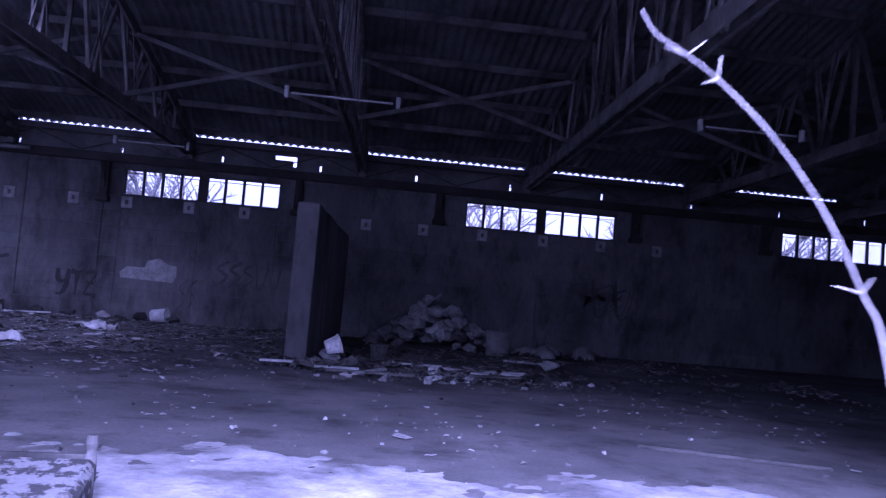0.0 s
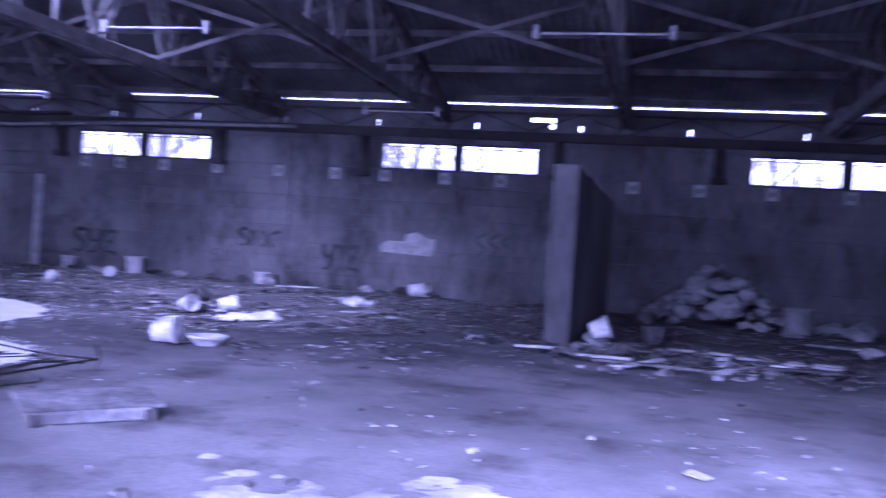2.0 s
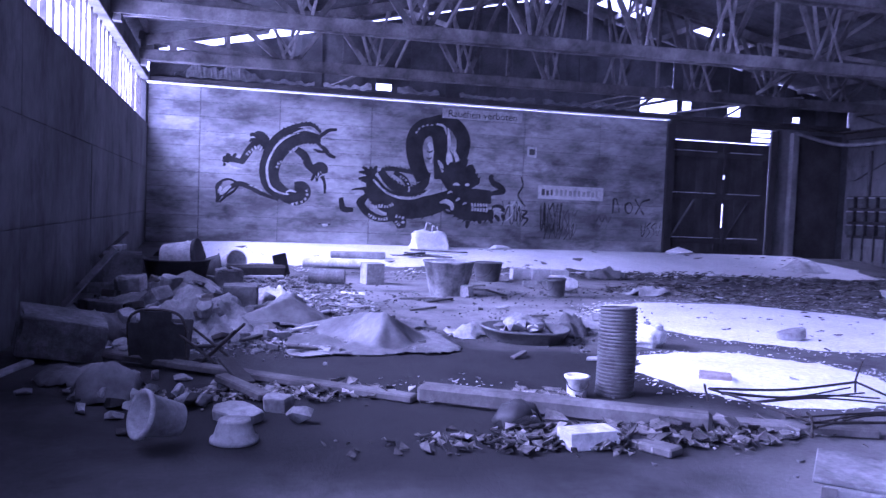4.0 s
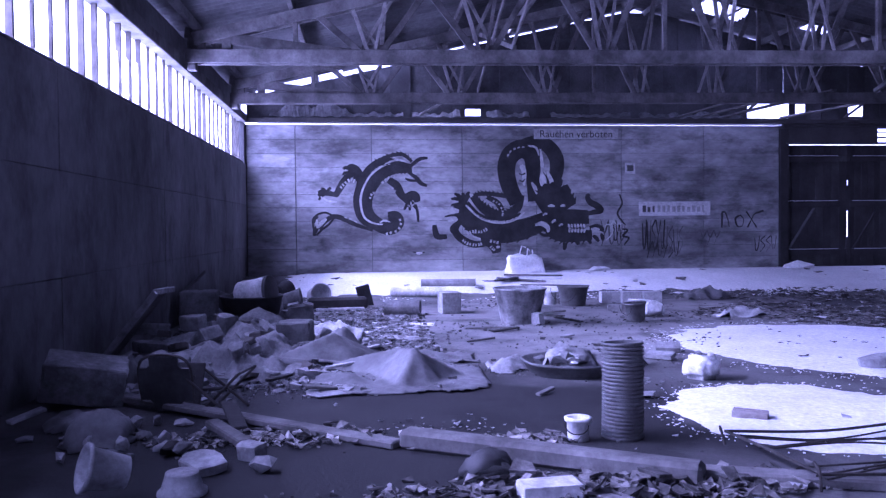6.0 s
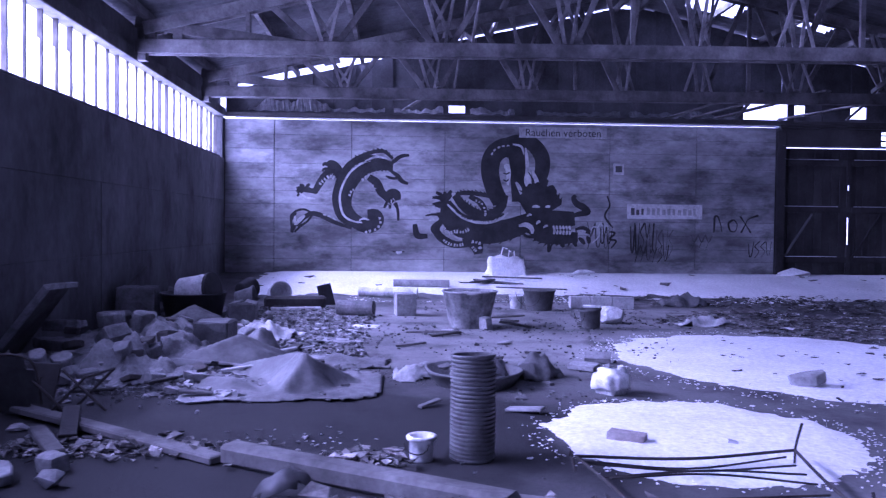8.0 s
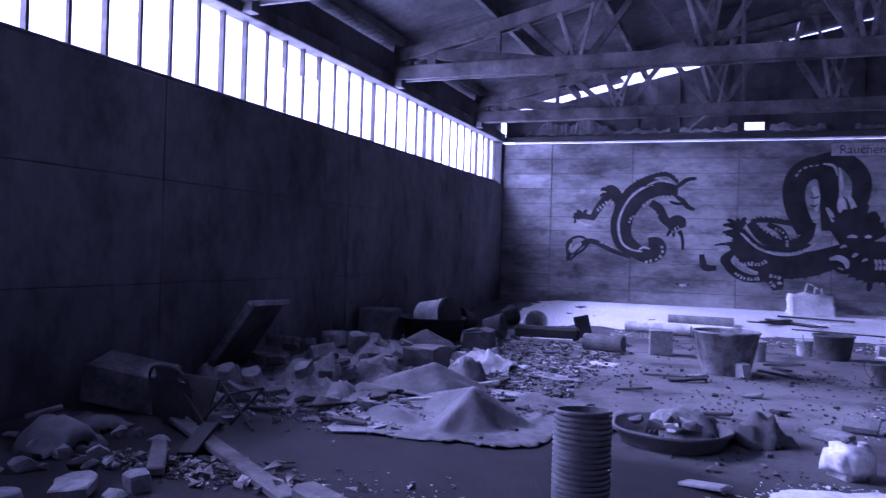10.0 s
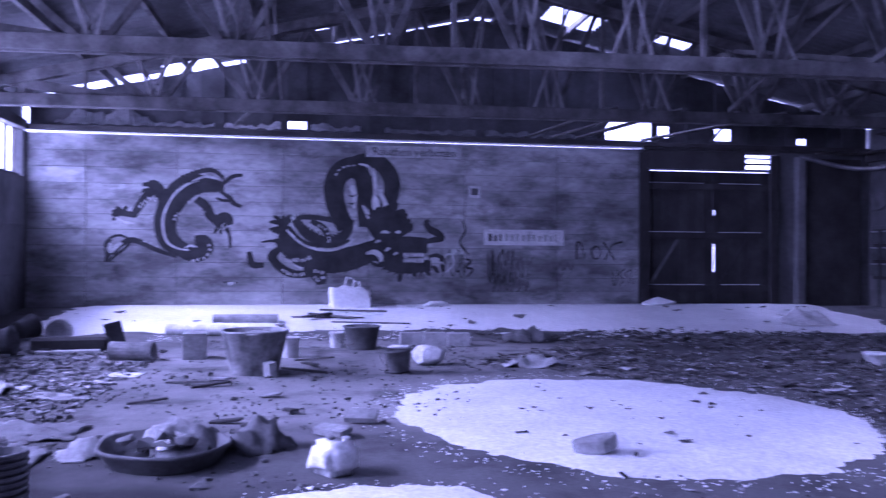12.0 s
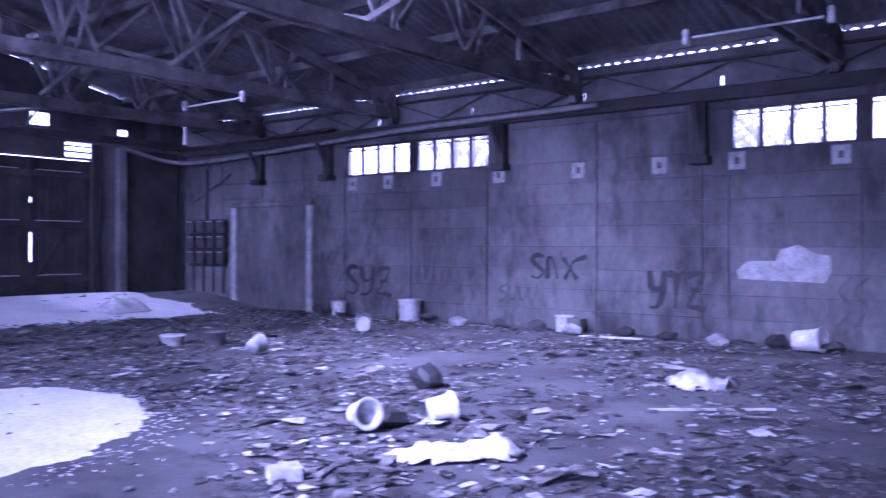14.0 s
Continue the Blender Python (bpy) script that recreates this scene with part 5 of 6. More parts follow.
# ---- along the north wall ----
bucket("bucket", -4.95, 8.72, 0.1, 0.125, 0.24, M_WHITE, "white bucket lying on its side", turn=100, tilt=84, lift=0.125)
bucket("bowl", -4.5, 8.98, 0.12, 0.18, 0.1, M_WHITE, "white enamel bowl standing on the floor", "bowl", handle=False)
bucket("bucket", -6.3, 11.55, 0.085, 0.105, 0.21, M_WHITE, "broken white bucket on the leaves", turn=70, tilt=80, lift=0.125)
bucket("bucket", -5.98, 12.05, 0.085, 0.1, 0.2, M_WHITE, "white bucket lying among leaves", turn=150, tilt=84, lift=0.12)
lump("rubbish_bag", -6.15, 11.8, (0.24, 0.28, 0.18), 94, M_BLACKP, "small black bag of rubbish", "bag", n=24)
lump("rubbish_bag", -7.0, 13.3, (0.34, 0.36, 0.3), 95, M_BLACKP, "round black bag of rubbish", "bag", n=34)
cloth("crumpled_rag", -5.2, 11.35, 0.2, 0.52, [(0, 0.25, 0.11, 0.3), (0.02, -0.2, 0.08, 0.4)], M_WHITE, "long white rag stretched on the floor", turn=-42, seed=44, step=0.03, fold=0.05, category="rag")
brick(-5.72, 10.32, 60, size=(0.2, 0.13, 0.09), material=M_PAPER, name="board_piece", label="pale block of wet board", group="board pieces")
bucket("bowl", -12.0, 13.8, 0.12, 0.16, 0.15, M_WHITE, "white bowl among the leaves", "bowl", handle=False)
bucket("bucket", -11.5, 14.15, 0.13, 0.15, 0.2, M_GREYP, "grey bucket among the leaves", handle=True)
bucket("bucket", -10.15, 13.7, 0.09, 0.105, 0.2, M_PLATE, "pale bucket lying among the leaves", turn=200, tilt=80, lift=0.13)
solid("round_lid", lathe(bmesh.new(), [(0.002, 0.004), (0.12, 0), (0.13, 0.01), (0.13, 0.03), (0.12, 0.035), (0.11, 0.02), (0.002, 0.018)], 26), M_PLATE, pose(-11.05, 16.7, 0.13, 76, 0, 20), "round white lid standing on edge", "lid")
bucket("bucket", -11.8, 18.75, 0.19, 0.21, 0.4, M_WHITE, "tall white bucket at the foot of the wall", handle=False)
bucket("bucket", -13.5, 18.6, 0.13, 0.15, 0.3, M_WHITE, "white pail at the foot of the wall")
bucket("bucket", -8.55, 18.8, 0.13, 0.14, 0.27, M_WHITE, "white pail at the foot of the wall", handle=False)
bucket("bucket", -4.9, 18.5, 0.13, 0.15, 0.36, M_WHITE, "white pail lying at the foot of the wall", turn=80, tilt=84, lift=0.15)
brick(-8.3, 18.75, 0, size=(0.25, 0.22, 0.24), material=M_CARD, name="board_piece", label="dark square block at the wall", group="board pieces")
for k in range(14):
    x = -14.2 + 0.75 * k
    lump("dark_lump", x, 18.7 - 0.12 * (k % 3), (0.4, 0.3, 0.22), 120 + k, (M_DARKWOOD, M_BLACKP, M_STONE)[k % 3], "lump of rubbish at the wall's foot", "rubbish", group="rubbish along the north wall")
stick(-4.85, 13.62, -4.0, 14.3, 0.03, 0.02, M_PAPER, "thin pale lath on the leaves", group="pale laths")
stick(-8.0, 18.3, -6.9, 18.1, 0.04, 0.03, M_PAPER, "thin pale lath on the leaves", (0, 0.05), group="pale laths")
stick(-5.4, 14.75, -4.6, 15.0, 0.05, 0.02, M_PAPER, "thin pale lath on the leaves", group="pale laths")
cloth("crumpled_rag", -4.9, 15.0, 0.34, 0.36, [(0, 0, 0.08, 0.3)], M_PAPER, "pale rag heap among the leaves", seed=48, step=0.055, fold=0.15, category="rag")

# fuse boxes and conduit on the north wall
fuses = thing("fuse_board", "cluster of black fuse boxes with conduits on a board", "fuse board", pose(-18.35, NORTH, 0))
part("backboard", boxes(((-0.72, -0.035, 0.9), (0.72, -0.004, 2.02)), bevel=0.006), M_DARKWOOD, fuses)
for i in range(4):
    for j in range(3):
        w, h = 0.27, 0.28
        x, z = -0.6 + 0.38 * i, 0.98 + 0.36 * j
        b = part("fuse_box", boxes(((x - 0.02, -0.17, z), (x - 0.02 + w, -0.036, z + h)), bevel=0.012), M_BLACKP, fuses)
        part("cover", boxes(((x + 0.01, -0.19, z + h - 0.03), (x + w - 0.05, -0.172, z + h))), M_GALV, b)
for i in range(4):
    part("conduit", tube(bmesh.new(), [(-0.48 + 0.38 * i, -0.06, 0.3), (-0.48 + 0.38 * i, -0.06, 0.97)], 0.022, 8), M_BLACKP, fuses)
part("conduit", tube(bmesh.new(), [(0.0, -0.05, 2.02), (0.0, -0.05, 3.2)], 0.05, 10), M_BLACKP, fuses)
part("stay", tube(bmesh.new(), [(-0.5, -0.04, 2.45), (0.9, -0.04, 3.05)], 0.02, 6), M_BLACKP, fuses)
gateway = thing("door_2", "walled-up gateway in a pale concrete frame", "doorway", kind="structure")
part("frame_post", boxes(((-17.42, NORTH - 0.05, 0.0), (-17.24, NORTH - 0.003, 2.27)), bevel=0.01), M_PLATE, gateway)
part("frame_post", boxes(((-14.9, NORTH - 0.05, 0.0), (-14.72, NORTH - 0.003, 2.27)), bevel=0.01), M_PLATE, gateway)
part("frame_head", boxes(((-17.42, NORTH - 0.05, 2.272), (-14.72, NORTH - 0.003, 2.38)), bevel=0.01), M_WALL, gateway)
part("infill", boxes(((-17.24, NORTH - 0.015, 0.0), (-14.9, NORTH - 0.003, 2.27))), M_WALL, gateway)
# sagging heating pipe with snow
solid("heating_pipe", tube(bmesh.new(), smooth_line([(WEST + 0.12, 17.3, 3.62), (WEST + 0.3, 18.4, 3.38), (-18.0, 18.78, 3.36), (-15.0, 18.82, 3.48), (-12.0, 18.84, 3.6), (-8.0, 18.86, 3.66)], 8), 0.05, 9), M_GALV, None, "lagged heating pipe along the wall plate", "pipe", smooth=True)
solid("cable_tray", tube(bmesh.new(), smooth_line([(WEST + 0.2, 17.6, 3.7), (-18.6, 18.8, 3.72), (-14.0, 18.9, 3.8)], 8), 0.035, 8), M_STEEL, None, "dark pipe along the wall plate", "pipe", smooth=True)

# small plates on the north wall
for x in (-13.55, -12.6, -11.4, -10.0, -8.43, -7.03, -5.85, -4.46, -3.2, -0.38, 0.97, 2.39, 3.87, 5.29, 6.7):
    root = thing("wall_plaque", "small pale square plate with its hole's shade painted dark", "plate", pose(x, NORTH - 0.004, 2.52), group="wall plates")
    part("plate", boxes(((-0.12, -0.02, 0), (0.12, 0.0, 0.26)), bevel=0.004), M_PLATE, root)
    # dark raised block paints the shade inside the plate's hole
    part("hole", boxes(((-0.035, -0.026, 0.08), (0.035, -0.021, 0.18))), M_PAINTGREY, root)
root = thing("wall_plaque", "small pale square box on the painted wall", "plate", pose(WEST + 0.004, 9.9, 2.58))
part("plate", boxes(((0, -0.12, 0), (0.03, 0.12, 0.26)), bevel=0.004), M_SIGN, root)
# a solid dark block paints the shaded opening of this box
part("hole", boxes(((0.031, -0.075, 0.06), (0.036, 0.075, 0.2))), M_PAINTGREY, root)


# ---- paint on the walls ----
def ribbon(bm, points, width, put, layer, steps=7):
    """A flat painted stroke; width(t) in metres, put(a, z, off) places it on the wall."""
    pts = smooth_line([(a, z, 0) for a, z in points], steps)
    rows = []
    for i, p in enumerate(pts):
        d = (pts[min(i + 1, len(pts) - 1)] - pts[max(i - 1, 0)]).normalized()
        w = width(i / (len(pts) - 1)) / 2
        nrm = Vector((-d.y, d.x, 0))
        a, b = p + nrm * w, p - nrm * w
        rows.append((bm.verts.new(put(a.x, a.y, layer)), bm.verts.new(put(b.x, b.y, layer))))
    for p, q in zip(rows, rows[1:]):
        bm.faces.new((p[0], p[1], q[1], q[0]))
    return pts


def on_west(a, z, off):
    return (WEST + 0.003 + 0.002 * off, a, z)


def on_north(a, z, off):
    return (a, NORTH - 0.003 - 0.002 * off, z)


def fan(bm, pts, put, layer):
    bm.faces.new([bm.verts.new(put(a, z, layer)) for a, z in pts])


def mural():
    root = thing("wall_mural", "dark coiling serpent mural sprayed on the concrete", "mural", kind="structure")
    pale = bmesh.new()
    rng = random.Random(88)
    coats = iter(range(900))

    def bow(lo, hi):
        return lambda t: lo + (hi - lo) * math.sin(math.pi * min(max(t * 0.9 + 0.05, 0), 1))

    def stroke(pts, lo, hi, spikes=0, side=1, long=0.07):
        """A dark limb, with ragged spikes along one edge."""
        bm = bmesh.new()
        layer = 0.015 * next(coats)
        width = bow(lo, hi)
        line = ribbon(bm, pts, width, on_west, layer)
        for i in range(1, len(line) - 1):
            d = (line[i + 1] - line[i - 1]).normalized()
            nn = Vector((-d.y, d.x, 0)) * side
            w = width(i / (len(line) - 1)) / 2
            if spikes and i % spikes == 0:
                a = line[i] + nn * (w - 0.01)
                tip = a + nn * long * rng.uniform(0.5, 1.2) - d * 0.06 * rng.uniform(0.2, 1.4)
                fan(bm, [(a.x - d.x * 0.035, a.y - d.y * 0.035), (tip.x, tip.y), (a.x + d.x * 0.035, a.y + d.y * 0.035)], on_west, layer + 0.007)
        part("stroke", bm, M_PAINT, root)

    def light(pts, lo, hi):
        bm = bmesh.new()
        ribbon(bm, pts, bow(lo, hi), on_west, 0.015 * next(coats))
        part("pale_stroke", bm, M_PALEPAINT, root)

    def dashes(pts, count, size):
        """A row of pale scales along a line."""
        line = smooth_line([(a, z, 0) for a, z in pts], 12)
        layer = 0.015 * next(coats)
        for k in range(count):
            i = min(int((k + 0.5) / count * (len(line) - 1)), len(line) - 2)
            d = (line[i + 1] - line[i]).normalized()
            n2 = Vector((-d.y, d.x, 0)) * size * rng.uniform(0.4, 0.6)
            gap = d * (line[-1] - line[0]).length / count * 0.36
            p = line[i]
            fan(pale, [(q.x, q.y) for q in (p - gap - n2, p + gap - n2 * 0.8, p + gap * 0.8 + n2, p - gap * 0.7 + n2)], on_west, layer)

    # the small serpent: body, back, belly, curled tail
    stroke([(4.79, 2.70), (4.32, 2.69), (3.97, 2.46), (3.75, 2.08), (3.75, 1.72), (3.99, 1.45), (4.28, 1.35), (4.46, 1.48), (4.41, 1.62), (4.23, 1.62)], 0.205, 0.307)
    stroke([(4.73, 2.77), (4.25, 2.89), (3.84, 2.73), (3.62, 2.36), (3.52, 1.98), (3.61, 1.59), (3.91, 1.35)], 0.090, 0.166, 2, 1, 0.06)
    stroke([(3.89, 2.84), (4.22, 2.98), (4.56, 3.04), (4.79, 2.87)], 0.051, 0.090, 2, 1, 0.05)
    light([(4.12, 2.78), (3.85, 2.57), (3.67, 2.26), (3.61, 1.95), (3.69, 1.62), (3.88, 1.48), (4.11, 1.44)], 0.026, 0.051)
    light([(4.17, 2.82), (4.43, 2.91), (4.66, 2.87)], 0.019, 0.051)
    dashes([(4.08, 2.37), (4.30, 2.52), (4.55, 2.58), (4.78, 2.58)], 9, 0.064)
    dashes([(3.82, 2.01), (3.86, 2.12), (3.94, 2.18)], 3, 0.051)
    dashes([(4.49, 1.59), (4.52, 1.45), (4.45, 1.31), (4.29, 1.25), (4.16, 1.22)], 6, 0.064)
    light([(4.04, 1.48), (4.14, 1.53), (4.27, 1.50)], 0.019, 0.045)
    stroke([(4.71, 2.72), (4.84, 2.84), (4.97, 2.93), (5.15, 2.96)], 0.051, 0.090)
    stroke([(4.73, 2.61), (4.89, 2.50), (4.99, 2.38), (5.13, 2.32)], 0.051, 0.102)
    stroke([(4.63, 2.49), (4.77, 2.44), (4.94, 2.44)], 0.026, 0.064)
    # its limbs
    stroke([(3.65, 2.36), (3.56, 2.59), (3.43, 2.71), (3.33, 2.69)], 0.128, 0.243, 2, 1, 0.06)
    stroke([(3.46, 2.66), (3.28, 2.48), (3.15, 2.28), (3.05, 2.10)], 0.115, 0.166)
    stroke([(3.38, 2.69), (3.28, 2.74), (3.23, 2.70)], 0.038, 0.077)
    stroke([(3.36, 2.64), (3.26, 2.62), (3.22, 2.57)], 0.038, 0.064)
    dashes([(3.50, 2.42), (3.38, 2.46), (3.25, 2.37), (3.15, 2.27)], 6, 0.077)
    stroke([(3.10, 2.10), (2.94, 2.15), (2.76, 2.17), (2.66, 2.10)], 0.064, 0.128)
    stroke([(2.85, 2.14), (2.75, 2.20), (2.65, 2.19)], 0.038, 0.077)
    stroke([(2.85, 2.14), (2.79, 2.24), (2.72, 2.27)], 0.038, 0.077)
    stroke([(2.85, 2.14), (2.90, 2.25), (2.95, 2.28)], 0.038, 0.077)
    stroke([(2.85, 2.14), (2.76, 2.12), (2.67, 2.01)], 0.038, 0.077)
    light([(2.76, 2.07), (2.85, 1.99), (3.07, 1.96)], 0.026, 0.051)
    light([(2.72, 2.09), (2.77, 2.00), (2.82, 1.93)], 0.019, 0.045)
    stroke([(4.25, 2.46), (4.43, 2.33), (4.53, 2.13), (4.68, 2.00)], 0.141, 0.192)
    dashes([(4.23, 2.23), (4.32, 2.28), (4.42, 2.17)], 4, 0.051)
    stroke([(4.60, 1.95), (4.73, 2.08), (4.86, 2.08), (4.91, 1.95)], 0.115, 0.218)
    stroke([(4.73, 2.00), (4.67, 1.90), (4.60, 1.77)], 0.038, 0.077)
    stroke([(4.73, 2.00), (4.73, 1.90), (4.73, 1.76)], 0.038, 0.077)
    stroke([(4.73, 2.00), (4.81, 1.90), (4.88, 1.79)], 0.038, 0.077)
    dashes([(4.69, 1.83), (4.76, 1.92), (4.83, 1.86)], 3, 0.077)
    stroke([(4.87, 1.90), (4.91, 1.69), (4.92, 1.49)], 0.038, 0.064)
    # its tail
    stroke([(3.88, 1.31), (3.50, 1.44), (3.22, 1.58), (3.00, 1.63), (2.82, 1.53), (2.68, 1.34)], 0.051, 0.115)
    stroke([(3.02, 1.63), (2.82, 1.72), (2.63, 1.67), (2.54, 1.53), (2.55, 1.34), (2.58, 1.21)], 0.038, 0.051)
    stroke([(3.00, 1.59), (2.89, 1.45), (2.74, 1.34), (2.61, 1.21)], 0.038, 0.051)
    stroke([(2.64, 1.65), (2.57, 1.58), (2.54, 1.49)], 0.064, 0.102)
    stroke([(2.68, 1.47), (2.59, 1.33), (2.55, 1.20)], 0.051, 0.102)
    light([(2.84, 1.58), (2.73, 1.49), (2.65, 1.38)], 0.038, 0.090)
    light([(2.62, 1.57), (2.62, 1.47), (2.63, 1.37)], 0.026, 0.064)
    dashes([(3.22, 1.62), (3.38, 1.57), (3.54, 1.49)], 3, 0.038)
    # the large serpent: trunk, rear crest and coils
    stroke([(5.87, 1.95), (5.99, 1.69), (6.28, 1.41), (6.76, 1.25), (7.28, 1.29), (7.74, 1.45), (8.17, 1.66)], 0.282, 0.512, 3, -1, 0.05)
    stroke([(6.18, 2.08), (6.38, 1.84), (6.62, 1.68), (6.93, 1.62), (7.22, 1.80), (7.32, 2.10)], 0.141, 0.230, 2, 1, 0.07)
    stroke([(6.20, 2.10), (6.46, 2.13), (6.78, 2.10), (7.14, 2.02)], 0.064, 0.102, 2, 1, 0.06)
    stroke([(6.51, 2.05), (6.72, 1.95), (6.84, 1.79), (6.87, 1.61)], 0.077, 0.141)
    dashes([(6.64, 1.97), (6.80, 1.89), (6.88, 1.71), (6.87, 1.61)], 7, 0.051)
    light([(6.02, 1.87), (6.20, 1.70), (6.41, 1.56), (6.70, 1.48), (6.98, 1.48), (7.22, 1.56), (7.39, 1.70)], 0.026, 0.077)
    stroke([(6.07, 1.95), (6.33, 1.66), (6.64, 1.56), (7.01, 1.56), (7.30, 1.67)], 0.038, 0.064, 1, -1, 0.05)
    stroke([(7.22, 1.92), (7.04, 2.30), (6.97, 2.68), (7.05, 2.99), (7.30, 3.16), (7.55, 3.06), (7.63, 2.75), (7.64, 2.36), (7.66, 1.95)], 0.346, 0.435)
    stroke([(7.25, 3.24), (7.59, 3.32), (7.93, 3.24), (8.14, 2.96), (8.15, 2.65), (8.06, 2.33), (8.01, 2.02)], 0.179, 0.346)
    light([(7.30, 2.70), (7.35, 2.75), (7.39, 2.57), (7.38, 2.31)], 0.038, 0.115)
    stroke([(7.27, 2.59), (7.35, 2.57), (7.42, 2.61)], 0.019, 0.032)
    stroke([(7.27, 2.44), (7.35, 2.41), (7.40, 2.46)], 0.019, 0.032)
    light([(7.77, 3.16), (7.80, 2.94), (7.81, 2.68), (7.77, 2.46)], 0.026, 0.077)
    light([(7.86, 2.67), (7.82, 2.44), (7.89, 2.17)], 0.038, 0.154)
    light([(7.93, 2.65), (8.03, 2.41), (8.09, 2.15)], 0.026, 0.102)
    stroke([(7.84, 2.62), (7.93, 2.46), (7.93, 2.19)], 0.019, 0.032)
    light([(7.56, 2.39), (7.64, 2.26), (7.69, 2.10)], 0.026, 0.090)
    dashes([(6.99, 2.98), (7.09, 3.12), (7.25, 3.19), (7.43, 3.21)], 5, 0.038)
    light([(7.48, 3.24), (7.67, 3.19), (7.74, 3.01)], 0.026, 0.051)
    # its rear claws and lower limb
    stroke([(5.99, 1.90), (5.88, 2.07), (5.76, 2.14)], 0.038, 0.090)
    stroke([(5.99, 1.90), (5.97, 2.08), (5.94, 2.15)], 0.038, 0.090)
    stroke([(5.99, 1.90), (6.05, 2.09), (6.11, 2.18)], 0.038, 0.090)
    stroke([(5.99, 1.90), (5.84, 2.01), (5.68, 2.02)], 0.038, 0.090)
    stroke([(5.99, 1.90), (6.06, 2.04), (6.12, 2.08)], 0.038, 0.090)
    stroke([(5.68, 1.87), (5.86, 1.90), (5.99, 1.79)], 0.038, 0.064)
    stroke([(5.53, 1.61), (5.73, 1.64), (5.92, 1.59)], 0.026, 0.051)
    light([(5.53, 1.72), (5.68, 1.75), (5.86, 1.73)], 0.064, 0.141)
    light([(5.61, 1.51), (5.76, 1.54), (5.89, 1.46)], 0.038, 0.077)
    stroke([(5.89, 1.51), (5.77, 1.30), (5.91, 1.10), (6.20, 0.97), (6.56, 0.99)], 0.115, 0.179)
    stroke([(5.84, 1.46), (5.73, 1.33), (5.76, 1.23)], 0.102, 0.166)
    dashes([(5.93, 1.07), (6.07, 0.98), (6.25, 0.95), (6.41, 0.98)], 8, 0.064)
    dashes([(6.04, 1.21), (6.20, 1.26), (6.38, 1.25), (6.53, 1.33)], 8, 0.077)
    light([(6.17, 1.16), (6.33, 1.09), (6.51, 1.08)], 0.026, 0.051)
    stroke([(6.38, 1.15), (6.56, 1.09), (6.69, 0.94), (6.73, 0.76)], 0.154, 0.320)
    dashes([(6.56, 1.04), (6.68, 1.02), (6.79, 0.99)], 3, 0.064)
    dashes([(6.58, 0.93), (6.64, 0.86), (6.69, 0.82)], 3, 0.064)
    light([(6.72, 0.89), (6.77, 0.90), (6.81, 0.89)], 0.026, 0.064)
    # its head: brow, mane, jaws and whisker
    stroke([(7.72, 1.82), (8.01, 2.00), (8.27, 1.94), (8.40, 1.76)], 0.435, 0.614, 2, 1, 0.1)
    stroke([(7.82, 1.66), (8.14, 1.55), (8.54, 1.55), (8.91, 1.58)], 0.282, 0.435)
    stroke([(7.88, 1.40), (8.14, 1.19), (8.54, 1.14), (8.99, 1.16)], 0.205, 0.307, 2, -1, 0.1)
    stroke([(8.14, 1.42), (8.27, 1.29), (8.32, 1.19)], 0.230, 0.307)
    stroke([(8.14, 2.15), (8.19, 2.31), (8.27, 2.46)], 0.051, 0.154)
    stroke([(8.24, 2.15), (8.32, 2.23), (8.43, 2.31)], 0.051, 0.154)
    stroke([(8.35, 2.07), (8.40, 2.15), (8.48, 2.23)], 0.051, 0.154)
    stroke([(8.01, 2.18), (8.03, 2.28), (8.09, 2.39)], 0.051, 0.154)
    stroke([(7.88, 2.15), (7.88, 2.26), (7.90, 2.36)], 0.051, 0.154)
    stroke([(8.38, 1.89), (8.44, 1.96), (8.54, 2.02)], 0.051, 0.154)
    stroke([(8.77, 1.61), (8.99, 1.68), (9.20, 1.73), (9.12, 1.83), (8.95, 1.92), (8.88, 2.04), (8.93, 2.11)], 0.051, 0.154)
    stroke([(8.83, 1.14), (8.91, 1.04), (8.96, 0.95)], 0.038, 0.102)
    stroke([(9.01, 1.15), (9.09, 1.08), (9.15, 1.00)], 0.038, 0.102)
    stroke([(9.20, 1.19), (9.24, 1.10), (9.25, 1.02)], 0.038, 0.102)
    stroke([(8.32, 1.01), (8.34, 0.91), (8.32, 0.81)], 0.038, 0.102)
    stroke([(8.59, 1.03), (8.64, 0.98), (8.67, 0.93)], 0.038, 0.102)
    stroke([(8.93, 1.32), (9.12, 1.34), (9.28, 1.26)], 0.077, 0.141)
    light([(8.96, 1.29), (9.07, 1.30), (9.17, 1.28)], 0.038, 0.064)
    stroke([(8.48, 1.32), (8.67, 1.33), (8.83, 1.32)], 0.090, 0.128)
    light([(8.43, 1.42), (8.44, 1.37), (8.45, 1.33)], 0.026, 0.058)
    light([(8.44, 1.22), (8.45, 1.27), (8.46, 1.31)], 0.026, 0.058)
    light([(8.50, 1.42), (8.51, 1.37), (8.52, 1.33)], 0.026, 0.058)
    light([(8.51, 1.22), (8.52, 1.27), (8.53, 1.31)], 0.026, 0.058)
    light([(8.57, 1.42), (8.59, 1.37), (8.59, 1.33)], 0.026, 0.058)
    light([(8.59, 1.22), (8.59, 1.27), (8.60, 1.31)], 0.026, 0.058)
    light([(8.64, 1.42), (8.66, 1.37), (8.66, 1.33)], 0.026, 0.058)
    light([(8.66, 1.21), (8.66, 1.27), (8.67, 1.31)], 0.026, 0.058)
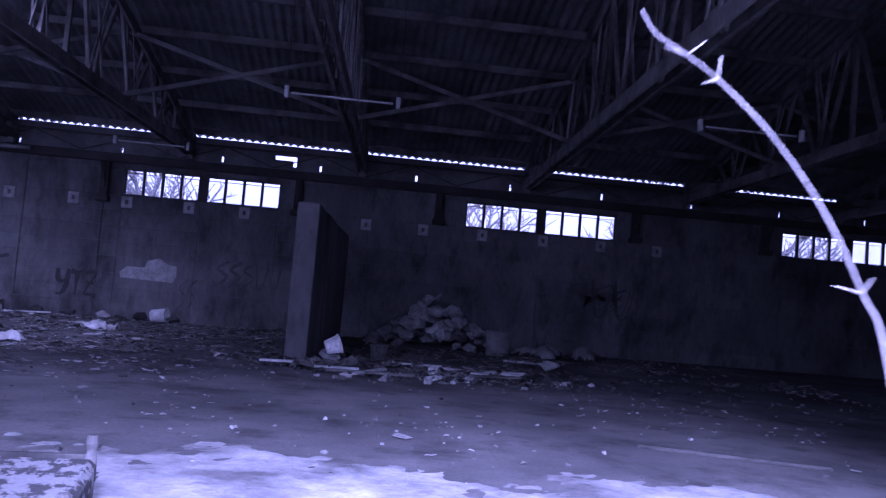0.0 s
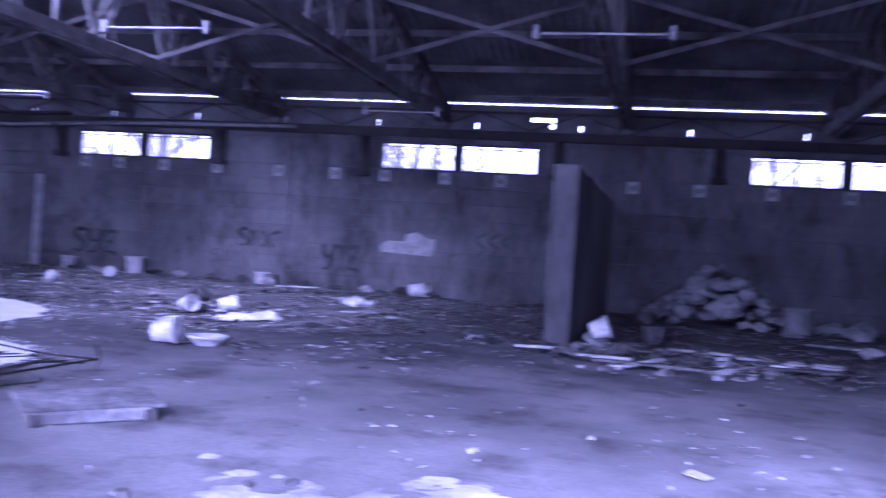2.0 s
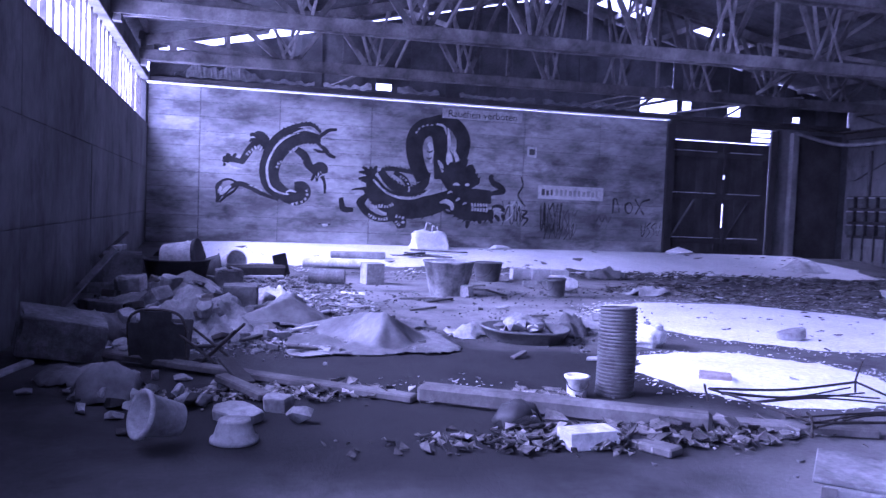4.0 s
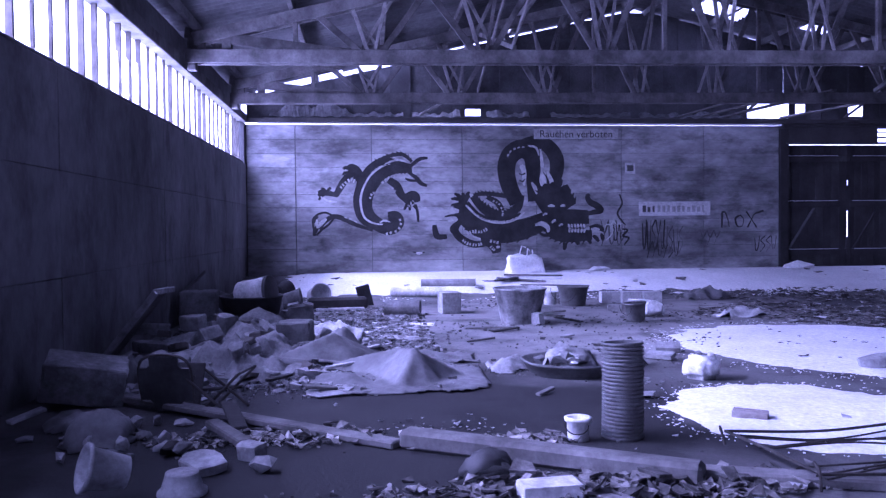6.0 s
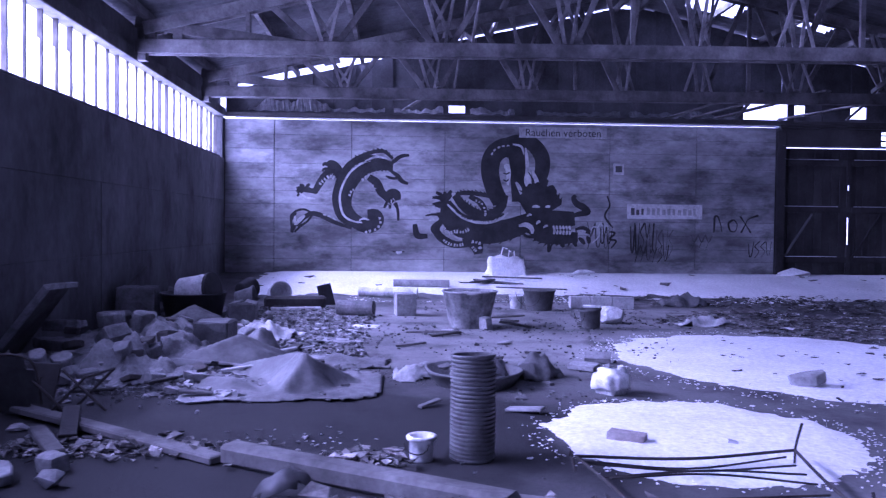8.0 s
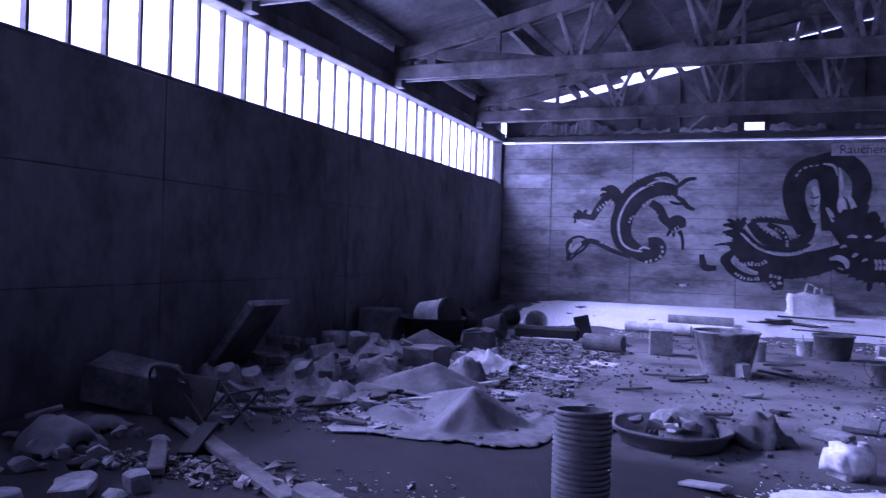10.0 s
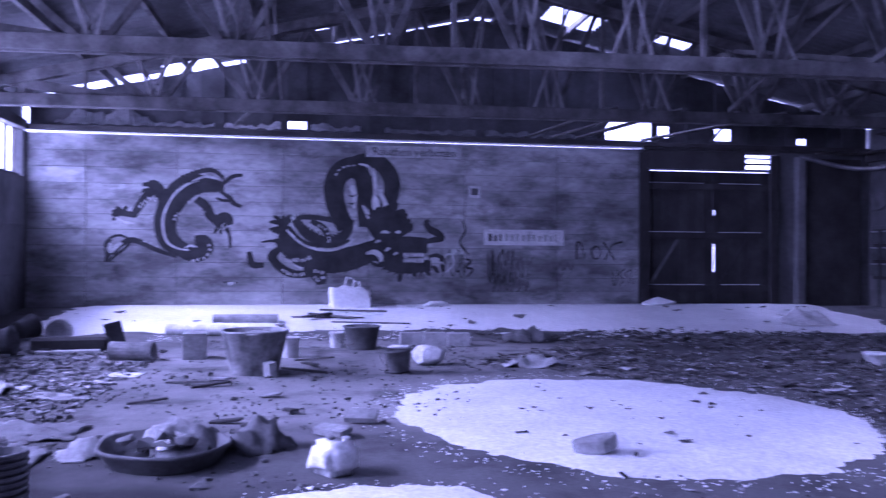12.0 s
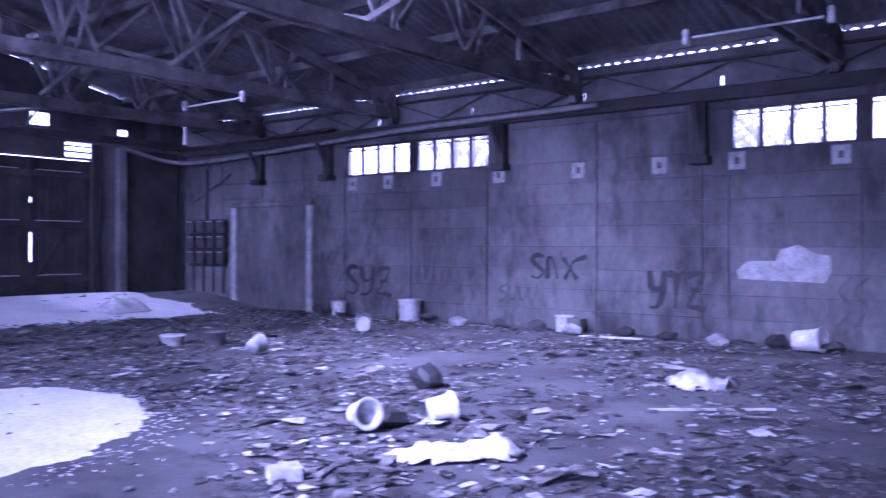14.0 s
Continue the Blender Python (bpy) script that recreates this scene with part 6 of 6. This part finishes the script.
    light([(8.72, 1.42), (8.73, 1.37), (8.74, 1.33)], 0.026, 0.058)
    light([(8.73, 1.21), (8.74, 1.27), (8.74, 1.31)], 0.026, 0.058)
    light([(8.79, 1.42), (8.80, 1.37), (8.81, 1.33)], 0.026, 0.058)
    light([(8.80, 1.21), (8.81, 1.27), (8.81, 1.31)], 0.026, 0.058)
    light([(7.94, 1.83), (8.02, 1.85), (8.11, 1.83)], 0.026, 0.064)
    light([(8.24, 1.83), (8.30, 1.85), (8.35, 1.84)], 0.026, 0.064)
    light([(7.82, 1.62), (7.88, 1.66), (7.93, 1.65)], 0.019, 0.051)
    light([(8.03, 1.45), (8.09, 1.50), (8.13, 1.50)], 0.026, 0.064)
    light([(8.20, 1.37), (8.26, 1.41), (8.30, 1.40)], 0.019, 0.051)
    light([(7.64, 1.40), (7.80, 1.43), (7.93, 1.35), (7.95, 1.23)], 0.038, 0.115)
    stroke([(7.69, 1.27), (7.82, 1.17), (8.01, 1.14)], 0.038, 0.064)
    light([(9.28, 1.26), (9.33, 1.39), (9.43, 1.38), (9.49, 1.26), (9.43, 1.13), (9.32, 1.03)], 0.015, 0.031)
    light([(9.43, 1.38), (9.51, 1.47), (9.57, 1.39)], 0.015, 0.028)
    # stray marks beside them
    stroke([(5.29, 1.42), (5.32, 1.24), (5.38, 1.15), (5.58, 1.15)], 0.090, 0.141)
    stroke([(4.79, 0.81), (4.92, 0.78), (5.07, 0.80)], 0.019, 0.038)
    light([(4.87, 0.79), (4.93, 0.77), (5.01, 0.79)], 0.026, 0.064)
    stroke([(9.65, 2.10), (9.71, 1.89), (9.60, 1.66), (9.71, 1.47), (9.79, 1.39)], 0.026, 0.045)
    stroke([(9.71, 1.29), (9.84, 1.26), (9.73, 1.13), (9.87, 1.08), (9.76, 0.92)], 0.026, 0.051)
    part("pale_scales", pale, M_PALEPAINT, root)


mural()


def scribble(a0, a1, z0, z1, strokes, seed, put, material, width=0.05, label="illegible black spray scribble on the wall"):
    rng = random.Random(seed)
    bm = bmesh.new()
    w = (a1 - a0) / strokes
    for k in range(strokes):
        a = a0 + k * w
        kind = rng.random()
        if kind < 0.4:
            pts = [(a, z1 - rng.random() * 0.1), (a + w * 0.2, z0 + rng.random() * 0.1), (a + w * 0.6, z0 + 0.1), (a + w * 0.9, z1)]
        elif kind < 0.7:
            pts = [(a + w * 0.9, z1), (a + w * 0.1, z0 + (z1 - z0) * 0.7), (a + w * 0.8, z0 + (z1 - z0) * 0.4), (a, z0)]
        else:
            pts = [(a, z1), (a + w * 0.5, z1 * 0.5 + z0 * 0.5), (a + w * 0.95, z1 - 0.03), (a + w * 0.5, z1 * 0.5 + z0 * 0.5), (a + w * 0.1, z0)]
        ribbon(bm, pts, lambda t: width * (0.7 + 0.4 * math.sin(3 * t + k)), put, 0.2 * k)
    return solid("graffiti", bm, material, None, label, "graffiti", kind="structure")


STROKES = {
    "S": [[(0.9, 0.95), (0.4, 1.0), (0.12, 0.78), (0.5, 0.52), (0.85, 0.28), (0.5, 0.02), (0.05, 0.1)]],
    "Y": [[(0.05, 1.0), (0.12, 0.6), (0.5, 0.5), (0.85, 0.7)], [(0.9, 1.0), (0.8, 0.4), (0.5, 0.05), (0.0, 0.0)]],
    "T": [[(0.0, 0.95), (0.5, 0.9), (1.0, 1.0)], [(0.55, 0.95), (0.5, 0.5), (0.45, 0.0)]],
    "Z": [[(0.05, 0.9), (0.5, 0.95), (0.9, 0.92), (0.5, 0.5), (0.1, 0.1), (0.55, 0.06), (1.05, 0.0)], [(0.25, 0.5), (0.75, 0.52)]],
    "N": [[(0.05, 0.0), (0.08, 0.5), (0.1, 0.85), (0.35, 0.85), (0.6, 0.4), (0.7, 0.02)]],
    "O": [[(0.5, 0.7), (0.15, 0.5), (0.3, 0.1), (0.7, 0.08), (0.85, 0.45), (0.55, 0.72)]],
    "X": [[(0.0, 0.9), (0.4, 0.5), (0.9, 0.0)], [(1.5, 0.95), (0.7, 0.75), (0.45, 0.45), (0.1, 0.0)]],
}


def sprayed(text, a0, a1, z0, z1, put, material, width, label):
    """A word sprayed by hand, letter by letter."""
    bm = bmesh.new()
    w = (a1 - a0) / len(text)
    for k, ch in enumerate(text):
        for n, st in enumerate(STROKES[ch]):
            ribbon(bm, [(a0 + w * (k + 0.92 * u), z0 + (z1 - z0) * v) for u, v in st], lambda t: width * (0.75 + 0.35 * math.sin(5 * t + k)), put, 0.3 * k + 0.15 * n)
    return solid("graffiti", bm, material, None, label, "graffiti", kind="structure")


sprayed("SYZ", -13.75, -12.5, 0.42, 0.98, on_north, M_PAINT, 0.10, "black sprayed tag of three angular letters")
sprayed("SNX", -9.35, -8.4, 0.85, 1.25, on_north, M_PAINT, 0.085, "black sprayed tag with a long flourish")
sprayed("YTZ", -7.2, -6.3, 0.45, 1.02, on_north, M_PAINT, 0.11, "thick black sprayed tag of three letters")
scribble(10.2, 10.75, 0.8, 1.5, 5, 1, on_west, M_PAINT, 0.035)
scribble(10.7, 11.2, 0.7, 1.35, 4, 21, on_west, M_PAINTGREY, 0.03)
scribble(9.2, 9.75, 0.9, 1.5, 3, 22, on_west, M_PAINTGREY, 0.03)
scribble(11.6, 12.1, 0.9, 1.25, 3, 23, on_west, M_PAINTGREY, 0.025)
scribble(10.3, 11.1, 0.6, 1.0, 6, 2, on_west, M_PAINT, 0.025)
scribble(12.95, 13.5, 0.72, 1.1, 4, 3, on_west, M_PAINT, 0.025)
scribble(9.5, 9.8, 1.0, 1.4, 2, 4, on_west, M_PAINT, 0.025)
scribble(-16.9, -14.9, 0.3, 0.7, 9, 6, on_north, M_PAINTWHITE, 0.045, "illegible pale paint scribble on the wall")
scribble(-17.0, -15.4, 0.9, 1.9, 3, 16, on_north, M_PAINTGREY, 0.04)
scribble(-14.6, -13.8, 0.7, 1.3, 5, 18, on_north, M_PAINTGREY, 0.06)
scribble(-11.8, -10.3, 0.7, 1.5, 4, 7, on_north, M_PAINTGREY, 0.045)
scribble(-10.0, -9.2, 0.4, 0.75, 4, 9, on_north, M_PAINTGREY, 0.05)
scribble(-4.5, -4.1, 0.3, 1.0, 2, 11, on_north, M_PAINTGREY, 0.04)
scribble(-3.7, -2.2, 0.9, 1.5, 5, 12, on_north, M_PAINTGREY, 0.07)
for k in range(5):
    scribble(4.6 + 0.1 * k, 6.3 - 0.12 * k, 0.95 + 0.08 * k, 1.85 - 0.1 * k, 3, 30 + k, on_north, M_PAINTGREY, 0.06)
bm = bmesh.new()
fan(bm, [(-5.82, 0.93), (-4.66, 0.90), (-4.58, 1.05), (-4.60, 1.28), (-4.78, 1.30), (-5.0, 1.43), (-5.25, 1.36), (-5.3, 1.2), (-5.7, 1.19), (-5.85, 1.05)], on_north, 1)
solid("paint_patch", bm, M_PLATE, None, "ragged patch of whitewash on the wall", "paint", kind="structure")


def lettering(text, size, m, parent, material, name="lettering"):
    cu = bpy.data.curves.new(name, "FONT")
    cu.body, cu.size, cu.align_x, cu.align_y, cu.extrude = text, size, "CENTER", "CENTER", 0.001
    tmp = bpy.data.objects.new(name, cu)
    me = bpy.data.meshes.new_from_object(tmp)
    bpy.data.objects.remove(tmp)
    me.materials.append(material)
    return part(name, me, material, parent, at=m)


facing_east = Matrix(((0, 0, 1, 0), (1, 0, 0, 0), (0, 1, 0, 0), (0, 0, 0, 1)))
sign = thing("painted_sign", "faded no-smoking sign painted in black letters", "sign", pose(WEST, 8.62, 3.51))
part("field", boxes(((0.004, -1.0, -0.12), (0.012, 1.0, 0.12))), M_PLATE, sign)
lettering("Rauchen verboten", 0.235, pose(0.016, 0, -0.01) @ facing_east, sign, M_PAINT)
sign2 = thing("painted_sign", "faded white sign field with worn illegible lettering", "sign", pose(WEST, 10.98, 1.76))
part("field", boxes(((0.004, -0.87, -0.165), (0.012, 0.87, 0.165))), M_SIGN, sign2)
rng = random.Random(6)
for k in range(13):
    a = -0.78 + 0.12 * k
    part("letter_bar", boxes(((0.013, a, -0.08), (0.017, a + rng.uniform(0.05, 0.09), rng.uniform(0.02, 0.09)))), M_PLATE if k > 2 else M_PAINTGREY, sign2)
sprayed("NOX", 12.12, 13.05, 1.3, 1.72, on_west, M_PAINT, 0.045, "hand-sprayed black tag on the concrete")

# ---- twig at the entrance ----
def sapling():
    root = thing("bare_sapling", "pale bare sapling bending over the entrance", "sapling", pose(0, 0, 0))
    e = Vector((-0.36, -0.135, 1.083))
    top = [e + 0.82 * (Vector(p) - e) for p in ((0.094, 0.523, 1.05), (0.074, 0.536, 1.118), (0.04, 0.549, 1.191), (-0.005, 0.561, 1.255), (-0.054, 0.571, 1.303), (-0.083, 0.576, 1.324), (-0.112, 0.58, 1.342), (-0.128, 0.578, 1.362))]
    pts = smooth_line([(0.20, 0.33, -0.12), (0.12, 0.36, 0.4), (0.06, 0.40, 0.8)] + [tuple(p) for p in top], 5)
    part("stem", tube(bmesh.new(), pts, lambda t: 0.0015 - 0.0008 * t, 8), M_BARK, root, smooth=True)
    for q, d in ((top[1], (-0.022, 0.0, 0.004)), (top[1], (0.007, 0.0, 0.012)), (top[4], (-0.012, 0.0, -0.004)), (top[4], (0.001, 0.0, 0.018)), (top[5], (0.014, 0.0, 0.012)), (top[5], (-0.018, 0.0, 0.005))):
        part("bud", tube(bmesh.new(), [q, q + Vector(d)], lambda t: 0.0011 - 0.0006 * t, 6), M_BARK, root, smooth=True)


sapling()


# ---- bare trees outside ----
def tree(x, y, h, seed):
    rng = random.Random(seed)
    root = thing("bare_tree", "leafless winter tree behind the hall", "tree", pose(x, y, -0.16), group="bare trees")
    trunk_bm, crown = bmesh.new(), bmesh.new()

    def grow(bm, p, d, r, length, level):
        pts = [p]
        for _ in range(4):
            d = (d + Vector([rng.uniform(-0.2, 0.2) for _ in range(3)])).normalized()
            pts.append(pts[-1] + d * length / 4)
        tube(bm, pts, lambda t: r * (1 - 0.55 * t), 5 if level else 8)
        if level < 4:
            for k in range(4 if level else 7):
                q = pts[1 + (k % 4)] if level else pts[2].lerp(pts[4], k / 6)
                nd = (d + Vector([rng.uniform(-1, 1), rng.uniform(-1, 1), rng.uniform(-0.3, 0.8)])).normalized()
                grow(crown, q, nd, r * 0.55, length * rng.uniform(0.5, 0.7), level + 1)

    grow(trunk_bm, Vector((0, 0, 0)), Vector((0, 0, 1)), 0.2, h * 0.45, 0)
    part("trunk", trunk_bm, M_TREE, root)
    part("crown", crown, M_TREE, root)


for k, (x, y, h) in enumerate(((-7.3, 24.5, 7.0), (-6.2, 25.5, 6.5), (-11.5, 27.0, 8.0), (9.5, 26.0, 7.0), (12.5, 25.0, 6.5), (3.8, 34.0, 9.0), (-17.0, 28.0, 8.0))):
    tree(x, y, h, 200 + k)


# ---- loose litter ----
def litter(name, spots, size, material, label, flat=0.25, seed=1, category="litter", chunky=False):
    """Many small scraps, each a bent or chunky little solid."""
    rng = random.Random(seed)
    verts, faces = [], []
    for x, y in spots(rng):
        z = floor_z(x, y) + (0.03 if math.hypot((x + 9.2) / 2.05, (y - 9.25) / 1.9) < 0.95 else 0.004)
        s = size * rng.lognormvariate(0, 0.45)
        a = rng.uniform(0, 6.3)
        c, sn = math.cos(a) * s, math.sin(a) * s
        k = len(verts)
        asp = rng.uniform(0.35, 0.9)
        hs = [s * flat * rng.uniform(0.2, 1.6) for _ in range(4)]
        for (u, v), h in zip(((-1, -asp), (1, -asp * rng.uniform(0.5, 1)), (rng.uniform(0.6, 1), asp), (-rng.uniform(0.5, 1), asp)), hs):
            verts.append((x + u * c - v * sn, y + u * sn + v * c, z + h))
            verts.append((x + (u * c - v * sn) * 0.9, y + (u * sn + v * c) * 0.9, z - 0.003 + h * (0.0 if chunky else 0.85)))
        t, b = [k, k + 2, k + 4, k + 6], [k + 7, k + 5, k + 3, k + 1]
        faces += [t, b] + [[t[i], t[(i + 1) % 4], b[3 - (i + 1) % 4], b[3 - i]][::-1] for i in range(4)]
    me = bpy.data.meshes.new(name)
    me.from_pydata(verts, [], faces)
    me.materials.append(material)
    ob = new(name, me)
    return tagged(ob, label, category, kind="stuff")


def clumped(n, x0, x1, y0, y1, power=1.0, cut=-0.1, scale=0.7):
    def go(rng):
        k = 0
        for _ in range(n * 6):
            x, y = rng.uniform(x0, x1), rng.uniform(y0, y1)
            if fbm(x, y, scale) > cut + rng.uniform(-0.25, 0.25):
                k += 1
                yield x, y
                if k >= n:
                    return
    return go


def round_patch(n, cx, cy, rx, ry):
    def go(rng):
        for _ in range(n):
            yield rng.gauss(cx, rx), rng.gauss(cy, ry)
    return go


def leaf_field(n):
    """Leaves north and west of the big snow patch, thinning towards the entrance."""
    def go(rng):
        k = 0
        while k < n:
            x, y = rng.uniform(-16.5, -1.8), rng.uniform(8.4, 18.9)
            d = math.hypot((x + 9.2) / 2.1, (y - 9.25) / 1.95)
            if d < 1 and rng.random() > 0.004:
                continue
            edge = 0.42 * (x + 16.5) * 0.35 + 8.2 if x > -9 else 9.0
            if y < edge + 1.6 * fbm(x, y, 0.6) and rng.random() > 0.06:
                continue
            if fbm(x, y, 0.8) < rng.uniform(-0.5, 0.1):
                continue
            k += 1
            yield x, y
    return go


litter("leaf_litter", leaf_field(17000), 0.026, M_LEAF, "carpet of dead leaves and scraps on the floor", 0.5, 3)
litter("leaf_scraps", leaf_field(2600), 0.028, M_PAPER, "pale scraps of paper among dead leaves", 0.3, 4)
litter("rubble_crumbs", clumped(5000, -14.5, -7.4, 1.2, 4.6, cut=-0.15), 0.017, M_CRUMB, "crumbled mortar and stone along the south wall", 0.7, 5, chunky=True)
litter("rubble_crumbs", clumped(1100, -16.0, -7.2, 4.6, 9.0, cut=0.1), 0.011, M_CRUMB, "crumbs of mortar scattered on the floor", 0.6, 6, chunky=True)
litter("floor_crumbs", clumped(1100, -6.5, 8.0, 4.5, 18.5, cut=0.0), 0.010, M_CRUMB, "small crumbs scattered over the dusty floor", 0.5, 7, chunky=True)
litter("floor_scraps", clumped(160, -7.0, 6.0, 5.0, 11.0, cut=-0.1), 0.022, M_PAPER, "tiny pale paper scraps on the dusty floor", 0.4, 8)
litter("timber_leaves", round_patch(1500, -4.66, 5.0, 0.12, 0.55), 0.019, M_LEAF, "dead leaves drifted against the timber", 1.1, 9)
litter("timber_leaves", round_patch(500, -5.9, 3.1, 0.12, 0.4), 0.015, M_LEAF, "dead leaves drifted beside the timber", 1.1, 10)
litter("stub_litter", round_patch(1300, 0.3, 11.2, 0.95, 0.42), 0.035, M_LEAF, "heap of leaves and splinters by the wall stub", 0.9, 11)
litter("stub_crumbs", round_patch(350, 0.5, 11.3, 1.0, 0.5), 0.03, M_CRUMB, "plaster crumbs in the litter", 0.8, 12, chunky=True)
litter("north_litter", clumped(1800, -3.0, 8.0, 12.0, 18.8, cut=0.0), 0.028, M_LEAF, "dead leaves along the north wall", 0.6, 13)
litter("floor_debris", round_patch(170, -5.66, 4.76, 0.09, 0.13), 0.018, M_LEAF, "small pile of torn scraps on the damp floor", 0.9, 31)
litter("floor_debris", round_patch(45, -6.2, 4.35, 0.2, 0.25), 0.009, M_CRUMB, "a few pale crumbs on the damp floor", 0.6, 32)
litter("floor_debris", round_patch(260, -10.9, 3.9, 0.5, 0.35), 0.026, M_CRUMB, "torn pale scraps strewn on the rubble", 0.5, 33)
litter("floor_debris", round_patch(700, -8.3, 3.1, 0.45, 0.35), 0.016, M_CRUMB, "crumbled mortar beside the sheeting", 0.7, 34, chunky=True)
litter("snow_scraps", round_patch(40, -9.0, 9.4, 1.0, 1.1), 0.025, M_LEAF, "dark scraps lying on the snow", 0.4, 14)
litter("snow_scraps", clumped(260, -18.9, -16.6, 2.2, 17.0, cut=0.05), 0.035, M_LEAF, "dark scraps lying on the snow bank", 0.6, 15)



def rim(n, cx, cy, rx, ry, turn):
    c, s = math.cos(radians(turn)), math.sin(radians(turn))

    def go(rng):
        for _ in range(n):
            a, k = rng.uniform(0, 6.3), 1.0 + abs(rng.gauss(0, 0.09)) + 0.08 * rng.random()
            u, v = rx * k * math.cos(a), ry * k * math.sin(a)
            yield cx + u * c - v * s, cy + u * s + v * c
    return go


litter("snow_crumbs", rim(700, -9.2, 9.25, 2.05, 1.9, 20), 0.008, M_SNOW, "crumbs of snow round the drift", 0.4, 21, "snow")
litter("snow_crumbs", rim(350, -6.2, 6.98, 1.0, 0.98, 0), 0.007, M_SNOW, "crumbs of snow round the small patch", 0.4, 22, "snow")
litter("snow_crumbs", clumped(700, -17.2, -15.6, 2.5, 15.5, cut=0.0), 0.016, M_SNOW, "crumbs of snow before the bank", 0.4, 23, "snow")
litter("plaster_dust", clumped(1500, -12.5, -7.2, 1.3, 4.0, cut=-0.1), 0.018, M_STONE, "flakes of pale plaster between the rubble", 0.25, 24)

# ---- concrete planks facing the walls ----
PLANKS = {}


def plank_mesh(w, h, material, edge):
    key = (round(w, 2), round(h, 2), material.name)
    if key not in PLANKS:
        PLANKS[key] = mesh_of("concrete_plank", boxes(((-w / 2, 0, -h / 2), (w / 2, 0.028, h / 2)), bevel=edge), material)
    return PLANKS[key]


def face(wall, cuts, rows, material, put, skip=(), joint=0.006):
    rng = random.Random(len(cuts))
    for a, b in zip(cuts, cuts[1:]):
        for z0, z1 in zip(rows, rows[1:]):
            if any(a < d - 0.01 and b > c + 0.01 and z0 < f - 0.01 and z1 > e + 0.01 for c, d, e, f in skip):
                continue
            part("concrete_plank", plank_mesh(b - a - 2 * joint, z1 - z0 - joint, material, 0.7 * joint), material, wall, at=put((a + b) / 2, (z0 + z1) / 2, rng.uniform(-0.004, 0.003)))


cuts_n = sorted({WEST, -17.8, -16.36, -15.0, *[v for w in WINDOWS_N for v in w], -12.03, -8.1, -6.36, -4.2, -0.3, 3.8, 7.8, 11.7, 15.5, EAST})
face(wall_north, cuts_n, ROWS_Z, M_WALL, lambda a, z, d: pose(a, NORTH + d + 0.003, z), [(a, b, SILL, LINTEL) for a, b in WINDOWS_N])
face(wall_south, [WEST + 3.72 * k for k in range(5)] + [DOOR[0] - 0.02], [0.0, 0.95, 1.9, 2.83], M_SOUTHWALL, lambda a, z, d: pose(a, SOUTH - d - 0.003, z, 0, 0, 180))
face(wall_west, [SOUTH, 2.16, 3.87, 5.95, 7.68, 9.7, 11.7, GATE[0] - 0.15], [0.0, 0.3, 0.62, 0.9, 1.2, 1.52, 1.84, 2.14, 2.42, 2.74, 3.06, 3.38, WALL_TOP - 0.035], M_MURALWALL, lambda a, z, d: pose(WEST + min(d, 0) - 0.001, a, z, 0, 0, 90), joint=0.007)
